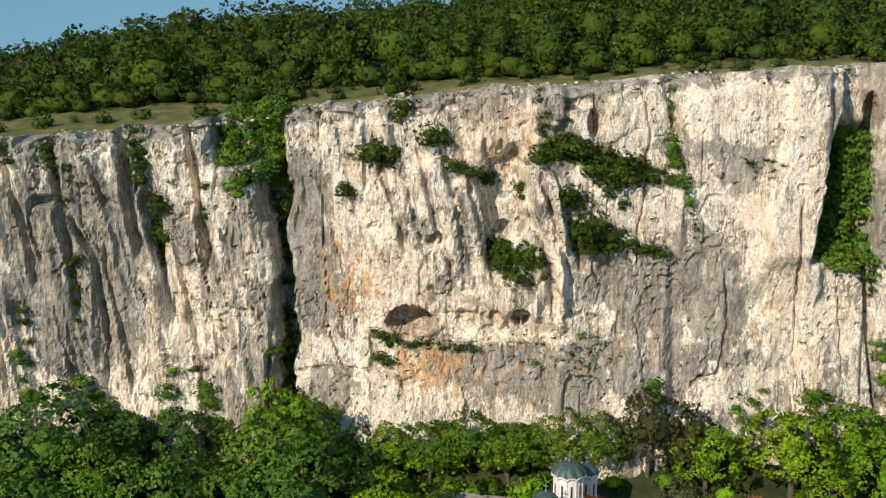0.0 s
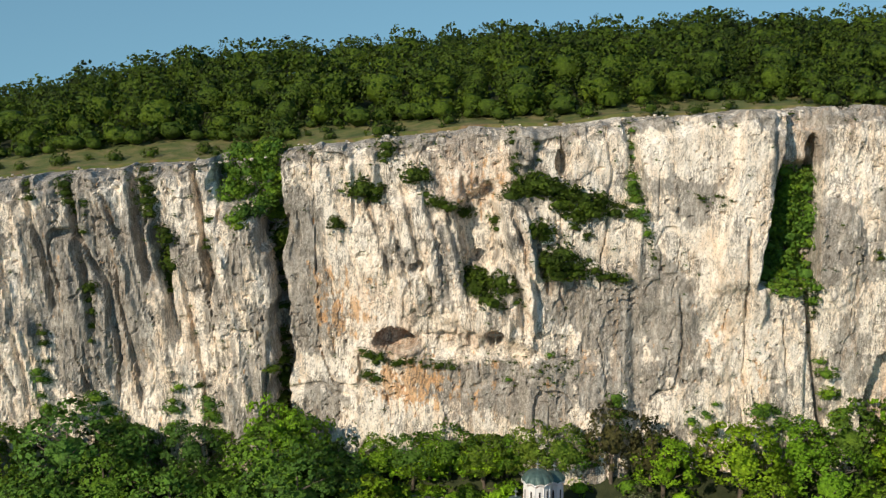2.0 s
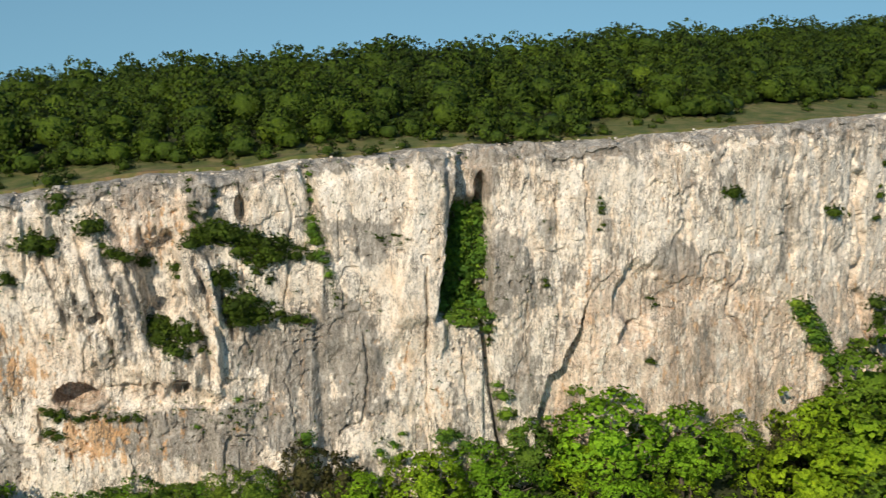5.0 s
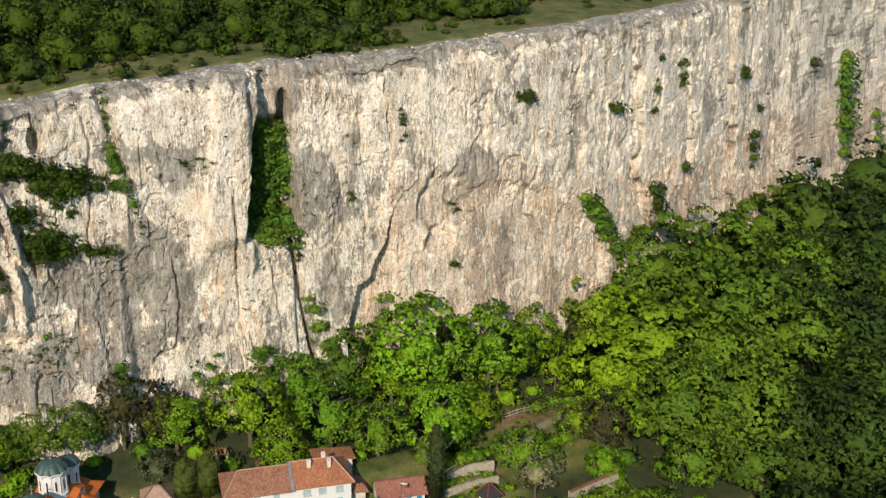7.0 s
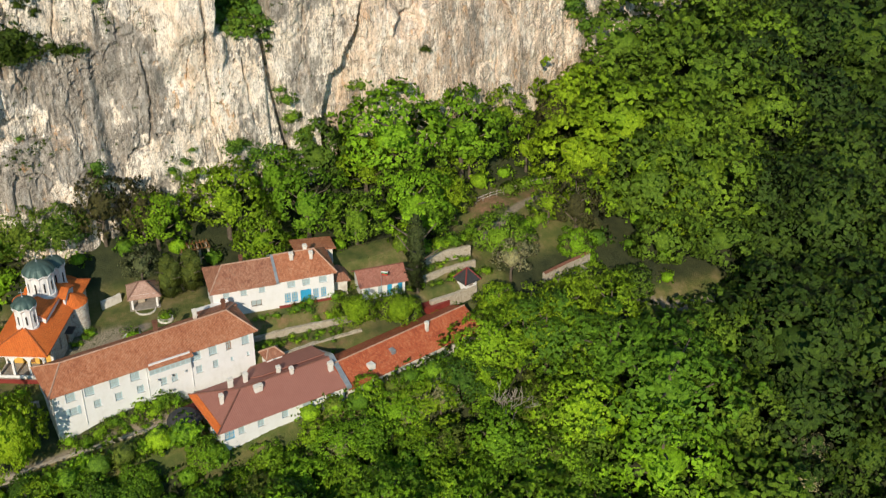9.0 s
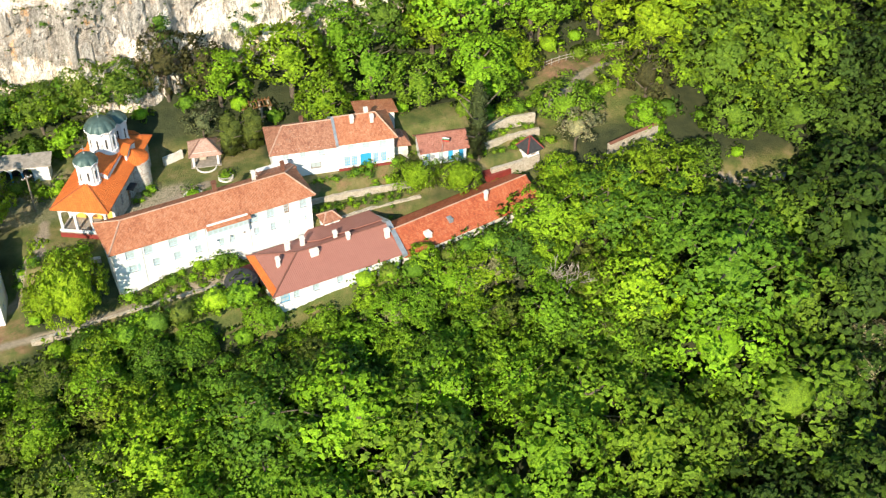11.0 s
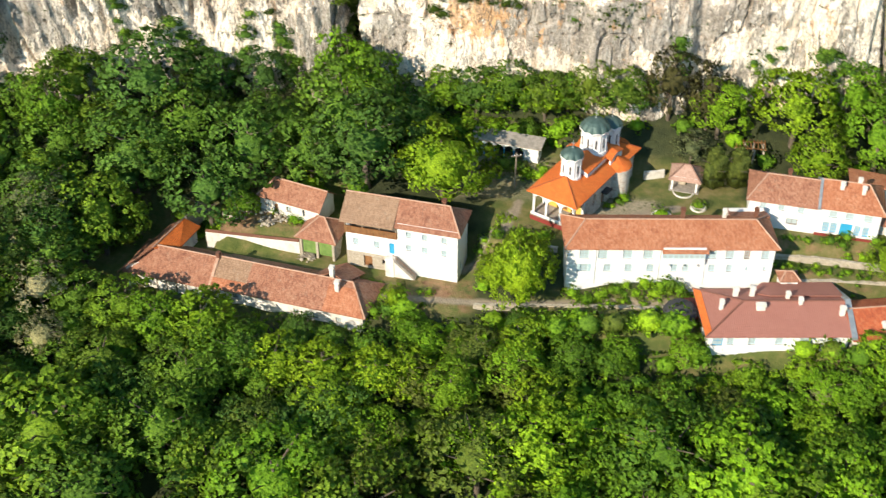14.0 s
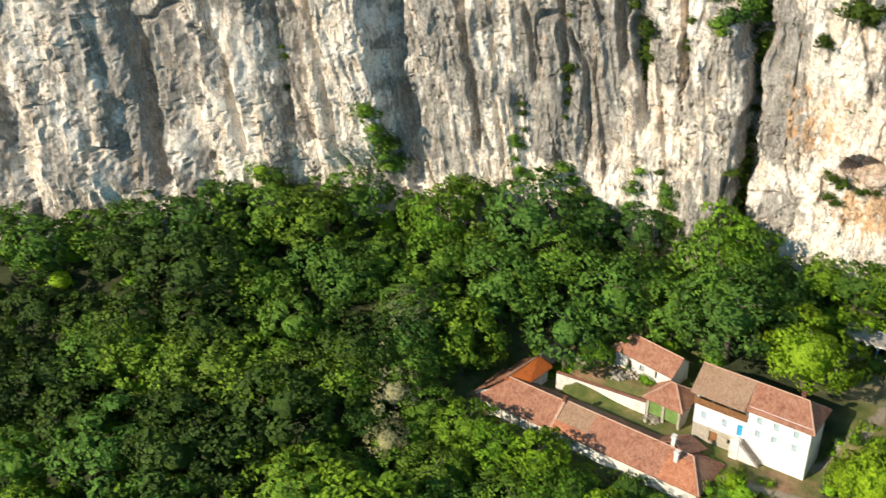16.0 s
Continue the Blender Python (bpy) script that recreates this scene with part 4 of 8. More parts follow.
def trunk_arrays(seed, height=12.0, radius=4.0, limbs=6):
    gen = np.random.default_rng(seed)
    vs, qs, base = [], [], 0
    z, at = 0.0, np.array([0.0, 0.0, -0.8])
    segs = []
    for k in range(4):
        nxt = at + np.array([gen.uniform(-0.25, 0.25), gen.uniform(-0.25, 0.25), height * 0.19 + (0.8 if k == 0 else 0)])
        segs.append((at, nxt, 0.030 * height * (1 - 0.2 * k), 0.030 * height * (0.8 - 0.2 * k) + 0.02))
        at = nxt
    for k in range(limbs):
        f = 0.3 + 0.5 * k / limbs
        root = np.array([0, 0, height * f * 0.85])
        ang = k * 2.4 + gen.uniform(-0.4, 0.4)
        tip = root + np.array([math.cos(ang) * radius * 0.75, math.sin(ang) * radius * 0.75, height * 0.18])
        segs.append((root, tip, 0.012 * height, 0.004 * height))
    for p, q, r0, r1 in segs:
        v, f = tube(p, q, r0, r1)
        vs.append(v)
        qs.append(f + base)
        base += len(v)
    return np.concatenate(vs), np.concatenate(qs)


NEAR = [crown_arrays(100 + k, 2300, 0.54, 12.0, (4.4, 5.0, 5.4, 4.1)[k], (0.14, 0.22, 0.18, 0.10)[k], (44, 50, 54, 40)[k], hull=0.40) for k in range(4)]
MIDDLE = [crown_arrays(200 + k, 1700, 0.64, 12.0, (4.4, 5.3, 4.8)[k % 3], 0.16, (36, 46, 40)[k % 3], hull=0.36) for k in range(6)]
FAR = [crown_arrays(300 + k, 430, 0.76, 9.0, (3.6, 4.4, 4.0)[k % 3], 0.04, 34, hull=0.62) for k in range(6)]
TRUNKS = [trunk_arrays(400 + k) for k in range(3)]
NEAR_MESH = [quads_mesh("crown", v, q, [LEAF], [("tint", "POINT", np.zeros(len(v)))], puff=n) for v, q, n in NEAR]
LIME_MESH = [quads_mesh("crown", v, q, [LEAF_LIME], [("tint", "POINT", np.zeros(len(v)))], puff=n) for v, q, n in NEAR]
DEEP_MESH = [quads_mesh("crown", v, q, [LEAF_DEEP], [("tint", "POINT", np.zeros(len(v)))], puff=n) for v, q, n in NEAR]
TRUNK_MESH = [quads_mesh("trunk", v, q, [BARK], shade_smooth=True) for v, q in TRUNKS]


def tree(x, y, z, height, spread, variant, turn, name="tree", label="leafy green deciduous tree in spring foliage", category="tree", group="", crown_mesh=None, trunk_mesh=None):
    root = new(name)
    root.empty_display_size = 1.0
    root.matrix_world = Matrix.LocRotScale((x, y, z), Euler((0, 0, turn)), (spread, spread, height / 12.0))
    for nm, me in (("trunk", trunk_mesh or TRUNK_MESH[variant % 3]), ("crown", crown_mesh or NEAR_MESH[variant % 4])):
        ob = new(nm, me)
        ob.parent = root
    return tagged(root, label, category, group)


def joined_woods(name, label, spots, sets, leaf, seed, with_trunk=False):
    """Many trees as one mesh; spots are rows of x, y, z, height scale, spread."""
    gen = np.random.default_rng(seed)
    vs, qs, ns, tint, base = [], [], [], [], 0
    for x, y, z, h, s in spots:
        v, q, nn = sets[gen.integers(len(sets))]
        a = gen.uniform(0, 6.28)
        c, d = math.cos(a) * s, math.sin(a) * s
        w = np.stack([v[:, 0] * c - v[:, 1] * d + x, v[:, 0] * d + v[:, 1] * c + y, v[:, 2] * h + z], 1)
        vs.append(w)
        ca, sa = math.cos(a), math.sin(a)
        ns.append(np.stack([nn[:, 0] * ca - nn[:, 1] * sa, nn[:, 0] * sa + nn[:, 1] * ca, nn[:, 2]], 1))
        qs.append(q + base)
        tint.append(np.full(len(v), gen.random()))
        base += len(v)
    me = quads_mesh(name, np.concatenate(vs), np.concatenate(qs), [leaf], [("tint", "POINT", np.concatenate(tint))], puff=np.concatenate(ns))
    return tagged(new(name, me), label, "trees", kind="stuff")


# open places without woods: x0, x1, y0, y1
CLEAR = [
    (-58, -2, 119, 133), (-56, -42, 122, 137), (-40, -21, 129, 142.5), (-10, -2, 131, 142), (-6, 10, 141, 152.5), (4, 31, 118, 131), (2, 38, 128, 146.5), (24, 42, 140, 152.5),
    (27, 60, 115, 146), (40, 78, 115, 131), (58, 84, 126, 139), (-3, 3, 128, 148), (84, 98, 135, 142), (89, 100, 122, 127), (111, 121, 114, 119), (-8, 6, 118, 124), (59, 70, 137, 142), (-24, -8, 131, 139.5), (84, 97, 124, 133), (106, 122, 110, 121), (86, 106, 133, 152), (-17, 1, 133, 149), (6, 25, 143, 154),
]


def scatter(count, x0, x1, y0, y1, gap, gen, keep):
    """Random places at least a gap apart that pass keep(x, y)."""
    cells, out = {}, []
    for _ in range(count):
        x, y = gen.uniform(x0, x1), gen.uniform(y0, y1)
        if not keep(x, y):
            continue
        cx, cy = int(x // gap), int(y // gap)
        if any((x - a) ** 2 + (y - b) ** 2 < gap * gap for i in (-1, 0, 1) for j in (-1, 0, 1) for a, b in cells.get((cx + i, cy + j), ())):
            continue
        cells.setdefault((cx, cy), []).append((x, y))
        out.append((x, y))
    return out


def in_valley(x, y):
    if any(x0 < x < x1 and y0 < y < y1 for x0, x1, y0, y1 in CLEAR):
        return False
    front = 124.2 - (x + 54) * 8.3 / 36.4
    if -63 < x < -12 and front - 1.8 < y < 126:
        return False
    return y < float(cliff_y(x)) - 3.6


tree_gen = np.random.default_rng(21)
spots = scatter(14000, -170, 76, 97, 235, 7.6, tree_gen, in_valley) + scatter(14000, 76, 320, 97, 270, 9.4, tree_gen, in_valley) + scatter(12000, -150, 215, 38, 97, 9.6, tree_gen, in_valley)
spots = [(x, y) for x, y in spots if y > 46 + 0.12 * abs(x) or abs(x) < 60]


def tree_size(x, y):
    foot = float(cliff_y(x)) - y
    h = tree_gen.uniform(0.80, 1.42)
    if foot < 6:
        h *= 0.78
    if -15 < x < 13 and foot < 20:
        h *= 0.72
    if 97 < y < 118 and -66 < x < 80:
        h *= float(np.interp(y, (97, 105, 111, 118), (0.95, 0.72, 0.48, 0.42)))
    elif y < 97:
        h *= 1.18
    front = 125.5 - (x + 53.6) * 0.2265 - y
    if -64 < x < -11 and -1 < front < 16:
        h = min(h, 0.30 + 0.036 * front)
    if x > 76 and y > 90:
        h *= 0.72 if x < 108 and 116 < y < 152 else 1.30
    return h


singles, joined = [], []
for x, y in spots:
    near_houses = -66 < x < 100 and 84 < y < 160
    (singles if near_houses else joined).append((x, y))
for k, (x, y) in enumerate(singles):
    h = tree_size(x, y)
    if (-4 < x < 12 and 122 < y < 132) or (34 < x < 42 and 113 < y < 118):
        continue
    tree(x, y, float(ground_z(x, y)), 12.0 * h, h * tree_gen.uniform(1.02, 1.35), k, tree_gen.uniform(0, 6.28), group="woods round the monastery", crown_mesh=DEEP_MESH[k % 4] if x < -26 or (x < -8 and y > 138) else LIME_MESH[k % 4] if (x > 8 and y > 143 and k % 5 < 2) else None)
rows = []
for x, y in joined:
    h = tree_size(x, y)
    rows.append((x, y, float(ground_z(x, y)), h, h * tree_gen.uniform(1.05, 1.40)))
def fresh(r):
    return abs(r[0] - 103) + 0.8 * abs(r[1] - 152) < 24


# low western trees whose shade is painted in through a darker leaf colour
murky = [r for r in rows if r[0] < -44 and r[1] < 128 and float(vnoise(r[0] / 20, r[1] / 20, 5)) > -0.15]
deep = [r for r in rows if r[0] <= -30 and r not in murky]
lit = [r for r in rows if r[0] > -30 and fresh(r)]
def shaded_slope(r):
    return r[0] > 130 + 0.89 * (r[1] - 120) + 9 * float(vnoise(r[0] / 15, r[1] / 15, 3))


# eastern trees in shade get it from the darkened leaf colour, not from a blocker
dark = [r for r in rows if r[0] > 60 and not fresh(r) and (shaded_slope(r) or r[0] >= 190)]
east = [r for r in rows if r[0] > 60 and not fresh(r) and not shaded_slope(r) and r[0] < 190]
rest = [r for r in rows if -30 < r[0] <= 60 and not fresh(r)]
front_rows = []
for x, y in scatter(6000, -66, 82, 96, 115.0, 5.4, tree_gen, in_valley):
    h = tree_gen.uniform(0.85, 1.15) * float(np.interp(y, (96, 106, 112, 116), (1.15, 0.85, 0.58, 0.5)))
    gap = 125.5 - (x + 53.6) * 0.2265 - y
    if -64 < x < -11 and -1 < gap < 16:
        h = min(h, 0.48 + 0.045 * gap)
    if 20 < x < 33 and y > 108:
        continue
    front_rows.append((x, y, float(ground_z(x, y)), h, h * tree_gen.uniform(0.85, 1.1)))
front_rows = [(x, y, z, 0.78 * h, 0.9 * w) for x, y, z, h, w in front_rows]
joined_woods("front_woods", "close-grown young trees below the houses", [r for r in front_rows if r[0] >= -16], MIDDLE, LEAF, 36)
joined_woods("front_woods", "close-grown dark green trees below the farm range", [r for r in front_rows if r[0] < -16], MIDDLE, LEAF_DEEP, 37)
joined_woods("valley_woods", "dense mixed deciduous woods on the valley slope", rest, MIDDLE, LEAF, 31)
joined_woods("west_woods", "dense dark green woods below the western cliff", deep, MIDDLE, LEAF_DEEP, 32)
joined_woods("shaded_woods", "trees low on the western slope, with shade painted into their leaf colour", murky, MIDDLE, LEAF_SHADED, 39)
joined_woods("east_woods", "dense broad-leaved woods on the eastern slope", east, MIDDLE, LEAF_EAST, 33)
joined_woods("dark_woods", "dense woods low on the eastern slope, with shade put into their leaf colour", [r for r in dark if r[0] < 190], MIDDLE, LEAF_SHADED, 38)
joined_woods("far_woods", "woods far along the valley, in the same shade-darkened leaf colour", [(x, y, z, h * 1.3, w * 1.3) for x, y, z, h, w in dark if x >= 190], FAR, LEAF_SHADED, 35)
joined_woods("young_woods", "lime-green young woods under the eastern cliff", lit, MIDDLE, LEAF_LIME, 34)


def wood_edge(x):
    edge = 15.5 + 5.0 * float(vnoise(x / 16, 0.3, 2)) + float(np.interp(x, (-120, -60, -25, 20, 60, 90, 110, 140), (12, 10, 6, 4, 9, 10, 12, 12)))
    edge -= 13 * math.exp(-((x - 66) / 5) ** 2) + 11 * math.exp(-((x - 77) / 5) ** 2) + 8 * math.exp(-((x - 112) / 7) ** 2)
    return edge


def on_plateau(x, y):
    return wood_edge(x) < y - float(cliff_y(x)) < 98


hill_rows = []
for x, y in scatter(16000, -150, 300, 150, 400, 5.4, tree_gen, on_plateau):
    v = y - float(cliff_y(x))
    h = tree_gen.uniform(0.66, 1.18) * (0.75 if v < 30 else 1.0)
    hill_rows.append((x, y, float(plateau_z(x, v)) - 0.3, h, h * tree_gen.uniform(0.95, 1.25)))
joined_woods("plateau_woods", "dense green woods on the hill above the cliff", hill_rows, FAR, LEAF_HILL, 41)
print("trees", len(singles), len(joined), len(hill_rows))


# undergrowth that closes the gaps between the trunks
BRUSH = [crown_arrays(600 + k, 80, 0.62, 3.0, 1.9, 0.05, 10) for k in range(3)]
brush_rows, hill_brush = [], []
for x, y in scatter(4500, -140, 150, 60, 156, 5.5, tree_gen, in_valley) + scatter(3000, -70, 80, 98, 118, 3.2, tree_gen, in_valley):
    s = tree_gen.uniform(0.7, 1.4)
    brush_rows.append((x, y, float(ground_z(x, y)) - 0.2, s, s))
for x, y in scatter(16000, -130, 160, 150, 260, 2.8, tree_gen, lambda x, y: -2.2 < y - float(cliff_y(x)) - wood_edge(x) < 4.5):
    s = tree_gen.uniform(0.6, 1.5)
    hill_brush.append((x, y, float(plateau_z(x, y - float(cliff_y(x)))) - 0.2, s, s * 1.1))
joined_woods("hill_scrub", "scrub along the edge of the plateau woods", hill_brush, BRUSH, LEAF_HILL, 92)
joined_woods("undergrowth", "thick green undergrowth beneath the trees", brush_rows, BRUSH, LEAF, 91)


# ---------------------------------------------------------------- building kit
def part(name, bm, mat, parent, label="", at=None):
    """Links a bmesh as one mesh object under a thing or a part."""
    me = bpy.data.meshes.new(name)
    bm.normal_update()
    bm.to_mesh(me)
    bm.free()
    me.materials.append(mat)
    ob = new(name, me)
    ob.parent = parent
    if at is not None:
        ob.matrix_local = at
    if label:
        tagged(ob, label)
    return ob


def share(name, me, parent, at, label=""):
    ob = new(name, me)
    ob.parent = parent
    ob.matrix_local = at
    if label:
        tagged(ob, label)
    return ob


def thing(name, x, y, z, turn=0.0, label="", category="", group="", kind=""):
    root = new(name)
    root.matrix_world = pose(x, y, z, 0, 0, turn)
    return tagged(root, label, category, group, kind)


def add_box(bm, x0, x1, y0, y1, z0, z1, bevel=0.0):
    vs = [bm.verts.new(p) for p in ((x0, y0, z0), (x1, y0, z0), (x1, y1, z0), (x0, y1, z0), (x0, y0, z1), (x1, y0, z1), (x1, y1, z1), (x0, y1, z1))]
    fs = [bm.faces.new([vs[i] for i in f]) for f in ((3, 2, 1, 0), (4, 5, 6, 7), (0, 1, 5, 4), (1, 2, 6, 5), (2, 3, 7, 6), (3, 0, 4, 7))]
    if bevel:
        es = list({e for f in fs for e in f.edges})
        bmesh.ops.bevel(bm, geom=es, offset=bevel, segments=1, affect="EDGES")
    return vs


def box(*a, bevel=0.0):
    bm = bmesh.new()
    add_box(bm, *a, bevel=bevel)
    return bm


def lathe(bm, profile, sides=16, cx=0.0, cy=0.0, a0=0.0, a1=2 * math.pi):
    """Turns rows of radius, height round a vertical axis."""
    full = abs(a1 - a0 - 2 * math.pi) < 1e-6
    n = sides if full else sides + 1
    rings = []
    for r, z in profile:
        rings.append([bm.verts.new((cx + r * math.cos(a0 + (a1 - a0) * k / sides), cy + r * math.sin(a0 + (a1 - a0) * k / sides), z)) for k in range(n)])
    for lo, hi in zip(rings, rings[1:]):
        for k in range(sides):
            bm.faces.new((lo[k], lo[(k + 1) % n], hi[(k + 1) % n], hi[k]))
    return rings


def wall_mesh(length, height, holes, thick=0.45, base=0.0, top_left=None):
    """A wall along x with its outer face at y = 0 and rectangular holes (x0, x1, z0, z1) that go through it."""
    bm = bmesh.new()
    xs = sorted({round(v, 3) for v in (0.0, length, *(h[0] for h in holes), *(h[1] for h in holes))})
    zs = sorted({round(v, 3) for v in (base, height, *(h[2] for h in holes), *(h[3] for h in holes))})
    cache = {}

    def vert(x, y, z):
        key = (round(x, 4), y, round(z, 4))
        if key not in cache:
            cache[key] = bm.verts.new(key)
        return cache[key]

    def solid(i, k):
        if not (0 <= i < len(xs) - 1 and 0 <= k < len(zs) - 1):
            return False
        mx, mz = (xs[i] + xs[i + 1]) / 2, (zs[k] + zs[k + 1]) / 2
        return not any(h[0] < mx < h[1] and h[2] < mz < h[3] for h in holes)

    for i in range(len(xs) - 1):
        for k in range(len(zs) - 1):
            if not solid(i, k):
                continue
            a, b, c, d = xs[i], xs[i + 1], zs[k], zs[k + 1]
            bm.faces.new((vert(a, 0, c), vert(b, 0, c), vert(b, 0, d), vert(a, 0, d)))
            bm.faces.new((vert(a, thick, d), vert(b, thick, d), vert(b, thick, c), vert(a, thick, c)))
            if not solid(i - 1, k):
                bm.faces.new((vert(a, 0, d), vert(a, thick, d), vert(a, thick, c), vert(a, 0, c)))
            if not solid(i + 1, k):
                bm.faces.new((vert(b, 0, c), vert(b, thick, c), vert(b, thick, d), vert(b, 0, d)))
            if not solid(i, k - 1):
                bm.faces.new((vert(a, 0, c), vert(a, thick, c), vert(b, thick, c), vert(b, 0, c)))
            if not solid(i, k + 1):
                bm.faces.new((vert(a, 0, d), vert(b, 0, d), vert(b, thick, d), vert(a, thick, d)))
    return bm


WINDOW_CACHE = {}


def window_meshes(w, h, mat, bars):
    key = (round(w, 2), round(h, 2), mat.name, bars)
    if key not in WINDOW_CACHE:
        t, d = 0.09, 0.10
        xs = [t] + [w * k / bars[0] + e for k in range(1, bars[0]) for e in (-0.03, 0.03)] + [w - t]
        zs = [t] + [h * k / bars[1] + e for k in range(1, bars[1]) for e in (-0.025, 0.025)] + [h - t]
        bm = wall_mesh(w, h, [(xs[2 * i], xs[2 * i + 1], zs[2 * k], zs[2 * k + 1]) for i in range(bars[0]) for k in range(bars[1])], d)
        me = bpy.data.meshes.new("window")
        bm.to_mesh(me)
        bm.free()
        me.materials.append(mat)
        bm = box(0.05, w - 0.05, 0.045, 0.055, 0.05, h - 0.05)
        gl = bpy.data.meshes.new("pane")
        bm.to_mesh(gl)
        bm.free()
        gl.materials.append(GLASS)
        bm = box(-0.12, w + 0.12, -0.12, 0.10, -0.09, 0.0)
        sl = bpy.data.meshes.new("sill")
        bm.to_mesh(sl)
        bm.free()
        sl.materials.append(WHITE)
        WINDOW_CACHE[key] = (me, gl, sl)
    return WINDOW_CACHE[key]


def window(parent, x, z, w, h, mat=None, bars=(2, 2), inset=0.12, sill=True, m=None, label=""):
    me, gl, sl = window_meshes(w, h, mat or PALE_BLUE, bars)
    at = (m or Matrix.Identity(4)) @ pose(x, inset, z)
    ob = share("window", me, parent, at, label)
    share("pane", gl, ob, Matrix.Identity(4))
    if sill:
        share("sill", sl, ob, pose(0, -inset, 0))
    return ob


def panel_door(parent, x, z, w, h, mat, m=None, inset=0.15, label=""):
    bm = bmesh.new()
    add_box(bm, 0, w, 0.02, 0.08, 0, h)
    for k in range(2):
        for j in range(2):
            add_box(bm, w * (0.08 + 0.46 * k), w * (0.46 + 0.46 * k), 0, 0.02, h * (0.06 + 0.47 * j), h * (0.47 + 0.47 * j))
    ob = part("door", bm, mat, parent, label, (m or Matrix.Identity(4)) @ pose(x, inset, z))
    part("handle", box(w * 0.88, w * 0.93, -0.05, 0.0, h * 0.48, h * 0.53), GREY_METAL, ob)
    return ob


def uv_by_slope(bm):
    layer = bm.loops.layers.uv.new("UVMap")
    bm.normal_update()
    for f in bm.faces:
        n = f.normal
        flat = Vector((0, 0, 1)).cross(n)
        flat = flat.normalized() if flat.length > 1e-4 else Vector((1, 0, 0))
        up = n.cross(flat)
        for loop in f.loops:
            loop[layer].uv = (loop.vert.co.dot(flat), loop.vert.co.dot(up))


def roof_slab(bm, pts, thick=0.16):
    """A flat roof plane given by its upper corners, with thickness below it; planes are cut into strips so that they sag a little."""
    top = [bm.verts.new(p) for p in pts]
    low = [bm.verts.new((p[0], p[1], p[2] - thick)) for p in pts]
    bm.faces.new(top)
    bm.faces.new(low[::-1])
    n = len(pts)
    for k in range(n):
        bm.faces.new((top[k], low[k], low[(k + 1) % n], top[(k + 1) % n]))


def ridge_cap(parent, p, q, mat, r=0.13, name="ridge"):
    p, q = Vector(p), Vector(q)
    bm = bmesh.new()
    steps = max(2, int((q - p).length / 0.45))
    side = (q - p).cross(Vector((0, 0, 1))).normalized()
    up = side.cross(q - p).normalized()
    for k in range(steps):
        a, b = p.lerp(q, k / steps), p.lerp(q, (k + 1) / steps)
        rows = []
        for c, rr in ((a, r * 1.12), (b, r * 0.9)):
            rows.append([bm.verts.new(c + side * rr * math.cos(t) + up * (rr * math.sin(t) + 0.02)) for t in (0, math.pi / 4, math.pi / 2, 3 * math.pi / 4, math.pi)])
        for j in range(4):
            bm.faces.new((rows[0][j], rows[1][j], rows[1][j + 1], rows[0][j + 1]))
    return part(name, bm, mat, parent)


def chimney(parent, x, y, z, h=1.3, w=0.6, d=0.5, mat=None, base=None):
    ob = part("chimney", box(-w / 2, w / 2, -d / 2, d / 2, -1.2, h, bevel=0.02), mat or WHITE_OLD, parent, "", pose(x, y, z))
    bm = box(-w / 2 - 0.08, w / 2 + 0.08, -d / 2 - 0.08, d / 2 + 0.08, h, h + 0.12)
    for dx in (-1, 1):
        add_box(bm, dx * w * 0.38 - 0.06, dx * w * 0.38 + 0.06, -d * 0.4, d * 0.4, h + 0.12, h + 0.32)
    add_box(bm, -w / 2 - 0.05, w / 2 + 0.05, -d / 2 - 0.05, d / 2 + 0.05, h + 0.32, h + 0.40)
    part("cap", bm, mat or WHITE_OLD, ob)
    return ob


def hip_roof(parent, L, D, eave, ridge, mat, over=0.55, hl=0.0, hr=0.0, caps=True, ridge_at=0.5, mat_cap=None, label=""):
    """Two slopes along x with hips of that length at the left and right ends (0: gable)."""
    yr = D * ridge_at
    drop_f, drop_b = over * (ridge - eave) / yr, over * (ridge - eave) / (D - yr)
    zf, zb = eave - drop_f, eave - drop_b
    a, b, c, d = (-over, -over, zf), (L + over, -over, zf), (L + over, D + over, zb), (-over, D + over, zb)
    r0, r1 = (hl - (0 if hl else over), yr, ridge), (L - hr + (0 if hr else over), yr, ridge)
    slabs = [("roof_front", (a, b, r1, r0)), ("roof_back", (c, d, r0, r1))]
    if hl:
        slabs.append(("roof_end", (d, a, r0)))
    if hr:
        slabs.append(("roof_end", (b, c, r1)))
    roof = None
    for nm, pts in slabs:
        bm = bmesh.new()
        roof_slab(bm, pts)
        uv_by_slope(bm)
        ob = part(nm.replace("_front", "").replace("_back", "").replace("_end", "") if roof is None else nm, bm, mat, parent, label if roof is None else "")
        roof = roof or ob
    if caps:
        cap = mat_cap or RIDGE
        ridge_cap(parent, r0, r1, cap)
        for corner, top, on in ((a, r0, hl), (d, r0, hl), (b, r1, hr), (c, r1, hr)):
            if on:
                ridge_cap(parent, corner, top, cap)
    return roof


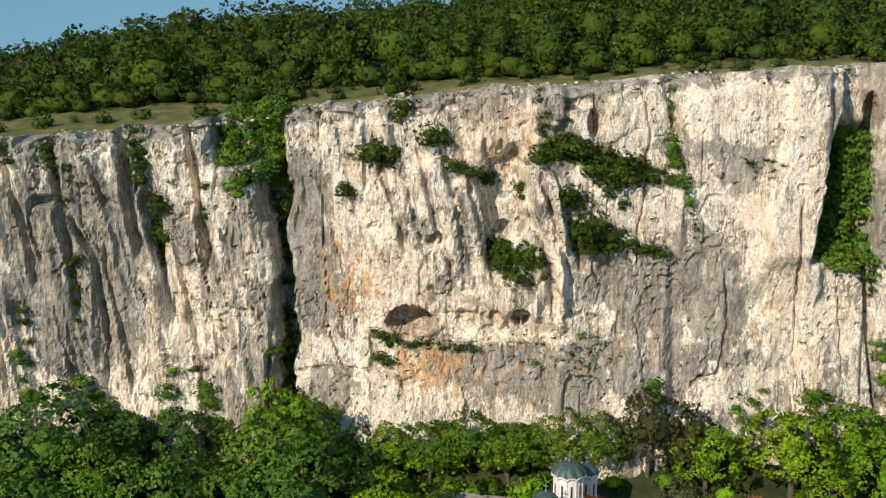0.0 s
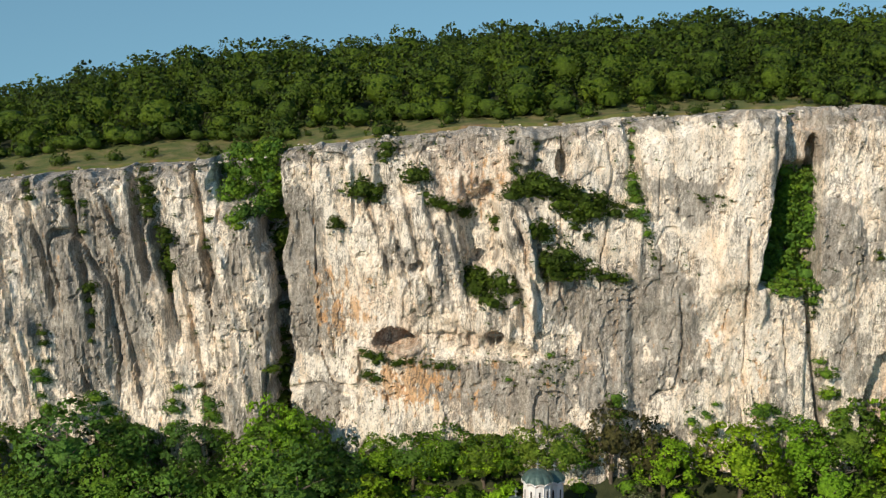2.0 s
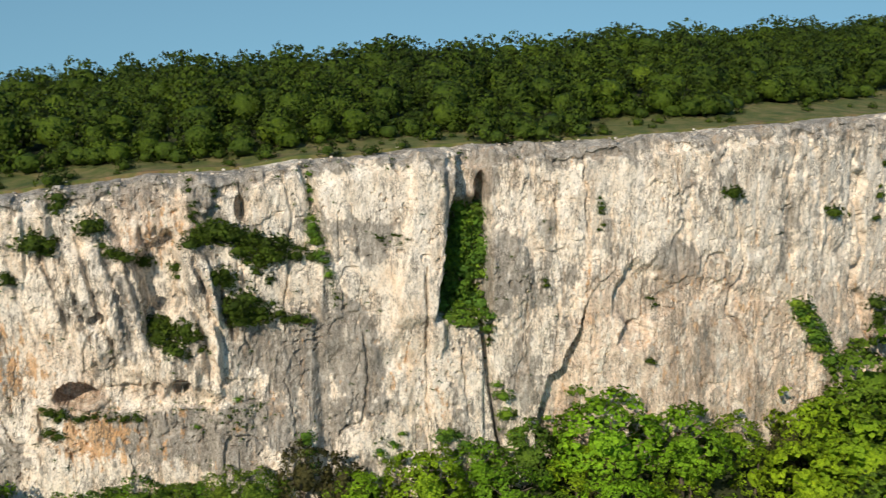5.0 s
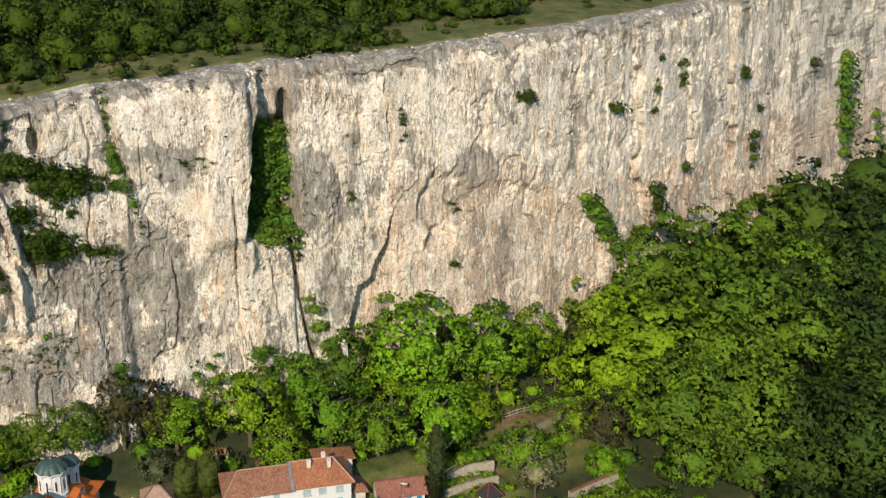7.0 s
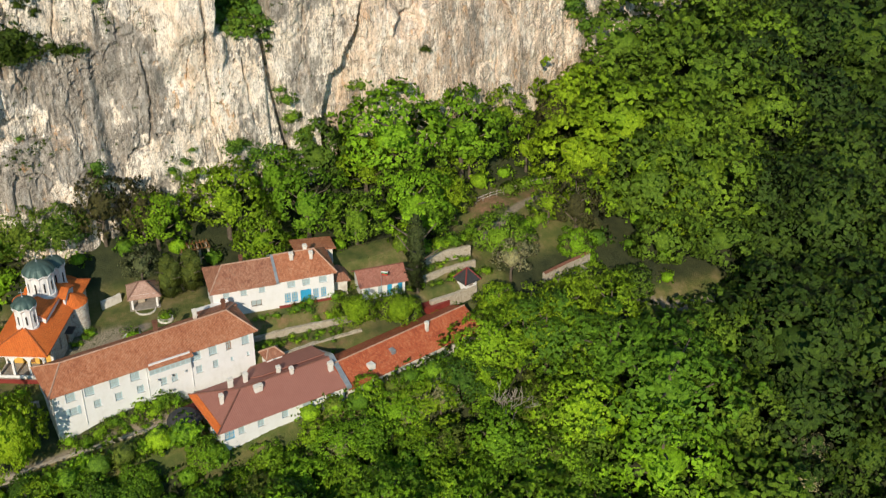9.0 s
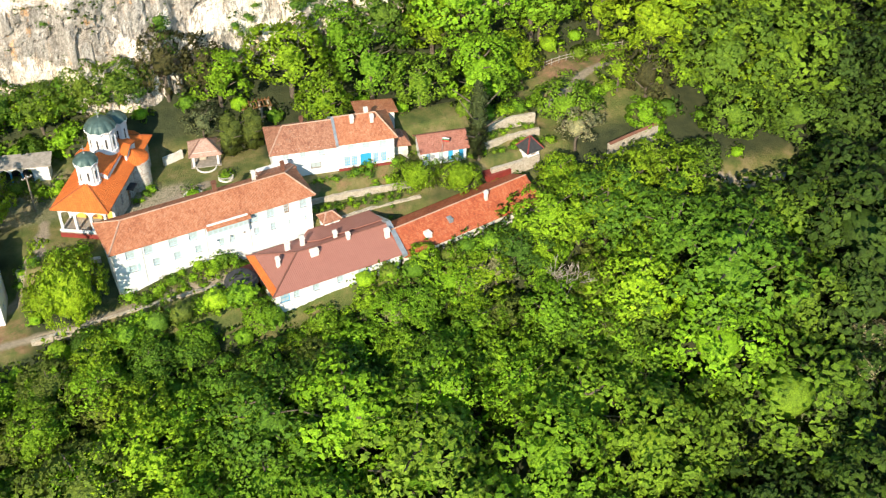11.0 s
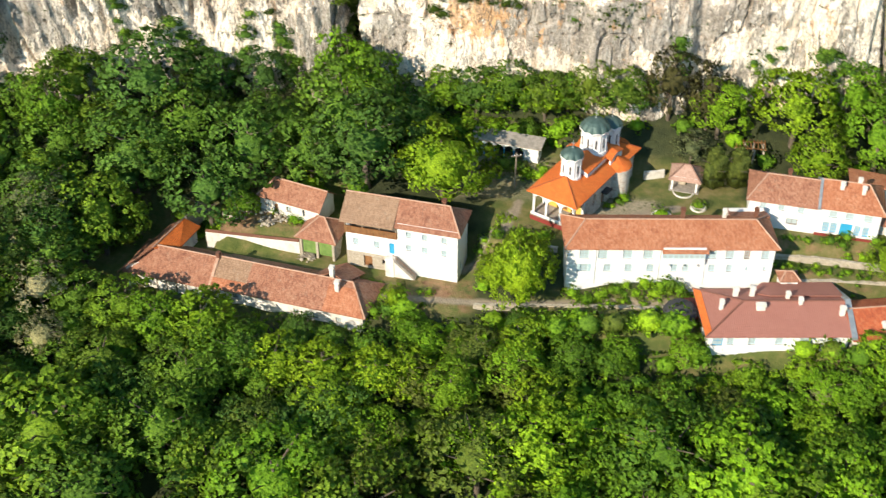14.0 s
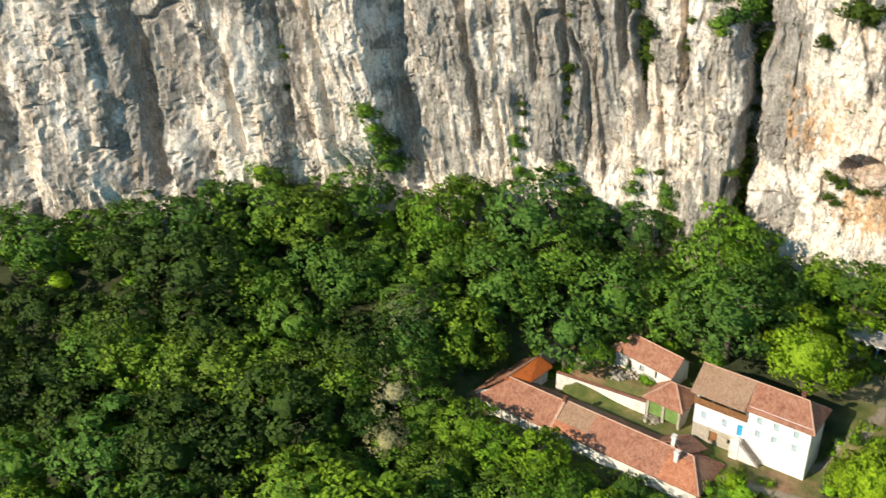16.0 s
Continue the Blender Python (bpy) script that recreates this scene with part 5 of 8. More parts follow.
def gable_fill(parent, L, D, eave, ridge, mat, left=True, right=True, ridge_at=0.5, thick=0.4):
    for on, x in ((left, 0.0), (right, L - thick)):
        if on:
            bm = bmesh.new()
            tri = [(x, 0.05, eave - 0.02), (x, D - 0.05, eave - 0.02), (x, D * ridge_at, ridge - 0.12)]
            v0 = [bm.verts.new(p) for p in tri]
            v1 = [bm.verts.new((p[0] + thick, p[1], p[2])) for p in tri]
            bm.faces.new(v0[::-1])
            bm.faces.new(v1)
            for k in range(3):
                bm.faces.new((v0[k], v0[(k + 1) % 3], v1[(k + 1) % 3], v1[k]))
            part("gable", bm, mat, parent)


def four_walls(parent, L, D, H, mat, front=(), right=(), back=(), left=(), base=-1.5, thick=0.45, mats=None):
    """Four walls round a plan L by D; returns the poses of front, right, back and left, in which x runs along the wall."""
    poses = (pose(0, 0, 0), pose(L, thick, 0, 0, 0, 90), pose(L, D, 0, 0, 0, 180), pose(0, D - thick, 0, 0, 0, 270))
    spans = (L, D - 2 * thick, L, D - 2 * thick)
    for k, (m, s, holes) in enumerate(zip(poses, spans, (front, right, back, left))):
        part("wall", wall_mesh(s, H, list(holes), thick, base), (mats or {}).get(k, mat), parent, "", m)
    return poses


def downpipe(parent, x, y, z0, z1, mat=None):
    v, q = tube((x, y, z0), (x, y, z1), 0.06, 0.06, 8)
    me = quads_mesh("downpipe", v, q, [mat or GREY_METAL], shade_smooth=True)
    return share("downpipe", me, parent, Matrix.Identity(4))


def heading(p, q):
    return math.degrees(math.atan2(q[1] - p[1], q[0] - p[0]))


# ---------------------------------------------------------------- long white guest wing
def long_wing():
    p, q = (11.0, 124.5), (40.1, 126.5)
    L, D, H, R = math.dist(p, q), 7.2, 6.8, 8.7
    ob = thing("monastery_wing", *p, -3.0, heading(p, q), "long two-storey whitewashed monastery wing with clay tile roof", "building")
    upper = [(2.4, 1.3), (5.0, 1.3), (8.5, 1.3), (11.4, 1.3), (20.4, 1.3), (22.9, 1.2), (25.3, 0.8), (27.9, 1.1)]
    lower = [(2.5, 1.1), (5.8, 1.0), (8.8, 1.0), (11.9, 1.0), (15.3, 0.9), (16.9, 0.9), (20.6, 0.9), (23.1, 0.8), (25.6, 0.35), (28.1, 0.35)]
    holes = [(x - w / 2, x + w / 2, 4.5, 5.95) for x, w in upper] + [(x - w / 2, x + w / 2, 2.2 if w > 0.5 else 2.4, 3.45 if w > 0.5 else 3.1) for x, w in lower]
    four_walls(ob, L, D, H, WHITE, front=holes, right=[(2.2, 3.2, 4.6, 5.9)], left=[(2.0, 3.0, 4.5, 5.9)])
    for x, w in upper:
        window(ob, x - w / 2, 4.5, w, 1.45, WOOD if abs(x - 25.3) < 0.1 else PALE_BLUE, (2, 3))
    for x, w in lower:
        z0, h = (2.2, 1.25) if w > 0.5 else (2.4, 0.7)
        window(ob, x - w / 2, z0, w, h, PALE_BLUE, (2, 2) if w > 0.5 else (1, 2))
    for dx in (-0.95, 0.56):
        part("shutter", box(2.5 + dx, 2.5 + dx + 0.4, -0.07, -0.01, 2.15, 3.5, bevel=0.01), PALE_BLUE, ob, "open pale blue window shutter")
    # the glazed bay that stands out under the eave
    bm = box(13.3, 19.3, -0.7, 0.0, 4.0, 5.0)
    for x in (14.3, 16.3, 18.3):
        add_box(bm, x - 0.08, x + 0.08, -0.6, 0.0, 3.5, 4.0)
    bay = part("bay", bm, WHITE, ob, "projecting glazed bay under the eave")
    part("bay_roof_beam", box(13.3, 19.3, -0.75, 0.0, 6.3, 6.75), WHITE, bay)
    for k in range(8):
        window(ob, 13.3 + 0.75 * k, 5.0, 0.75, 1.3, PALE_BLUE, (1, 2), inset=-0.70, sill=False)
    for x in (4.0, 13.05, 19.5):
        downpipe(ob, x, -0.10, 0.0, 6.7, WHITE)
    hip_roof(ob, L, D, H, R, TILE_WARM, over=0.55, hl=2.6, hr=2.4)
    bm = bmesh.new()
    roof_slab(bm, [(13.1, -1.3, 6.42), (19.6, -1.3, 6.42), (19.6, 0.3, 7.02), (13.1, 0.3, 7.02)])
    uv_by_slope(bm)
    part("bay_roof", bm, TILE_WARM, ob)
    chimney(ob, 16.5, 4.6, 8.9, 0.7, 0.6, 0.5, TILE_OLD)
    chimney(ob, 22.6, 5.2, 8.2, 0.8, 0.5, 0.5)
    chimney(ob, 27.5, 6.5, 7.4, 0.9, 0.5, 0.5, TILE_OLD)
    # short wing behind the east end
    wing = part("rear_wing", box(24.4, 29.2, 7.22, 10.0, -1, 6.2), WHITE, ob)
    bm = bmesh.new()
    roof_slab(bm, [(29.7, 6.4, 7.1), (29.7, 10.6, 5.7), (24.0, 10.6, 5.7), (24.0, 6.4, 7.1)])
    uv_by_slope(bm)
    part("rear_roof", bm, TILE_OLD, wing)
    return ob


long_wing()


def small_annex():
    ob = thing("annex", 41.5, 125.4, -2.9, 5, "small whitewashed lean-to with clay tile roof", "shed")
    four_walls(ob, 2.4, 1.9, 1.7, WHITE, front=[(0.9, 1.5, 0.4, 1.2)], thick=0.2)
    window(ob, 0.9, 0.4, 0.6, 0.8, PALE_BLUE, (1, 1), 0.05)
    hip_roof(ob, 2.4, 1.9, 1.7, 2.4, TILE_OLD, 0.3, 0.7, 0.7)


small_annex()


# ---------------------------------------------------------------- guest house on the terrace
def terrace_house():
    p, q = (37.5, 136.2), (55.7, 133.0)
    L, D, H, R = math.dist(p, q), 7.2, 5.0, 7.0
    ob = thing("terrace_house", *p, 0.4, heading(p, q), "whitewashed two-storey house with blue doors and clay tile roof", "house")
    up = [(2.0, 0.9), (4.6, 0.9), (7.4, 0.9), (11.9, 1.2), (14.2, 1.2), (16.8, 1.2)]
    low = [(1.8, 1.0), (6.4, 1.6)]
    blue = [(11.2, 0.9), (12.3, 0.9), (15.6, 0.8), (16.8, 0.8)]
    holes = [(x - w / 2, x + w / 2, 3.3, 4.4) for x, w in up] + [(x - w / 2, x + w / 2, 1.1, 2.1) for x, w in low] + [(x - w / 2, x + w / 2, 0.7, 2.4) for x, w in blue] + [(13.2, 14.9, 0.05, 2.5)]
    four_walls(ob, L, D, H, WHITE, front=holes, right=[(2, 3, 3.2, 4.3)], left=[(2.5, 3.5, 3.2, 4.3)])
    for x, w in up:
        window(ob, x - w / 2, 3.3, w, 1.1, PALE_BLUE, (2, 2))
    for x, w in low:
        window(ob, x - w / 2, 1.1, w, 1.0, WOOD_GREY, (2, 1))
    for x, w in blue:
        window(ob, x - w / 2, 0.7, w, 1.7, BLUE, (2, 3))
    panel_door(ob, 13.2, 0.05, 0.85, 2.45, BLUE, label="blue double door leaf")
    panel_door(ob, 14.05, 0.05, 0.85, 2.45, BLUE, label="blue double door leaf")
    mid = 9.6
    for nm, x0, x1, lo, hi, e, r, hl, hr in (("roof", -0.5, mid, 2.6, 0, H, R, 1, 0), ("roof_right", mid + 0.25, L + 0.5, 0, 2.6, H + 0.25, R + 0.35, 0, 1)):
        bm = bmesh.new()
        yr = D / 2
        a, b, c, d = (x0, -0.5, e - 0.28), (x1, -0.5, e - 0.28), (x1, D + 0.5, e - 0.28), (x0, D + 0.5, e - 0.28)
        r0, r1 = (x0 + lo, yr, r), (x1 - hi, yr, r)
        for pts in ((a, b, r1, r0), (c, d, r0, r1)) + (((d, a, r0),) if hl else ()) + (((b, c, r1),) if hr else ()):
            roof_slab(bm, pts)
        uv_by_slope(bm)
        part(nm, bm, TILE_OLD if hl else TILE_WARM, ob)
        ridge_cap(ob, r0, r1, RIDGE)
        if hl:
            ridge_cap(ob, a, r0, RIDGE)
        else:
            ridge_cap(ob, b, r1, RIDGE)
    bm = bmesh.new()
    roof_slab(bm, [(mid - 0.05, -0.6, H + 0.05), (mid + 0.35, -0.6, H + 0.05), (mid + 0.35, D / 2, R + 0.5), (mid - 0.05, D / 2, R + 0.5)], 0.35)
    roof_slab(bm, [(mid + 0.35, D + 0.5, H + 0.05), (mid - 0.05, D + 0.5, H + 0.05), (mid - 0.05, D / 2, R + 0.5), (mid + 0.35, D / 2, R + 0.5)], 0.35)
    part("flashing", bm, GREY_METAL, ob, "grey sheet-metal verge between the two roofs")
    chimney(ob, 5.2, 4.6, 6.4, 0.8, 0.5, 0.5, TILE_OLD)
    chimney(ob, 12.6, 2.6, 6.6, 0.9, 0.55, 0.5)
    chimney(ob, 15.0, 3.8, 7.0, 0.8, 0.55, 0.5)
    chimney(ob, 15.6, 2.3, 6.5, 0.9, 0.5, 0.5)
    part("plinth", box(9.8, L, -0.25, 0.0, -1.2, 0.35), MAROON, ob)
    # rear block and lower link roof on the east side
    rear = part("rear_block", box(14.4, L + 1.6, D + 0.02, D + 3.4, -1, 4.6), WHITE_OLD, ob)
    bm = bmesh.new()
    roof_slab(bm, [(13.9, D - 0.6, 5.6), (L + 2.1, D - 0.6, 5.0), (L + 2.1, D + 4.0, 4.6), (13.9, D + 4.0, 5.1)])
    uv_by_slope(bm)
    part("rear_roof", bm, TILE_WARM, rear)
    link = part("link", box(L + 0.02, L + 2.6, 2.2, 5.0, -1, 1.9), WHITE_OLD, ob)
    bm = bmesh.new()
    roof_slab(bm, [(L - 0.1, 1.4, 2.2), (L + 3.0, 1.4, 1.9), (L + 1.6, 4.0, 3.5), (L - 0.1, 4.0, 3.5)])
    roof_slab(bm, [(L + 3.0, 1.4, 1.9), (L + 3.0, 5.4, 1.9), (L + 1.6, 4.0, 3.5)])
    uv_by_slope(bm)
    part("link_roof", bm, TILE_OLD, link)


terrace_house()


def cabin():
    p, q = (60.0, 132.2), (66.9, 131.0)
    L, D, H, R = math.dist(p, q), 4.6, 2.75, 4.1
    ob = thing("cabin", *p, -0.8, heading(p, q), "low whitewashed cabin with dull red roof and blue doors", "house")
    holes = [(0.5, 1.2, 0.9, 2.0), (2.6, 3.3, 0.9, 2.0), (4.1, 4.9, 0.05, 2.05), (5.8, 6.6, 0.05, 2.05)]
    four_walls(ob, L, D, H, WHITE, front=holes, thick=0.35)
    window(ob, 0.5, 0.9, 0.7, 1.1, BLUE, (2, 2))
    window(ob, 2.6, 0.9, 0.7, 1.1, PALE_BLUE, (2, 2))
    panel_door(ob, 4.1, 0.05, 0.8, 2.0, BLUE, label="blue panelled door")
    panel_door(ob, 5.8, 0.05, 0.8, 2.0, BLUE, label="blue panelled door")
    hip_roof(ob, L, D, H, R, TILE_RED, 0.45, mat_cap=TILE_RED)
    gable_fill(ob, L, D, H, R, WHITE)
    pole = thing("flag_pole", 62.9, 131.2, -0.9, 0, "slim flag pole with a white, green and red flag", "flag")
    v, f = tube((0, 0, 0), (0, 0, 5.2), 0.035, 0.025, 6)
    share("pole", quads_mesh("pole", v, f, [GREY_METAL]), pole, Matrix.Identity(4))
    cols = (material("flag_white", (0.8, 0.8, 0.8)), material("flag_green", (0.05, 0.25, 0.10)), material("flag_red", (0.55, 0.03, 0.03)))
    for k, c in enumerate(cols):
        bm = bmesh.new()
        for s in range(6):
            x0, x1 = s * 0.2, (s + 1) * 0.2
            y0, y1 = 0.08 * math.sin(s * 1.1), 0.08 * math.sin((s + 1) * 1.1)
            z = 5.1 - 0.24 * k
            vs = [bm.verts.new(pt) for pt in ((x0, y0, z - 0.24 - x0 * 0.3), (x1, y1, z - 0.24 - x1 * 0.3), (x1, y1, z - x1 * 0.3), (x0, y0, z - x0 * 0.3))]
            bm.faces.new(vs)
        part("flag_stripe", bm, c, pole)


cabin()


# ---------------------------------------------------------------- lower house with brown-pink roof, and the barn beside it
def lower_house():
    p, q = (30.4, 114.3), (49.5, 115.8)
    L, D, H, R = math.dist(p, q), 9.2, 3.3, 5.1
    ob = thing("lower_house", *p, -5.6, heading(p, q), "low whitewashed house with broad brown-pink tiled roof", "house")
    holes = [(0.6, 2.0, 1.0, 2.6), (2.6, 3.5, 1.2, 2.4), (5.5, 6.5, 1.2, 2.4), (9.2, 10.2, 1.2, 2.4), (12.5, 14.2, 1.0, 2.5), (16.2, 17.6, 1.0, 2.5)]
    four_walls(ob, L, D, H, WHITE, front=holes, left=[(5.8, 7.4, 0.9, 2.4), (2, 3, 1.1, 2.3)])
    for h in holes:
        window(ob, h[0], h[2], h[1] - h[0], h[3] - h[2], BLUE if h[0] < 1 else PALE_BLUE, (2, 2))
    m = pose(0, D - 0.45, 0, 0, 0, 270)
    window(ob, 5.8, 0.9, 1.6, 1.5, BLUE, (3, 2), m=m)
    window(ob, 2, 1.1, 1, 1.2, PALE_BLUE, (2, 2), m=m)
    hip_roof(ob, L, D, H, R, ROOF_PINK, 0.6, hl=5.2, hr=0.0, mat_cap=ROOF_PINK)
    gable_fill(ob, L, D, H, R, WHITE, left=False)
    bm = bmesh.new()
    low = H - 0.6 * (R - H) / (D / 2) + 0.06
    top = Vector((5.2, D / 2, R + 0.06))
    back, front = Vector((-0.6, D + 0.6, low)), Vector((-0.6, -0.6, low))
    roof_slab(bm, [tuple(back), tuple(front), tuple(front.lerp(top, 0.16)), tuple(back.lerp(top, 0.16))], 0.05)
    uv_by_slope(bm)
    part("roof_patch", bm, ROOF_ORANGE, ob, "band of new orange tiles on the hip")
    # back wing with its own darker roof
    wing = part("back_wing", box(10.0, 18.9, D + 0.02, D + 1.2, -1, 3.2), WHITE_OLD, ob)
    bm = bmesh.new()
    roof_slab(bm, [(9.4, D - 3.2, 4.85), (19.4, D - 3.2, 4.85), (19.4, D + 1.6, 3.35), (9.4, D + 1.6, 3.35)])
    roof_slab(bm, [(9.4, D + 1.6, 3.35), (6.8, D - 1.2, 3.85), (9.4, D - 3.2, 4.85)])
    uv_by_slope(bm)
    part("wing_roof", bm, ROOF_PINK, wing)
    bm = bmesh.new()
    roof_slab(bm, [(L + 0.0, -0.9, H - 0.2), (L + 0.75, -0.9, H - 0.2), (L + 0.75, D / 2, R + 0.35), (L + 0.0, D / 2, R + 0.35)], 0.4)
    roof_slab(bm, [(L + 0.75, D + 1.4, H - 0.5), (L + 0.0, D + 1.4, H - 0.5), (L + 0.0, D / 2, R + 0.35), (L + 0.75, D / 2, R + 0.35)], 0.4)
    part("fire_wall_capping", bm, GREY_METAL, ob, "grey sheet-metal capping on the gable")
    for x, y, h, w in ((4.6, 6.6, 1.5, 0.7), (6.9, 6.6, 1.5, 0.6), (2.2, 4.2, 1.4, 0.5), (7.4, 3.4, 0.9, 1.2), (11.6, 5.6, 1.0, 0.5), (13.0, 4.2, 0.9, 0.5), (18.4, 2.6, 1.3, 0.7)):
        chimney(ob, x, y, H + (R - H) * (1 - abs(y - D / 2) / (D / 2)) * min(1.0, (x + 0.6) / 5.8) - 0.25, h, w, 0.5)
    part("porch", box(-2.0, -0.02, D - 2.6, D - 0.4, -1, 2.2), MAROON, ob, "maroon timber porch at the end wall")


lower_house()


def barn():
    p, q = (50.2, 115.4), (73.6, 119.7)
    L, D, H, R = math.dist(p, q), 7.4, 2.9, 4.8
    ob = thing("barn", *p, -5.6, heading(p, q), "long low stone barn with warm clay tile roof", "barn")
    four_walls(ob, L, D, H, WHITE_OLD, front=[(3, 4, 1, 2), (9, 10, 1, 2), (15, 16, 1, 2)])
    for x in (3, 9, 15):
        window(ob, x, 1, 1, 1, WOOD_GREY, (2, 1))
    hip_roof(ob, L, D, H, R, TILE_BARN, 0.5)
    gable_fill(ob, L, D, H, R, WHITE_OLD)
    sky_light = part("skylight", box(8.6, 9.3, 1.4, 2.4, 3.6, 4.25, bevel=0.03), GREY_METAL, ob, "small grey roof light")
    chimney(ob, 16.0, 2.6, 4.6, 0.8, 0.45, 0.45)
    part("dormer", box(4.0, 5.0, 0.6, 1.6, 3.0, 4.1, bevel=0.03), WHITE_OLD, ob)
    part("end_shed", box(L - 3.5, L + 0.6, D + 0.02, D + 2.4, -1, 3.8), MAROON, ob, "maroon boarded shed behind the barn")


barn()


def rotunda():
    ob = thing("summer_house", 27.0, 119.6, -5.4, 0, "round open summer house with dark domed roof", "gazebo")
    bm = bmesh.new()
    lathe(bm, [(2.35, 2.25), (2.45, 2.3), (2.2, 2.75), (1.6, 3.3), (0.8, 3.65), (0.12, 3.8), (0.1, 4.3), (0.0, 4.32)], 16)
    part("roof", bm, DARK_ROOF, ob, "dark bitumen dome")
    for k in range(8):
        a = k * math.pi / 4
        v, f = tube((2.1 * math.cos(a), 2.1 * math.sin(a), -0.8), (2.1 * math.cos(a), 2.1 * math.sin(a), 2.35), 0.10, 0.10, 6)
        share("post", quads_mesh("post", v, f, [WHITE]), ob, Matrix.Identity(4))
    bm = bmesh.new()
    lathe(bm, [(2.3, -0.8), (2.3, 0.1), (0.0, 0.1)], 16)
    part("floor_slab", bm, SLATE, ob)
    bm = bmesh.new()
    lathe(bm, [(2.18, 0.1), (2.18, 0.9), (2.02, 0.9), (2.02, 0.1)], 16, a0=0.4, a1=5.6)
    part("parapet", bm, WHITE_OLD, ob)


rotunda()


# ---------------------------------------------------------------- white house with the wooden balcony
def balcony_house():
    p, q = (-21.2, 129.4), (-4.6, 126.3)
    L, D, H, R = math.dist(p, q), 6.0, 8.9, 11.1
    ob = thing("balcony_house", *p, -5.2, heading(p, q), "whitewashed house with wooden balcony, blue door and outside stair", "house")
    s = 7.9
    up = [9.6, 12.0, 14.9]
    holes_r = [(x - s - 0.4, x - s + 0.4, 6.6, 7.6) for x in up] + [(x - s - 0.4, x - s + 0.4, 4.3, 5.3) for x in up]
    part("wall", wall_mesh(L - s, H, holes_r, 0.45, -1.5), WHITE, ob, "", pose(s, 0, 0))
    for x in up:
        window(ob, x - 0.4, 6.6, 0.8, 1.0, PALE_BLUE, (2, 2))
        window(ob, x - 0.4, 4.3, 0.8, 1.0, PALE_BLUE, (2, 2))
    holes_l = [(1.1, 1.9, 3.9, 5.0), (4.3, 5.1, 3.9, 5.0), (6.6, 7.4, 3.1, 5.1)]
    part("wall", wall_mesh(s, 6.0, holes_l, 0.45, 2.6), WHITE, ob)
    window(ob, 1.1, 3.9, 0.8, 1.1, PALE_BLUE, (2, 2))
    window(ob, 4.3, 3.9, 0.8, 1.1, PALE_BLUE, (2, 2))
    panel_door(ob, 6.6, 3.1, 0.8, 2.0, BLUE, label="bright blue door")
    part("cellar_wall", wall_mesh(s, 2.6, [(2.6, 3.9, 0.1, 2.0), (5.4, 6.2, 0.9, 1.7)], 0.5, -1.5), RUBBLE, ob, "rough stone cellar wall", pose(0, 0.06, 0))
    part("cellar_door", box(2.6, 3.9, 0.3, 0.4, 0.1, 2.0), WOOD, ob, "weathered brown cellar door")
    part("cellar_window", box(5.4, 6.2, 0.3, 0.36, 0.9, 1.7), DARK, ob)
    for m, sp, hs in ((pose(L, 0.45, 0, 0, 0, 90), D - 0.9, [(1.5, 2.4, 0.2, 2.1)]), (pose(L, D, 0, 0, 0, 180), L, []), (pose(0, D - 0.45, 0, 0, 0, 270), D - 0.9, [])):
        part("wall", wall_mesh(sp, H, hs, 0.45, -1.5), WHITE, ob, "", m)
    panel_door(ob, 1.5, 0.2, 0.9, 1.9, PALE_BLUE, m=pose(L, 0.45, 0, 0, 0, 90))
    # balcony: back wall, floor, boarded parapet, posts
    part("loggia_wall", box(0.45, s, 2.6, 2.9, 6.0, H), WHITE_OLD, ob)
    part("balcony_floor", box(0.02, s, 0.02, 2.6, 5.98, 6.12), WOOD_GREY, ob)
    for k in range(16):
        x0 = -0.15 + k * (s + 0.1) / 16
        part("board", box(x0 + 0.02, x0 + (s + 0.1) / 16 - 0.02, -0.16, -0.09, 6.0, 7.05), WOOD, ob)
    part("rail", box(-0.2, s, -0.2, -0.04, 7.05, 7.17), WOOD, ob)
    for x in (0.05, 2.6, 5.2, 7.7):
        part("post", box(x - 0.08, x + 0.08, -0.10, 0.06, 6.0, H - 0.1), WOOD_GREY, ob)
    # roof: faded west half, redder east half
    yr = D / 2
    for nm, x0, x1, mat, hr in (("roof", -0.6, s - 0.4, TILE_GREY, 0), ("roof_east", s - 0.4, L + 0.55, TILE_OLD, 2.4)):
        bm = bmesh.new()
        fo = -1.0 if not hr else -0.55
        a, b, c, d = (x0, fo, H - 0.45), (x1, fo if not hr else -0.55, H - 0.45), (x1, D + 0.55, H - 0.45), (x0, D + 0.55, H - 0.45)
        r0, r1 = (x0, yr, R), (x1 - hr, yr, R)
        for pts in ((a, b, r1, r0), (c, d, r0, r1)) + (((b, c, r1),) if hr else ()):
            roof_slab(bm, pts)
        uv_by_slope(bm)
        part(nm, bm, mat, ob)
        ridge_cap(ob, r0, r1, RIDGE)
        if hr:
            ridge_cap(ob, b, r1, RIDGE)
    gable_fill(ob, L, D, H, R, WHITE_OLD, True, False)
    chimney(ob, 14.0, 3.6, 10.6, 0.8, 0.5, 0.5, TILE_OLD)
    # stair from the blue door down along the wall
    for k in range(12):
        part("step", box(7.6 + 0.26 * k, 7.86 + 0.26 * k + 0.02, -1.2, -0.05, 2.75 - 0.24 * k - 0.24, 3.0 - 0.24 * k), SLATE, ob)
    bm = bmesh.new()
    vs = [(7.5, 2.75), (10.75, -0.2), (10.75, -1.5), (7.5, -1.5)]
    fa = [bm.verts.new((x, -1.12, z)) for x, z in vs]
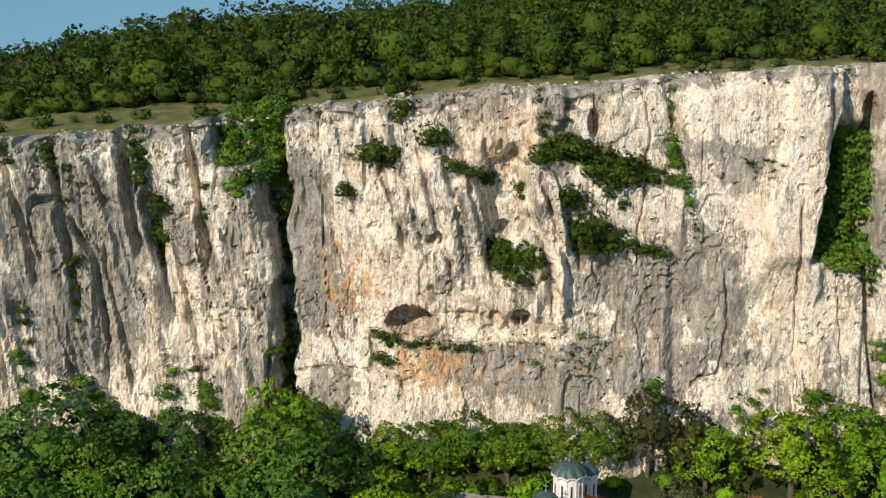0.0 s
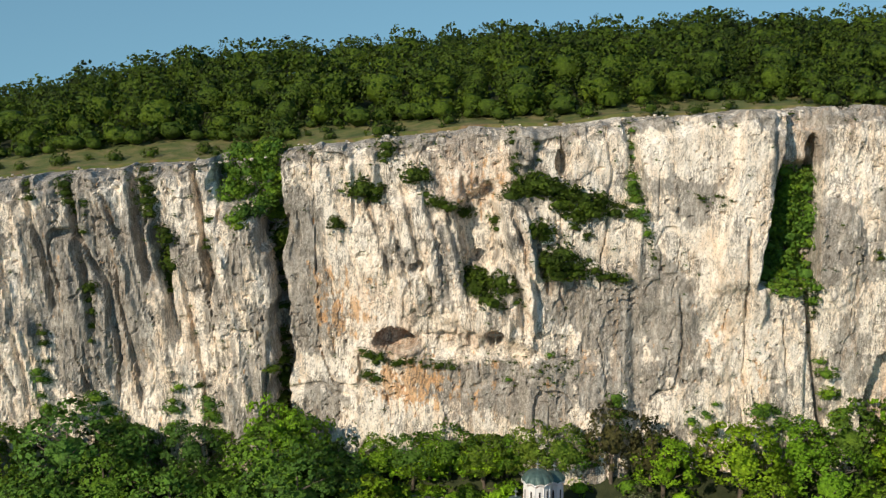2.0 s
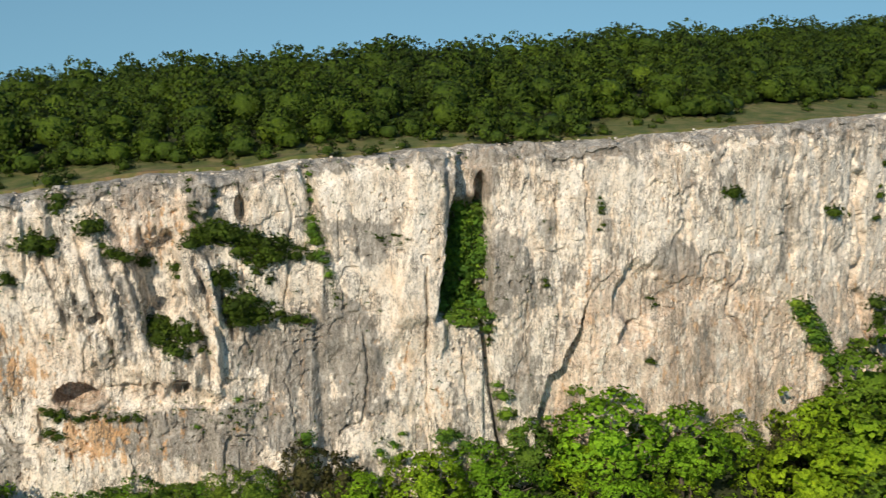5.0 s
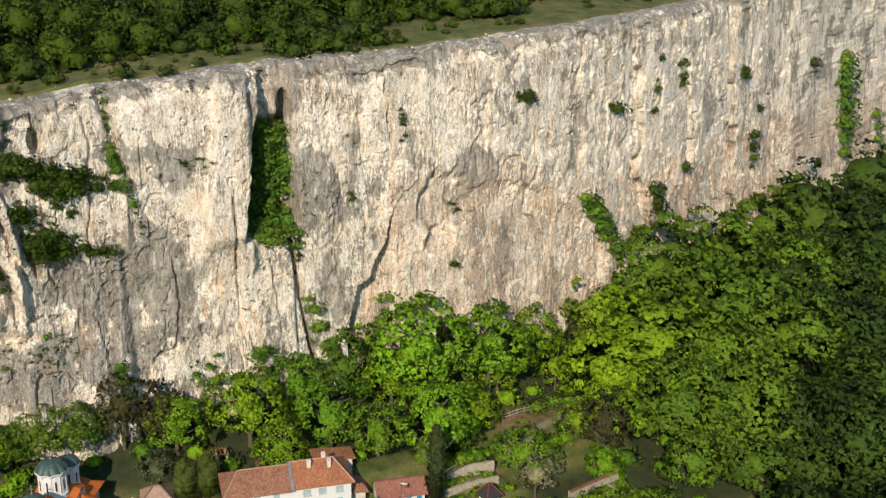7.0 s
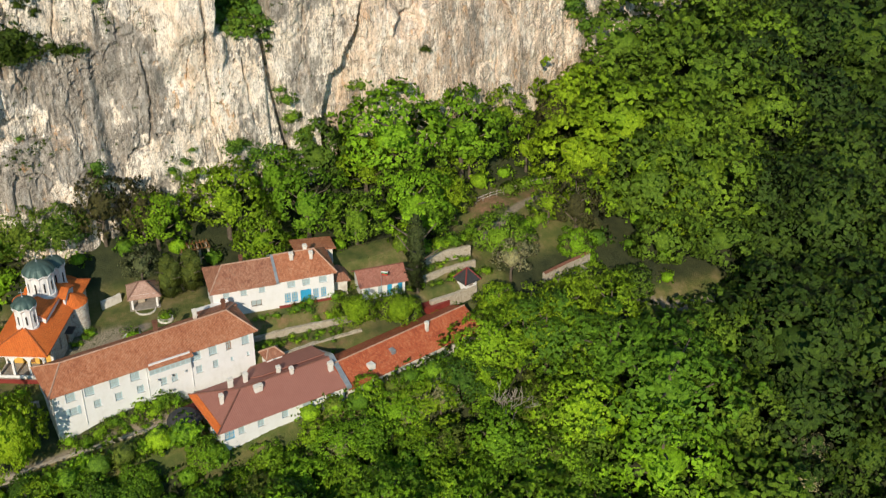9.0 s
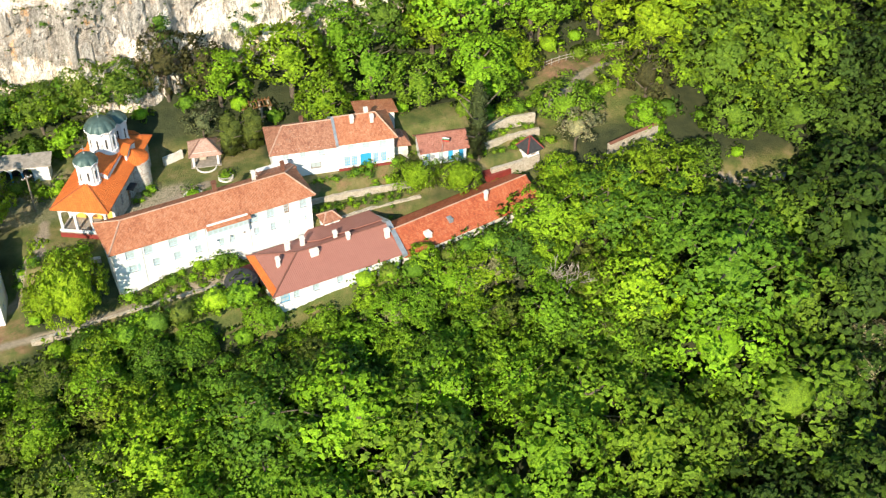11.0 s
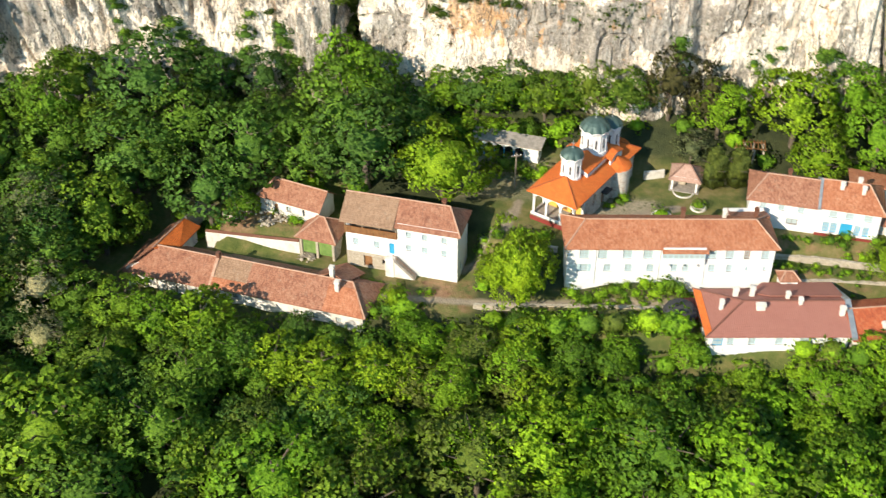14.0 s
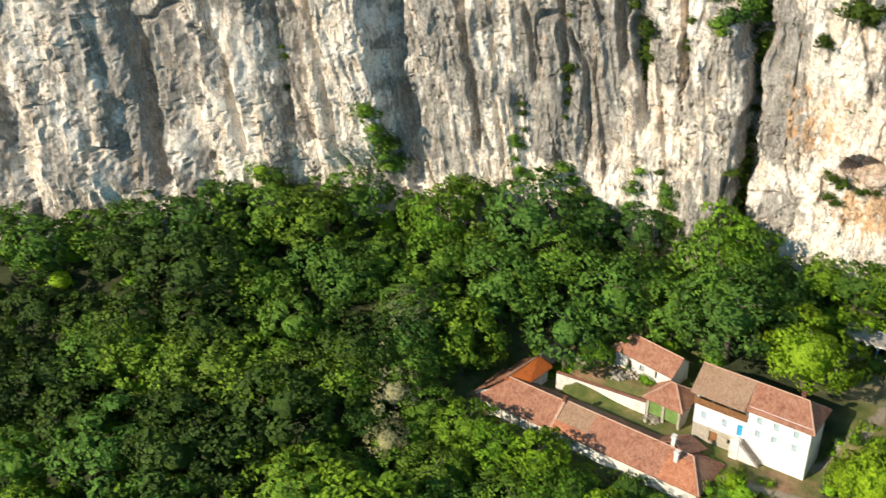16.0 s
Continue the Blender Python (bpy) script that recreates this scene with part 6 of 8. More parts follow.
    fb = [bm.verts.new((x, -0.1, z)) for x, z in vs]
    bm.faces.new(fa[::-1])
    bm.faces.new(fb)
    for k in range(4):
        bm.faces.new((fa[k], fa[(k + 1) % 4], fb[(k + 1) % 4], fb[k]))
    part("stair_base", bm, WHITE_OLD, ob)
    part("landing", box(6.3, 7.6, -1.25, -0.02, -1.5, 3.0), WHITE_OLD, ob)
    v, f = tube((7.5, -1.15, 3.95), (10.75, -1.15, 0.95), 0.04, 0.04, 6)
    share("handrail", quads_mesh("handrail", v, f, [WOOD]), ob, Matrix.Identity(4))
    for k in range(7):
        x = 7.5 + 0.54 * k
        v, f = tube((x, -1.15, 2.95 - 0.5 * k), (x, -1.15, 3.95 - 0.5 * k), 0.03, 0.03, 5)
        share("baluster", quads_mesh("baluster", v, f, [WOOD]), ob, Matrix.Identity(4))


balcony_house()


# ---------------------------------------------------------------- long farm range with its back wing
def farm_range():
    p, q = (-53.6, 125.5), (-17.4, 117.3)
    L, D, H, R = math.dist(p, q), 7.2, 3.6, 5.9
    ob = thing("farm_range", *p, -8.4, heading(p, q), "long old farm range with patched clay tile roof", "building")
    s = 13.4
    holes = [(14.2, 14.9, 2.0, 2.6), (17.0, 17.8, 2.0, 2.7), (26.5, 27.4, 1.2, 2.2), (29.5, 30.3, 1.2, 2.2), (33.0, 33.8, 1.2, 2.2)]
    four_walls(ob, L, D, H, WHITE_OLD, front=holes, right=[(2.5, 3.4, 0.2, 2.1)], base=-3.5, mats={3: RUBBLE})
    for h in holes:
        window(ob, h[0], h[2], h[1] - h[0], h[3] - h[2], WOOD_GREY, (2, 1))
    panel_door(ob, 2.5, 0.2, 0.9, 1.9, PALE_BLUE, m=pose(L, 0.45, 0, 0, 0, 90))
    for k in range(6):
        part("post", box(3.0 + 1.6 * k, 3.2 + 1.6 * k, -0.06, -0.005, -1.5, H - 0.4), WOOD_GREY, ob)
    yr = D / 2

    def slope(nm, x0, x1, mat, dz=0.0, hl=0.0, hr=0.0, e=H):
        bm = bmesh.new()
        a, b, c, d = (x0, -0.6, e - 0.38 + dz), (x1, -0.6, e - 0.38 + dz), (x1, D + 0.6, e - 0.38 + dz), (x0, D + 0.6, e - 0.38 + dz)
        r0, r1 = (x0 + hl, yr, R + dz), (x1 - hr, yr, R + dz)
        for pts in ((a, b, r1, r0), (c, d, r0, r1)) + (((d, a, r0),) if hl else ()) + (((b, c, r1),) if hr else ()):
            roof_slab(bm, pts)
        uv_by_slope(bm)
        part(nm, bm, mat, ob)
        ridge_cap(ob, r0, r1, RIDGE)
        if hr:
            ridge_cap(ob, b, r1, RIDGE)

    slope("roof", -0.6, s, TILE_OLD, 0.0, hl=4.2)
    slope("roof_middle", s + 0.3, 19.0, TILE_GREY, 0.25)
    slope("roof_east", 19.0, L + 0.6, TILE_OLD, 0.25, hr=3.2)
    bm = bmesh.new()
    roof_slab(bm, [(s + 0.3, -0.62, 3.50), (19.2, -0.62, 3.50), (19.2, 0.75, 4.45), (s + 0.3, 0.75, 4.45)], 0.05)
    uv_by_slope(bm)
    part("roof_patch", bm, TILE_WARM, ob, "patch of newer orange tiles")
    bm = bmesh.new()
    roof_slab(bm, [(31.2, -0.62, 3.52), (L + 0.2, -0.62, 3.52), (L - 2.0, 2.7, 5.75), (31.2, 2.7, 5.75)], 0.05)
    uv_by_slope(bm)
    part("roof_patch", bm, TILE_WARM, ob, "patch of newer orange tiles")
    bm = bmesh.new()
    roof_slab(bm, [(s - 0.05, -0.7, H - 0.2), (s + 0.4, -0.7, H - 0.2), (s + 0.4, yr, R + 0.55), (s - 0.05, yr, R + 0.55)], 0.5)
    part("fire_wall", bm, RIDGE, ob, "mortared parapet across the roof")
    part("fire_wall_stack", box(s - 0.1, s + 0.45, yr - 0.5, yr + 0.3, R, R + 1.0, bevel=0.03), TILE_OLD, ob)
    # cross gable and chimneys on the yard side
    bm = bmesh.new()
    roof_slab(bm, [(28.4, yr - 0.4, R + 0.3), (31.0, yr + 0.6, R + 0.7), (31.0, D + 3.0, 4.0), (28.4, D + 1.0, 3.9)])
    roof_slab(bm, [(31.0, yr + 0.6, R + 0.7), (33.6, yr - 0.4, R + 0.3), (34.4, D + 1.6, 3.9), (31.0, D + 3.0, 4.0)])
    uv_by_slope(bm)
    part("cross_gable", bm, TILE_OLD, ob)
    part("cross_wall", box(28.9, 33.5, D - 0.2, D + 1.4, -3, 3.9), WHITE_OLD, ob)
    chimney(ob, 31.2, 3.9, R + 0.5, 1.3, 0.6, 0.6)
    chimney(ob, 32.6, 2.2, R - 0.5, 1.3, 0.6, 0.6)
    # back wing at the west end, turned towards the cliff
    inv = ob.matrix_world.inverted()

    def here(x, y, z):
        return tuple(inv @ Vector((x, y, z)))

    J, A, E1, E2 = here(-49.9, 127.4, -2.45), here(-46.9, 134.6, -2.0), here(-46.5, 129.4, -3.75), here(-44.7, 135.2, -3.9)
    W1, W2 = here(-54.6, 124.0, -4.55), here(-49.6, 135.4, -4.0)
    wall = bmesh.new()
    foot, head = [], []
    for x, y in ((-53.6, 125.2), (-47.2, 128.2), (-45.3, 134.6), (-49.2, 134.9)):
        foot.append(wall.verts.new(here(x, y, -11)))
        head.append(wall.verts.new(here(x, y, -4.15)))
    for k in range(4):
        wall.faces.new((foot[k], foot[(k + 1) % 4], head[(k + 1) % 4], head[k]))
    top = wall.verts.new(here(-47.1, 134.55, -2.2))
    wall.faces.new((head[2], head[3], top))
    part("wing_wall", wall, WHITE_OLD, ob)
    for nm, pts, mat, label in (("wing_roof", (E1, E2, A, J), ROOF_ORANGE, "new orange tiles on the wing"), ("wing_roof_west", (W2, W1, J, A), TILE_OLD, "")):
        bm = bmesh.new()
        roof_slab(bm, pts)
        uv_by_slope(bm)
        part(nm, bm, mat, ob, label)
    ridge_cap(ob, J, A, RIDGE)


farm_range()


def sheds():
    p, q = (-35.6, 137.8), (-26.0, 134.2)
    L, D = math.dist(p, q), 4.6
    ob = thing("old_shed", *p, -2.4, heading(p, q), "old whitewashed shed with clay tile roof and broken windows", "shed")
    holes = [(0.7, 1.5, 1.3, 2.3), (2.4, 3.1, 0.1, 2.2), (4.6, 5.5, 1.3, 2.3), (7.4, 7.8, 1.2, 2.5)]
    four_walls(ob, L, D, 3.5, WHITE_OLD, front=holes, thick=0.4)
    for h in (holes[0], holes[2]):
        window(ob, h[0], h[2], h[1] - h[0], h[3] - h[2], WOOD_GREY, (2, 1), 0.2)
    part("plank_door", box(2.4, 2.95, 0.2, 0.26, 0.1, 2.1), WOOD, ob, "half-open weathered plank door")
    hip_roof(ob, L, D, 3.5, 5.3, TILE_OLD, 0.45, hl=1.8)
    gable_fill(ob, L, D, 3.5, 5.3, WHITE_OLD, False, True)
    gate = thing("gate_house", -28.6, 131.2, -4.8, -14, "hip-roofed gate shed with green board gates", "shed")
    L, D = 5.6, 5.2
    for x in (0.0, 2.6, 5.2):
        part("pier", box(x, x + 0.4, 0, 0.4, -1, 3.4, bevel=0.03), RUBBLE, gate)
    part("side_wall", box(0, 0.35, 0.42, D, -1, 3.4), WHITE_OLD, gate)
    part("side_wall", box(L - 0.35, L, 0.42, D, -1, 3.4), RUBBLE, gate)
    part("back_wall", box(0.37, L - 0.37, D - 0.35, D, -1, 3.4), WHITE_OLD, gate)
    for k in range(2):
        leaf = part("gate_leaf", box(0.45 + 2.6 * k, 2.55 + 2.6 * k, 0.28, 0.33, 0.0, 2.7), GREEN_WOOD, gate, "faded green board gate")
        for j in range(7):
            x0 = 0.45 + 2.6 * k + 0.3 * j
            part("board", box(x0 + 0.02, x0 + 0.27, 0.22, 0.278, 0.05, 2.75), GREEN_WOOD, leaf)
    hip_roof(gate, L, D, 3.4, 5.3, TILE_OLD, 0.5, hl=2.4, hr=2.4)


sheds()


def free_wall(name, label, pts, height, thick, mat, coping=None, deep=1.5):
    """A garden wall along a line of x, y, z."""
    ob = thing(name, pts[0][0], pts[0][1], pts[0][2], 0, label, "wall")
    base = Vector(pts[0])
    gen = np.random.default_rng(len(pts) * 7 + int(abs(pts[0][0])))
    for a, b in zip(pts, pts[1:]):
        a, b = Vector(a) - base, Vector(b) - base
        d = (b - a)
        side = Vector((-d.y, d.x, 0)).normalized() * thick / 2
        n = max(2, int(d.length / 1.0))
        bm = bmesh.new()
        rows = []
        for k in range(n + 1):
            c = a.lerp(b, k / n)
            h = height + gen.uniform(-0.08, 0.08)
            rows.append([bm.verts.new(c + o) for o in (-side + Vector((0, 0, -deep)), side + Vector((0, 0, -deep)), side + Vector((0, 0, h)), -side + Vector((0, 0, h)))])
        for r0, r1 in zip(rows, rows[1:]):
            for j in range(4):
                bm.faces.new((r0[j], r1[j], r1[(j + 1) % 4], r0[(j + 1) % 4]))
        bm.faces.new(rows[0])
        bm.faces.new(rows[-1][::-1])
        part("wall_run", bm, mat, ob)
        if coping:
            bm = bmesh.new()
            rows = []
            for k in range(n + 1):
                c = a.lerp(b, k / n)
                rows.append([bm.verts.new(c + side * f + Vector((0, 0, height + e))) for f, e in ((-1.6, 0.02), (1.6, 0.02), (0.0, 0.30))])
            for r0, r1 in zip(rows, rows[1:]):
                for j in range(3):
                    bm.faces.new((r0[j], r1[j], r1[(j + 1) % 3], r0[(j + 1) % 3]))
            part("coping", bm, coping, ob)
    return ob


free_wall("yard_wall", "cream plastered yard wall with tile coping", [(-43.4, 133.4, -5.4), (-36, 132.6, -5.4), (-28.7, 131.6, -5.2)], 2.1, 0.45, WHITE_OLD, TILE_OLD)
free_wall("ruined_wall", "crumbling rubble wall of a roofless outbuilding", [(-47.2, 135.0, -4.4), (-44.5, 140.0, -3.0), (-41.0, 140.2, -2.6), (-38.2, 139.0, -2.4)], 1.8, 0.6, RUBBLE)
free_wall("lower_wall", "low mortared stone wall among the trees", [(5.5, 114.6, -9.2), (13, 114.2, -9.2), (20.5, 113.8, -9.2)], 1.2, 0.6, RUBBLE)
free_wall("road_wall", "low stone kerb wall along the lane", [(-2, 121.0, -5.4), (10, 121.6, -5.3), (26, 122.2, -5.3)], 0.55, 0.5, RUBBLE)
free_wall("terrace_wall", "pale dry-stone terrace wall in the garden", [(43.0, 126.9, -3.2), (50, 127.4, -3.2), (57.5, 127.2, -3.2)], 0.75, 0.5, RUBBLE)
free_wall("terrace_wall", "pale dry-stone terrace wall in the garden", [(38.0, 131.6, -2.2), (48, 131.0, -2.2), (57.0, 129.8, -2.2)], 0.9, 0.45, RUBBLE)
free_wall("terrace_wall", "long pale stone terrace wall above the lawn", [(70.3, 132.4, -0.8), (75, 132.9, -0.6), (80.5, 132.6, -0.4)], 0.95, 0.45, RUBBLE)
free_wall("terrace_wall", "upper stone terrace wall with grass above", [(72.0, 134.8, 0.6), (76, 135.4, 0.8), (80.8, 134.8, 1.0)], 1.1, 0.45, RUBBLE)
free_wall("terrace_wall", "low stone wall below the cypress", [(69.5, 127.4, -2.2), (74, 127.6, -2.2), (78, 127.8, -2.0)], 1.1, 0.6, RUBBLE)
free_wall("lane_wall", "tile-topped stone wall beside the lane", [(89.5, 125.8, -2.6), (94, 126.6, -2.4), (99.5, 127.4, -2.2)], 1.6, 0.5, RUBBLE, TILE_OLD)
free_wall("court_wall", "white garden wall behind the gazebo", [(23.2, 147.4, 0.4), (26.4, 148.4, 0.4)], 1.0, 0.4, WHITE_OLD)
free_wall("court_wall", "white garden wall behind the gazebo", [(30.8, 147.4, 0.4), (36.0, 147.0, 0.4)], 0.6, 0.4, RUBBLE)
free_wall("retaining_wall", "grey stone retaining wall below the church", [(-1.5, 131.4, -3.6), (3.0, 129.8, -3.4), (9.8, 129.2, -3.2)], 3.0, 0.6, RUBBLE)


# ---------------------------------------------------------------- church
def church():
    p, q = (5.9, 136.0), (12.0, 132.4)
    W = math.dist(p, q)
    ob = thing("church", *p, 0.0, heading(p, q), "stone church with orange tile roofs and green copper domes", "church")
    # local x across the front, y towards the apse
    Ln, H, R, hip = 18.6, 5.2, 7.0, 3.4
    porch = 3.2
    part("nave_wall", wall_mesh(Ln - porch, H, [(2.6, 3.2, 1.6, 3.4), (5.2, 6.2, 0.1, 2.4)], 0.6, -1.5), CHURCH_STONE, ob, "", pose(W, porch, 0, 0, 0, 90))
    part("nave_wall", wall_mesh(Ln - porch, H, [(3.0, 3.6, 1.6, 3.4)], 0.6, -1.5), CHURCH_STONE, ob, "", pose(0, Ln, 0, 0, 0, 270))
    part("apse_wall", box(0.02, W - 0.02, Ln - 0.6, Ln, -1.5, H), CHURCH_STONE, ob)
    part("porch_back_wall", wall_mesh(W - 1.2, H, [(2.2, 3.6, 1.0, 3.6)], 0.4, -1.5), OCHRE, ob, "ochre painted porch wall", pose(0.6, porch, 0))
    part("church_door", box(2.85, 4.15, porch + 0.2, porch + 0.3, 1.0, 3.6), WOOD, ob, "dark brown church door")
    part("side_door", box(W - 0.35, W - 0.25, porch + 5.2, porch + 6.2, 0.1, 2.4), WOOD, ob)
    part("door_hood", box(W, W + 1.1, porch + 4.8, porch + 6.6, 2.75, 2.9), DARK_ROOF, ob)
    # porch: floor on a maroon band, arches on white piers
    part("porch_base", box(-0.1, W + 0.1, -0.1, porch - 0.02, -4.0, 0.35), WHITE_OLD, ob)
    part("porch_band", box(-0.14, W + 0.14, -0.35, -0.11, -0.3, 0.75), MAROON, ob, "maroon boarded balcony front")
    part("porch_floor", box(-0.1, W + 0.1, -0.3, porch - 0.02, 0.75, 0.95), SLATE, ob)
    part("porch_rail", box(-0.1, W + 0.1, -0.28, -0.14, 0.95, 1.35), WHITE, ob)

    def arcade(length, n, m, name):
        bm = bmesh.new()
        bay, pw, spring, thick = length / n, 0.34, 3.3, 0.4
        for k in range(n + 1):
            x = k * bay
            add_box(bm, max(0, x - pw / 2), min(length, x + pw / 2), 0, thick, 0.95, spring)
        for k in range(n):
            x0, x1 = k * bay + pw / 2, (k + 1) * bay - pw / 2
            cx, r = (x0 + x1) / 2, (x1 - x0) / 2
            pts = [(cx - r * math.cos(t * math.pi / 10), spring + r * math.sin(t * math.pi / 10)) for t in range(11)]
            for (ax, az), (bx, bz) in zip(pts, pts[1:]):
                vs = [bm.verts.new(c) for c in ((ax, 0, az), (bx, 0, bz), (bx, 0, H), (ax, 0, H), (ax, thick, az), (bx, thick, bz), (bx, thick, H), (ax, thick, H))]
                for f in ((0, 1, 2, 3), (7, 6, 5, 4), (0, 4, 5, 1)):
                    bm.faces.new([vs[i] for i in f])
            for xa, xb in ((k * bay, x0), (x1, (k + 1) * bay)):
                add_box(bm, xa, xb, 0, thick, spring, H)
        return part(name, bm, WHITE, ob, "white arcade of the porch", m)

    arcade(W, 3, pose(0, 0, 0), "arcade")
    arcade(porch, 1, pose(W, 0, 0, 0, 0, 90), "side_arcade")
    arcade(porch, 1, pose(0, porch, 0, 0, 0, 270), "side_arcade")
    # main roof: hip in front, running back
    o = 0.7
    bm = bmesh.new()
    e = H - 0.15
    a, b, c, d = (-o, -o, e), (W + o, -o, e), (W + o, Ln + o, e), (-o, Ln + o, e)
    r0, r1 = (W / 2, hip, R), (W / 2, Ln - 2.6, R)
    for pts in ((a, b, r0), (b, c, r1, r0), (c, d, r1), (d, a, r0, r1)):
        roof_slab(bm, pts, 0.14)
    uv_by_slope(bm)
    part("roof", bm, ROOF_ORANGE, ob, "new bright orange tile roof")
    for x, y in ((a, r0), (b, r0), (c, r1), (r0, r1)):
        ridge_cap(ob, x, y, ROOF_ORANGE, 0.10)
    # raised cross vault between the domes, with white side walls
    y0, y1, hw = 5.9, 14.7, 2.0
    for sx in (-1, 1):
        bm = bmesh.new()
        x = W / 2 + sx * hw
        vs = [(x - 0.15, y0, 5.2), (x + 0.15, y0, 5.2), (x + 0.15, y1, 5.2), (x - 0.15, y1, 5.2), (x - 0.15, y0, 7.1), (x + 0.15, y0, 7.1), (x + 0.15, y1, 7.1), (x - 0.15, y1, 7.1)]
        vv = [bm.verts.new(t) for t in vs]
        for f in ((4, 5, 6, 7), (0, 1, 5, 4), (1, 2, 6, 5), (2, 3, 7, 6), (3, 0, 4, 7)):
            bm.faces.new([vv[i] for i in f])
        part("clerestory_wall", bm, WHITE, ob)
    bm = bmesh.new()
    roof_slab(bm, [(W / 2 + hw + 0.35, y0 - 0.3, 7.0), (W / 2 + hw + 0.35, y1 + 0.3, 7.0), (W / 2, y1 + 0.3, 8.3), (W / 2, y0 - 0.3, 8.3)], 0.14)
    roof_slab(bm, [(W / 2 - hw - 0.35, y1 + 0.3, 7.0), (W / 2 - hw - 0.35, y0 - 0.3, 7.0), (W / 2, y0 - 0.3, 8.3), (W / 2, y1 + 0.3, 8.3)], 0.14)
    uv_by_slope(bm)
    part("vault_roof", bm, ROOF_ORANGE, ob)
    for y in (y0, y1):
        bm = bmesh.new()
        v0 = [bm.verts.new(t) for t in ((W / 2 - hw, y - 0.02, 5.4), (W / 2 + hw, y - 0.02, 5.4), (W / 2 + hw, y - 0.02, 7.0), (W / 2, y - 0.02, 8.2), (W / 2 - hw, y - 0.02, 7.0))]
        v1 = [bm.verts.new(t.co + Vector((0, 0.25, 0))) for t in v0]
        bm.faces.new(v0)
        bm.faces.new(v1[::-1])
        for k in range(5):
            bm.faces.new((v0[k], v1[k], v1[(k + 1) % 5], v0[(k + 1) % 5]))
        part("vault_gable", bm, WHITE, ob)
    # transept gable on each flank, then the round conch with its half cone
    for sx in (-1, 1):
        x = W / 2 + sx * W / 2
        bm = bmesh.new()
        lathe(bm, [(1.9, -1.5), (1.9, 4.75), (2.1, 4.8), (2.1, 5.0)], 14, x, 13.2, -math.pi / 2 if sx > 0 else math.pi / 2, math.pi / 2 if sx > 0 else 1.5 * math.pi)
        part("conch", bm, CHURCH_STONE, ob)
        bm = bmesh.new()
        lathe(bm, [(2.45, 4.95), (2.3, 5.15), (0.05, 6.5)], 14, x - sx * 0.4, 13.2)
        uv_by_slope(bm)
        part("conch_roof", bm, ROOF_ORANGE, ob)
        bm = bmesh.new()
        roof_slab(bm, [(W / 2, 11.2, 7.8), (x - sx * 0.3, 11.2, 6.6), (x - sx * 0.3, 13.2, 7.3), (W / 2, 13.2, 8.2)][:: sx], 0.14)
        roof_slab(bm, [(x - sx * 0.3, 15.2, 6.6), (W / 2, 15.2, 7.8), (W / 2, 13.2, 8.2), (x - sx * 0.3, 13.2, 7.3)][:: sx], 0.14)
        uv_by_slope(bm)
        part("transept_roof", bm, ROOF_ORANGE, ob)
        part("transept_wall", box(x - sx * 0.6 - 0.15, x - sx * 0.6 + 0.15, 11.4, 15.0, 4.9, 6.7), WHITE, ob)
    # east apse
    bm = bmesh.new()
    lathe(bm, [(2.2, -1.5), (2.2, 4.4), (2.4, 4.5)], 14, W / 2, Ln, 0, math.pi)
    part("apse", bm, CHURCH_STONE, ob)
    bm = bmesh.new()
    lathe(bm, [(2.6, 4.45), (0.05, 6.2)], 14, W / 2, Ln)
    uv_by_slope(bm)
    part("apse_roof", bm, ROOF_ORANGE, ob)

    def dome(x, y, z, r, h, n, ch):
        bm = bmesh.new()
        lathe(bm, [(r * 1.08, z - 1.0), (r * 1.08, z + 0.25), (r, z + 0.30), (r, z + h - 0.35)], n * 2, x, y)
        drum = part("drum", bm, WHITE, ob, "white arcaded drum")
        for k in range(n):
            bm = bmesh.new()
            t = (k + 0.5) * 2 * math.pi / n
            # narrow arched window with a rim
            u = Vector((math.cos(t), math.sin(t), 0))
            s = Vector((-math.sin(t), math.cos(t), 0))
            c = Vector((x, y, 0)) + u * (r * 1.015)
            prof = [(-0.12, z + 1.0)] + [(-0.12 * math.cos(j * math.pi / 6), z + h - 1.45 + 0.12 * math.sin(j * math.pi / 6)) for j in range(7)] + [(0.12, z + 1.0)]
            bm.faces.new([bm.verts.new(c + s * a + Vector((0, 0, b))) for a, b in prof][::-1])
            part("drum_window", bm, DARK, drum)
        for k in range(n):
            t = k * 2 * math.pi / n
            c = Vector((x, y, 0)) + Vector((math.cos(t), math.sin(t), 0)) * r
            v, f = tube((c.x, c.y, z + 0.25), (c.x, c.y, z + h - 0.6), 0.09, 0.09, 6)
            share("colonnette", quads_mesh("colonnette", v, f, [WHITE], shade_smooth=True), drum, Matrix.Identity(4))
        # scalloped cornice
        bm = bmesh.new()
        m = n * 6
        low, mid, top, inner = [], [], [], []
        for k in range(m):
            t = 2 * math.pi * k / m
            wave = abs(math.sin(t * n / 2))
            zz = z + h - 0.55 + 0.32 * wave
            for ring, rr, hh in ((low, r * 1.02, zz - 0.25), (mid, r * 1.16, zz), (top, r * 1.18, zz + 0.14), (inner, r * 0.95, z + h)):
                ring.append(bm.verts.new((x + rr * math.cos(t), y + rr * math.sin(t), hh)))
        for r0_, r1_ in ((low, mid), (mid, top), (top, inner)):
            for k in range(m):
                bm.faces.new((r0_[k], r0_[(k + 1) % m], r1_[(k + 1) % m], r1_[k]))
        part("cornice", bm, WHITE, drum)
        bm = bmesh.new()
        rings = []
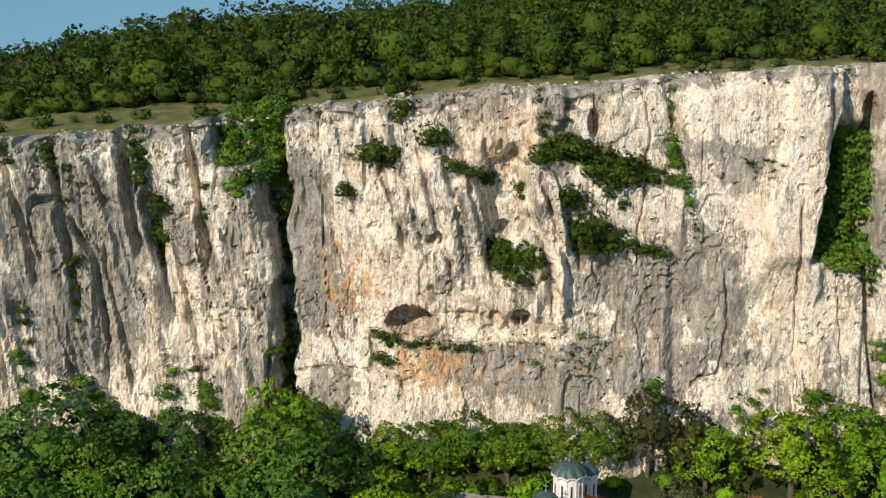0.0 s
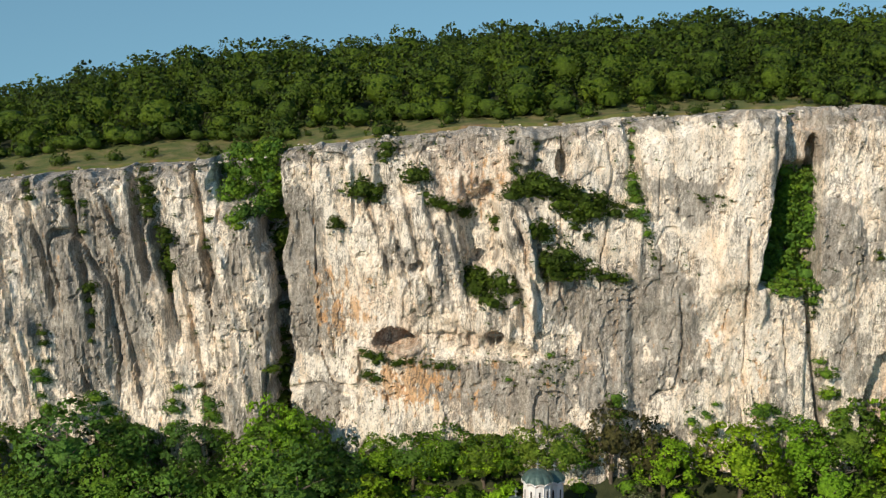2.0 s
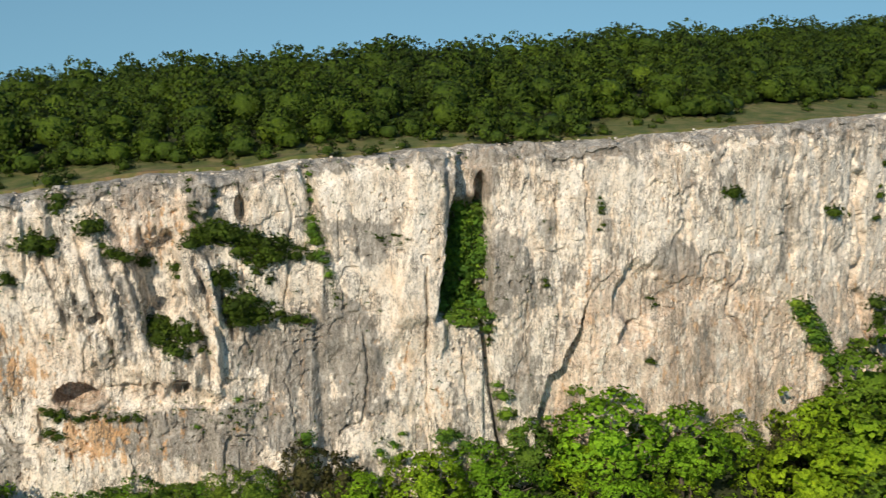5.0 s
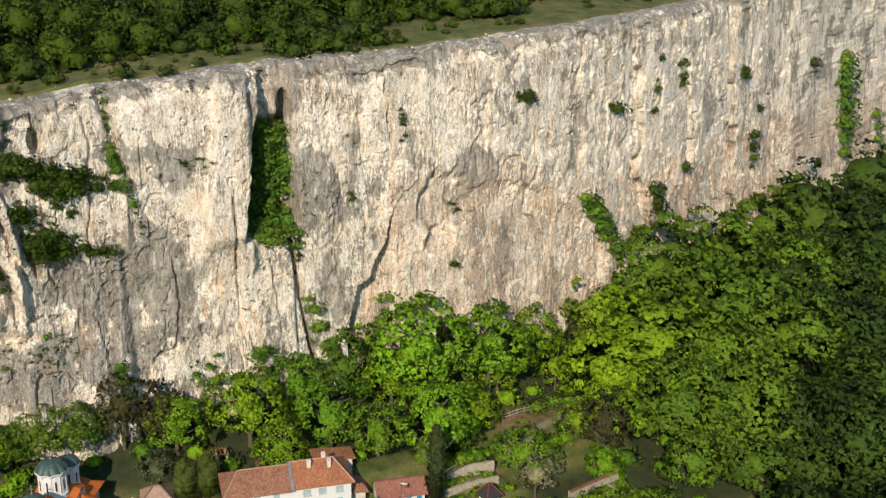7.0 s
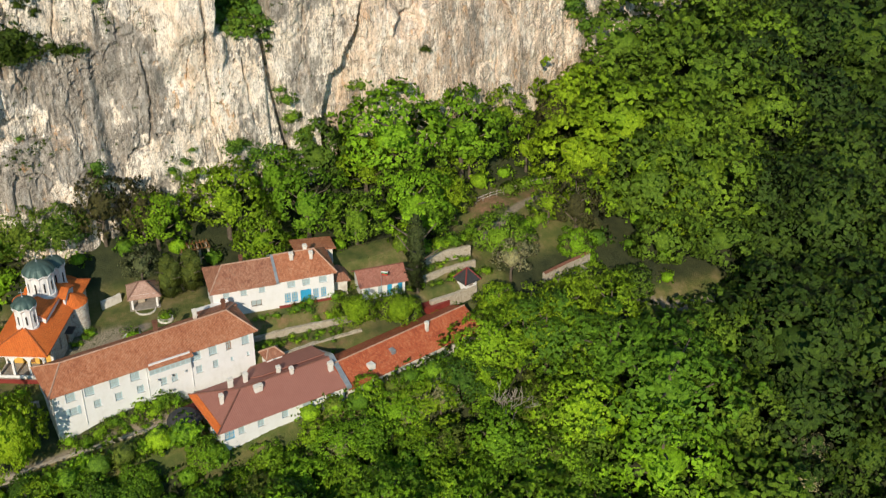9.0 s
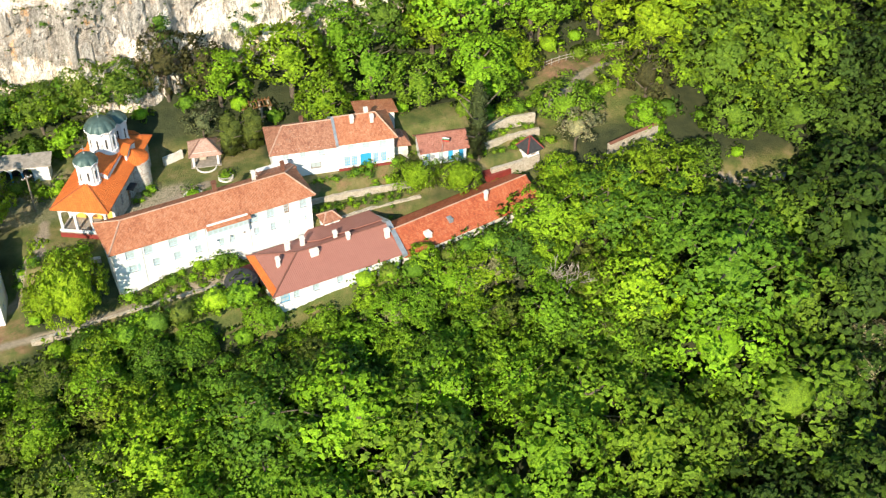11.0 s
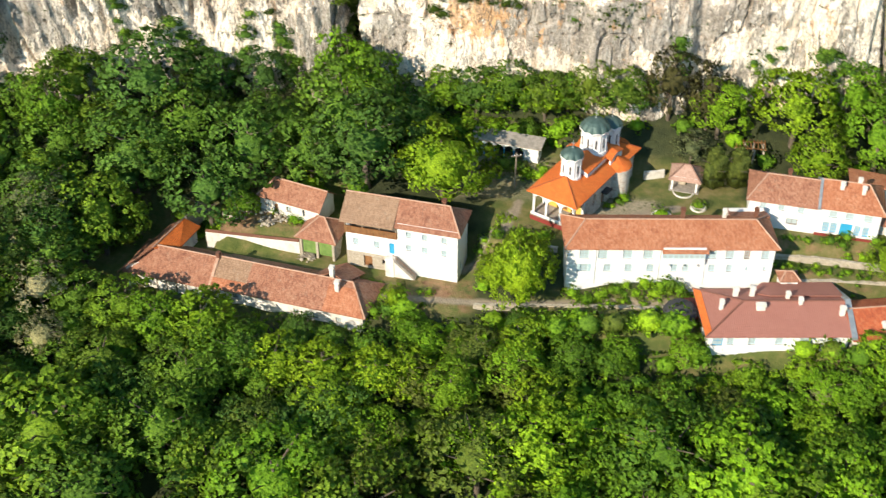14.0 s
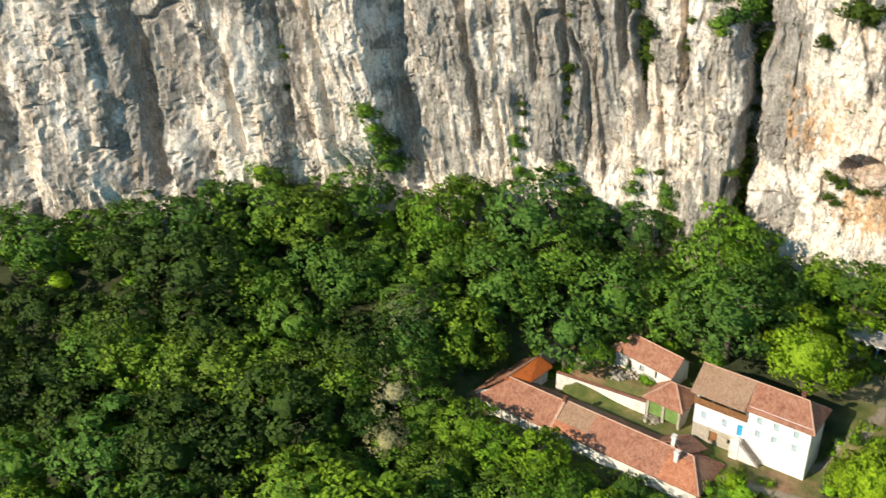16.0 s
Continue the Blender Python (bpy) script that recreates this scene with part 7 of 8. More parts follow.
        prof = [(1.17, -0.12), (1.10, 0.10), (1.02, 0.30), (0.88, 0.55), (0.68, 0.76), (0.42, 0.92), (0.16, 1.0), (0.05, 1.06)]
        for rr, hh in prof:
            ring = []
            for k in range(m):
                t = 2 * math.pi * k / m
                wave = abs(math.sin(t * n / 2))
                ring.append(bm.verts.new((x + r * rr * (0.97 + 0.05 * wave) * math.cos(t), y + r * rr * (0.97 + 0.05 * wave) * math.sin(t), z + h + ch * hh + (0.25 * wave - 0.1) * max(0, 1 - hh * 2))))
            rings.append(ring)
        for r0_, r1_ in zip(rings, rings[1:]):
            for k in range(m):
                bm.faces.new((r0_[k], r0_[(k + 1) % m], r1_[(k + 1) % m], r1_[k]))
        cap = part("dome", bm, COPPER, ob, "ribbed green copper dome")
        bm = bmesh.new()
        add_box(bm, x - 0.04, x + 0.04, y - 0.04, y + 0.04, z + h + ch, z + h + ch + 1.3)
        add_box(bm, x - 0.35, x + 0.35, y - 0.035, y + 0.035, z + h + ch + 0.75, z + h + ch + 0.83)
        lathe(bm, [(0.0, z + h + ch + 0.0), (0.16, z + h + ch + 0.1), (0.0, z + h + ch + 0.3)], 8, x, y)
        part("cross", bm, GREY_METAL, cap)

    dome(W / 2, 4.7, 6.4, 1.48, 3.7, 8, 1.05)
    dome(W / 2, 11.4, 7.6, 1.95, 3.9, 10, 1.35)
    dome(W / 2 + 0.7, 15.4, 6.3, 1.42, 4.0, 8, 1.05)


church()


def gallery():
    p, q = (-3.6, 151.2), (6.6, 148.6)
    L = math.dist(p, q)
    ob = thing("arcaded_gallery", *p, 1.4, heading(p, q), "low whitewashed gallery with blue arches and stone slab roof", "building")
    D, H, x1 = 2.3, 2.8, 8.2
    n = 4
    part("end_room", box(0, 1.7, 0.0, D, -2, H), PALE_BLUE, ob)
    part("end_room", box(x1, L, 0.0, D, -2, H), WHITE, ob)
    part("back_wall", box(1.7, x1, D - 0.4, D, -2, H), DARK, ob)
    bm = bmesh.new()
    bay = (x1 - 1.7) / n
    for k in range(n):
        x0, xe = 1.7 + k * bay + 0.12, 1.7 + (k + 1) * bay - 0.12
        cx, r = (x0 + xe) / 2, (xe - x0) / 2
        pts = [(cx - r * math.cos(t * math.pi / 8), 1.6 + r * math.sin(t * math.pi / 8)) for t in range(9)]
        for (ax, az), (bx, bz) in zip(pts, pts[1:]):
            vs = [bm.verts.new(c) for c in ((ax, 0, az), (bx, 0, bz), (bx, 0, H), (ax, 0, H), (ax, 0.3, az), (bx, 0.3, bz), (bx, 0.3, H), (ax, 0.3, H))]
            for f in ((0, 1, 2, 3), (7, 6, 5, 4), (0, 4, 5, 1)):
                bm.faces.new([vs[i] for i in f])
        for xa, xb in ((1.7 + k * bay, x0), (xe, 1.7 + (k + 1) * bay)):
            add_box(bm, xa, xb, 0, 0.3, 1.6, H)
    part("arches", bm, WHITE, ob)
    for k in range(n + 1):
        part("column", box(1.7 + k * bay - 0.11, 1.7 + k * bay + 0.11, 0.03, 0.27, -0.2, 1.6, bevel=0.03), BLUE, ob, "blue painted column")
    part("floor_slab", box(0, L, -0.6, D, -1.6, -0.05), SLATE, ob)
    bm = bmesh.new()
    roof_slab(bm, [(-0.5, -0.35, H), (L + 0.5, -0.35, H), (L + 0.5, D + 0.4, H + 0.5), (-0.5, D + 0.4, H + 0.5)], 0.2)
    part("roof", bm, SLATE, ob, "grey stone slab roof")


gallery()


def gazebo():
    ob = thing("fountain_gazebo", 27.2, 145.0, 0.0, -12, "white open garden chapel with pinkish hip roof", "gazebo")
    L, D, H = 4.0, 3.4, 2.6
    for x in (0.15, L - 0.15):
        for y in (0.15, D - 0.15):
            part("column", box(x - 0.16, x + 0.16, y - 0.16, y + 0.16, -0.5, H, bevel=0.03), WHITE, ob)
    part("back_wall", box(0.35, L - 0.35, D - 0.3, D - 0.05, 0, H), WHITE, ob)
    part("beam", box(-0.05, L + 0.05, -0.02, 0.3, H - 0.35, H), WHITE, ob)
    part("beam", box(L - 0.32, L + 0.02, 0.32, D, H - 0.35, H), WHITE, ob)
    part("beam", box(-0.02, 0.32, 0.32, D, H - 0.35, H), WHITE, ob)
    part("floor_slab", box(-0.3, L + 0.3, -0.3, D + 0.2, -0.6, 0.12), SLATE, ob)
    part("trough", box(0.9, 2.1, 1.6, 2.4, 0.12, 0.9, bevel=0.05), RUBBLE, ob)
    hip_roof(ob, L, D, H, 3.9, ROOF_PALE, 0.5, hl=1.5, hr=1.5, mat_cap=ROOF_PALE)
    bm = bmesh.new()
    lathe(bm, [(1.6, -0.4), (1.6, 0.2), (1.42, 0.2), (1.42, -0.4)], 16, L / 2, -0.3, math.pi, 2 * math.pi)
    part("apron_wall", bm, WHITE_OLD, ob, "curved low white wall")


gazebo()


def kiosk():
    ob = thing("kiosk", 76.0, 127.6, -1.6, 10, "small white kiosk with dark hipped roof", "shed")
    four_walls(ob, 2.2, 2.2, 2.3, WHITE, front=[(0.6, 1.5, 0.9, 1.8)], thick=0.2)
    window(ob, 0.6, 0.9, 0.9, 0.9, WOOD, (2, 1), 0.05)
    hip_roof(ob, 2.2, 2.2, 2.3, 3.7, DARK_ROOF, 0.45, 1.05, 1.05, mat_cap=MAROON)


kiosk()


def pergola():
    ob = thing("pergola", 37.5, 151.4, 2.2, -6, "brown timber pergola on stone posts", "pergola")
    for k in range(4):
        for y in (0, 2.0):
            part("post", box(1.4 * k - 0.15, 1.4 * k + 0.15, y - 0.15, y + 0.15, -1.0, 1.9), RUBBLE, ob)
    for k in range(9):
        part("rafter", box(0.55 * k - 0.06, 0.55 * k + 0.06, -0.4, 2.4, 2.04, 2.18), WOOD, ob)
    for y in (0, 2.0):
        part("beam", box(-0.3, 4.5, y - 0.08, y + 0.08, 1.9, 2.04), WOOD, ob)


pergola()


def bed(x, y, r, label):
    ob = thing("flower_bed", x, y, 0.0, 0, label, "flower bed")
    bm = bmesh.new()
    lathe(bm, [(r, -0.3), (r, 0.28), (r - 0.22, 0.30), (r - 0.25, 0.1), (0.0, 0.16)], 18)
    part("stone_rim", bm, WHITE_OLD, ob)
    v, q, n = crown_arrays(int(x * 10), 160, 0.35, 1.1, r * 0.85, 0.1, 7)
    share("planting", quads_mesh("planting", v, q, [LEAF], [("tint", "POINT", np.zeros(len(v)))], puff=n), ob, pose(0, 0, 0.15))


bed(25.3, 137.6, 1.5, "round stone-edged bed with a clipped dark shrub")
bed(31.0, 140.2, 1.2, "round stone-edged flower bed on the lawn")


def utility_pole(x, y):
    ob = thing("utility_pole", x, y, float(ground_z(x, y)), 20, "grey wooden utility pole beside the church", "utility pole")
    v, f = tube((0, 0, -0.8), (0, 0, 6.6), 0.14, 0.10, 8)
    share("post", quads_mesh("post", v, f, [WOOD_GREY]), ob, Matrix.Identity(4))
    arm = part("crossarm", box(-0.8, 0.8, -0.06, 0.06, 6.0, 6.14), WOOD_GREY, ob)
    for k in range(4):
        bm = bmesh.new()
        lathe(bm, [(0.05, 6.14), (0.06, 6.24), (0.03, 6.30), (0.0, 6.31)], 8, -0.7 + 0.466 * k, 0)
        part("insulator", bm, WHITE, arm)


utility_pole(3.2, 143.3)


def field_fence():
    """A post and rail fence along the bank above the lane."""
    a, b, count = Vector((89.5, 148.2, 0)), Vector((106.5, 150.6, 0)), 12
    ob = thing("fence", a.x, a.y, float(ground_z(a.x, a.y)), 0, "weathered grey post and rail fence on the bank", "fence")
    base = ob.matrix_world.translation
    tops = []
    for k in range(count):
        p = a.lerp(b, k / (count - 1))
        z = float(ground_z(p.x, p.y)) - base.z
        part("post", box(p.x - base.x - 0.07, p.x - base.x + 0.07, p.y - base.y - 0.07, p.y - base.y + 0.07, z - 0.5, z + 1.35, bevel=0.015), WOOD_GREY, ob)
        tops.append(Vector((p.x - base.x, p.y - base.y, z)))
    for p, q in zip(tops, tops[1:]):
        for h in (0.6, 1.15):
            v, f = tube((p.x, p.y - 0.1, p.z + h), (q.x, q.y - 0.1, q.z + h), 0.045, 0.045, 5)
            share("rail", quads_mesh("rail", v, f, [WOOD_PALE]), ob, Matrix.Identity(4))


field_fence()


def rubble_heap(x, y, r, seed):
    gen = np.random.default_rng(seed)
    ob = thing("rubble_heap", x, y, float(ground_z(x, y)), 0, "heap of broken stones and old boards in the yard", "rubble heap")
    for k in range(26):
        a, d = gen.uniform(0, 6.28), r * math.sqrt(gen.random())
        w, q = ball_quads(np.array([d * math.cos(a), d * math.sin(a), 0.1 + 0.35 * (1 - d / r)]), gen.uniform(0.14, 0.38), gen)
        share("stone", quads_mesh("stone", w, q, [RUBBLE]), ob, Matrix.Identity(4))
    for k in range(5):
        part("board", box(-1.2, 1.2, -0.09, 0.09, 0.3, 0.36), WOOD_GREY, ob, "", pose(gen.uniform(-r, r) * 0.5, gen.uniform(-r, r) * 0.5, gen.uniform(0, 0.3), 0, gen.uniform(-12, 12), gen.uniform(0, 180)))


rubble_heap(-32.0, 137.2, 2.4, 5)
rubble_heap(-36.2, 138.2, 1.8, 6)
rubble_heap(-27.4, 130.6, 1.2, 7)
rubble_heap(-39.0, 136.6, 2.2, 8)
rubble_heap(-33.8, 134.8, 1.6, 9)


# ---------------------------------------------------------------- single trees and shrubs near the houses
def special_mesh(name, arrays, mat):
    v, q, n = arrays
    return quads_mesh(name, v, q, [mat], [("tint", "POINT", np.zeros(len(v)))], puff=n)


WALNUT = special_mesh("crown", crown_arrays(501, 3600, 0.56, 12.0, 6.4, 0.08, 80, hull=0.62), LEAF_LIME)
ROUND = special_mesh("crown", crown_arrays(502, 2400, 0.62, 12.0, 6.5, 0.08, 60, hull=0.64), LEAF_LIME)
TALL = special_mesh("crown", crown_arrays(503, 2000, 0.55, 12.0, 4.8, 0.10, 52, hull=0.42), LEAF)
BRONZE = [special_mesh("crown", crown_arrays(504 + k, 1300, 0.56, 12.0, 4.2, 0.15, 42, hull=0.42), LEAF_BROWN) for k in range(2)]
SILVER = special_mesh("crown", crown_arrays(507, 1400, 0.50, 12.0, 4.5, 0.2, 42, hull=0.42), LEAF_SILVER)
FLOWERS = special_mesh("crown", crown_arrays(508, 900, 0.52, 12.0, 4.0, 0.25, 30, hull=0.5), BLOSSOM)
LEAF_OLIVE = make_leaf("leaf_olive", [(0.0, (0.085, 0.125, 0.020)), (1.0, (0.120, 0.165, 0.024))], 0.15)
CYPRESS = special_mesh("crown", crown_arrays(509, 2400, 0.30, 12.0, 1.05, 0.03, 40, "column"), LEAF_CYPRESS)
THUJA = special_mesh("crown", crown_arrays(510, 1300, 0.30, 12.0, 2.6, 0.03, 30, "column"), LEAF_OLIVE)
FRESH = [special_mesh("crown", crown_arrays(512 + k, 1400, 0.58, 12.0, 4.2, 0.15, 44, hull=0.42), LEAF_LIME) for k in range(2)]
SHRUBS = [special_mesh("foliage", crown_arrays(520 + k, 150, 0.36, 2.0, 1.25, 0.05, 14, hull=0.62), LEAF) for k in range(3)]
CREEPER = [special_mesh("foliage", crown_arrays(530 + k, 170, 0.36, 2.0, 1.3, 0.05, 14, hull=0.6), LEAF_HILL) for k in range(3)]


def one(x, y, height, spread, mesh, label, name="tree", category="tree", dz=0.0, variant=0):
    return tree(x, y, float(ground_z(x, y)) + dz, height, spread, variant, x * 1.7, name, label, category, "", mesh)


for k, (x, y, h) in enumerate(((31, 110.5, 3.6), (50, 110.5, 7.0), (55.5, 112.0, 7.5), (60.5, 111.0, 8.5), (67.0, 112.5, 9.0), (72.5, 114.0, 10.0), (25, 110.5, 3.6), (18.5, 113.5, 6.0), (12, 112.0, 7.0), (5.5, 113.0, 7.5), (-1, 112.0, 7.0), (-7.5, 113.5, 5.5), (-10, 109.0, 7.5), (33, 105.5, 8.0), (47, 105.0, 8.5), (57, 105.5, 8.0))):
    tree(x, y, float(ground_z(x, y)), h, h / 8.8, k, k * 1.3, "tree", "leafy tree standing close in front of the houses", "tree", "", NEAR_MESH[k % 4] if k % 3 else FRESH[k % 2])
one(-7.8, 140.4, 13.4, 1.18, WALNUT, "large round walnut tree with fresh green leaves", "walnut_tree", "walnut tree")
one(4.4, 121.4, 15.0, 0.76, WALNUT, "full green tree between the white houses", variant=1)
one(0.8, 125.2, 5.0, 0.44, ROUND, "smaller fresh green tree beside the path")
one(57.2, 128.4, 6.4, 0.50, ROUND, "clipped round fresh green tree by the terrace", "round_tree", "tree")
one(64.0, 126.8, 6.2, 0.52, ROUND, "clipped round fresh green tree by the terrace", "round_tree", "tree")
one(68.6, 130.4, 15.5, 1.35, CYPRESS, "tall narrow dark cypress beside the cabin", "cypress", "cypress")
one(33.6, 145.6, 8.2, 0.84, THUJA, "olive-green conical thuja beside the gazebo", "thuja", "conifer")
one(37.2, 146.0, 8.0, 0.80, THUJA, "olive-green conical thuja beside the gazebo", "thuja", "conifer")
one(30.4, 149.6, 7.5, 0.62, SILVER, "silvery-leaved tree behind the gazebo", "silver_tree", "tree")
one(-13.2, 120.4, 3.6, 0.30, ROUND, "small round tree in the grassy yard", variant=2)
one(-37.6, 135.2, 6.0, 0.52, TALL, "young green tree beside the yard wall")
one(27.0, 156.5, 14.0, 1.0, BRONZE[0], "bronze-leaved tree under the cliff", "bronze_tree", "tree")
one(33.0, 155.5, 12.0, 0.9, BRONZE[1], "bronze-leaved tree under the cliff", "bronze_tree", "tree")
one(76.0, 154.0, 12.0, 0.9, BRONZE[0], "bronze-leaved tree under the cliff", "bronze_tree", "tree")
one(101.0, 134.0, 13.0, 1.0, BRONZE[1], "bronze-leaved tree on the slope", "bronze_tree", "tree")
one(112.0, 158.0, 13.0, 1.0, BRONZE[0], "bronze-leaved tree under the cliff", "bronze_tree", "tree")
one(-20.0, 155.0, 14.5, 1.0, TALL, "tall dark green tree at the foot of the cleft")
one(-24.0, 156.5, 15.5, 0.95, TALL, "tall dark green tree at the foot of the cleft")
one(14.4, 157.0, 10.5, 0.8, TALL, "tall green tree under the cave ledge")
one(-69.5, 146.0, 16.0, 1.0, TALL, "tall dark tree at the cliff foot")
one(78.0, 114.0, 12.0, 1.3, FRESH[0], "broad lime-green tree at the end of the barn", "lime_green_tree")
one(95.5, 115.0, 12.0, 1.2, FRESH[1], "broad lime-green tree beside the lane", "lime_green_tree")
one(99.0, 80.0, 11.0, 1.1, SILVER, "pale silvery blossoming tree on the slope", "silver_tree")
one(-65.5, 126.5, 13.0, 1.1, SILVER, "pale silvery tree behind the farm range", "silver_tree")
one(-16.0, 152.5, 13.0, 1.0, TALL, "tall dark green tree at the foot of the cleft")
for x, y, h in ((85.0, 128.5, 8.0), (88.0, 130.5, 7.0), (119.0, 108.0, 9.0), (122.0, 111.5, 8.0), (58.5, 111.0, 7.0), (63.0, 111.5, 7.5), (108.0, 82.0, 10.0), (112.0, 85.5, 9.0), (46.0, 109.0, 6.5), (-63.0, 116.0, 10.0), (-61.0, 110.0, 9.0), (-66.0, 121.0, 9.0)):
    one(x, y, h, h / 11.0, FLOWERS, "locust tree covered in cream blossom", "blossoming_tree", "tree")
for k, (x, y, h) in enumerate(((98, 138, 8), (95, 121, 9), (84, 146, 8), (106, 141, 10), (82, 147, 10), (92, 155, 10), (78, 122, 8), (82, 118, 10), (88, 117, 12), (104, 155, 10), (118, 128, 12), (109, 145, 12), (86, 111, 12), (44, 104, 9), (22, 102, 11), (8, 104, 11), (-20, 104, 11), (-4, 106, 10))):
    one(x, y, h, h / 11.0, FRESH[k % 2], "fresh lime-green deciduous tree", "lime_green_tree", "tree", variant=k)


for k, (x, y, h) in enumerate(((-9, 156.5, 8.5), (-3.5, 156.0, 9.0), (2, 157.0, 9.5), (7.5, 156.0, 9.0), (11, 157.0, 8.0), (19.5, 156.5, 10.0), (-1, 153.8, 5.0), (5, 153.4, 5.5))):
    one(x, y, h, h / 11.0, DEEP_MESH[k % 4] if k % 2 else NEAR_MESH[k % 4], "full green tree at the foot of the cliff", variant=k)
for k, (x, y, h) in enumerate(((-60.5, 127.5, 9.0), (-63.5, 121.0, 10.0), (-59.0, 133.5, 9.0), (-58.5, 117.5, 9.0), (-56.0, 139.5, 9.5), (-66.0, 130.5, 11.0), (-51.0, 140.5, 8.5), (-104.0, 108.0, 13.0), (-97.0, 109.5, 12.0), (-90.5, 110.5, 13.0), (-84.0, 112.5, 12.0), (-77.0, 113.5, 12.0), (-110.0, 107.0, 13.0), (-71.0, 116.0, 11.0))):
    one(x, y, h, h / 9.0, DEEP_MESH[k % 4], "dark leafy tree in the woods west of the farm range", variant=k)
for k, (x, y, h) in enumerate(((-39.5, 113.5, 10.5), (-35.0, 110.0, 9.5), (-28.5, 109.5, 9.0), (-46.0, 114.0, 9.0), (-22.0, 108.5, 9.5), (-51.5, 116.0, 9.0), (-14.5, 108.0, 9.0))):
    one(x, y, h, h / 9.5, NEAR_MESH[k % 4] if k % 2 else FRESH[k % 2], "tall leafy tree standing before the farm range", variant=k)


def bare_tree():
    gen = np.random.default_rng(77)
    x, y = 70.5, 104.5
    ob = thing("bare_tree", x, y, float(ground_z(x, y)), 0, "pale bare-branched tree with few leaves", "tree")
    vs, qs, base = [], [], 0
    segs = [((0, 0, -0.8), (0.3, 0.2, 4.5), 0.24, 0.17)]
    tips = [(Vector((0.3, 0.2, 4.5)), Vector((0, 0, 1)), 0.16, 0)]
    while tips:
        p, d, r, level = tips.pop()
        for k in range(3):
            e = (d + Vector((gen.uniform(-0.8, 0.8), gen.uniform(-0.8, 0.8), gen.uniform(0.0, 0.5)))).normalized()
            q = p + e * (2.6 - 0.5 * level) * gen.uniform(0.7, 1.2)
            segs.append((tuple(p), tuple(q), r, r * 0.55))
            if level < 3:
                tips.append((q, e, r * 0.55, level + 1))
    for p, q, r0, r1 in segs:
        v, f = tube(p, q, max(r0, 0.035), max(r1, 0.03), 5)
        vs.append(v)
        qs.append(f + base)
        base += len(v)
    share("branches", quads_mesh("branches", np.concatenate(vs), np.concatenate(qs), [BARK_PALE]), ob, Matrix.Identity(4))


bare_tree()


def face_y(x, z):
    X, Z = np.array([[float(x)]]), np.array([[float(z)]])
    return float((cliff_y(X) - cliff_relief(X, Z, rim_z(X))[0])[0, 0])


shrub_gen = np.random.default_rng(61)


CREEPER_ARRAYS = [crown_arrays(540 + k, 150, 0.38, 2.0, 1.3, 0.05, 14, hull=0.6) for k in range(3)]
TUFT_ARRAYS = [crown_arrays(550 + k, 50, 0.45, 2.0, 1.3, 0.05, 6, hull=0.4) for k in range(3)]
creepers, tufts = [], []


def cliff_shrub(x, z, size, hang=0.75, lone=True):
    y = face_y(x, z)
    if not lone:
        (tufts if size < 0.62 else creepers).append((x, y - 0.15 * size, z - 0.5 * size, size * hang, size))
        return None
    root = new("cliff_shrub")
    root.matrix_world = Matrix.LocRotScale((x, y - 0.15 * size, z - 0.5 * size), Euler((0, 0, shrub_gen.uniform(0, 6.28))), (size, size * 0.8, size * hang))
    ob = new("foliage", CREEPER[shrub_gen.integers(3)])
    ob.parent = root
    return tagged(root, "green shrub rooted in the rock face", "shrub", "shrubs on the cliff")


def shrub_row(x0, z0, x1, z1, count, size, spread=0.6, lone=True):
    for k in range(count):
        f = (k + shrub_gen.uniform(0.1, 0.9)) / count
        cliff_shrub(x0 + (x1 - x0) * f + shrub_gen.normal(0, spread * 0.4), z0 + (z1 - z0) * f + shrub_gen.normal(0, spread), size * shrub_gen.uniform(0.6, 1.25), 0.75, lone)


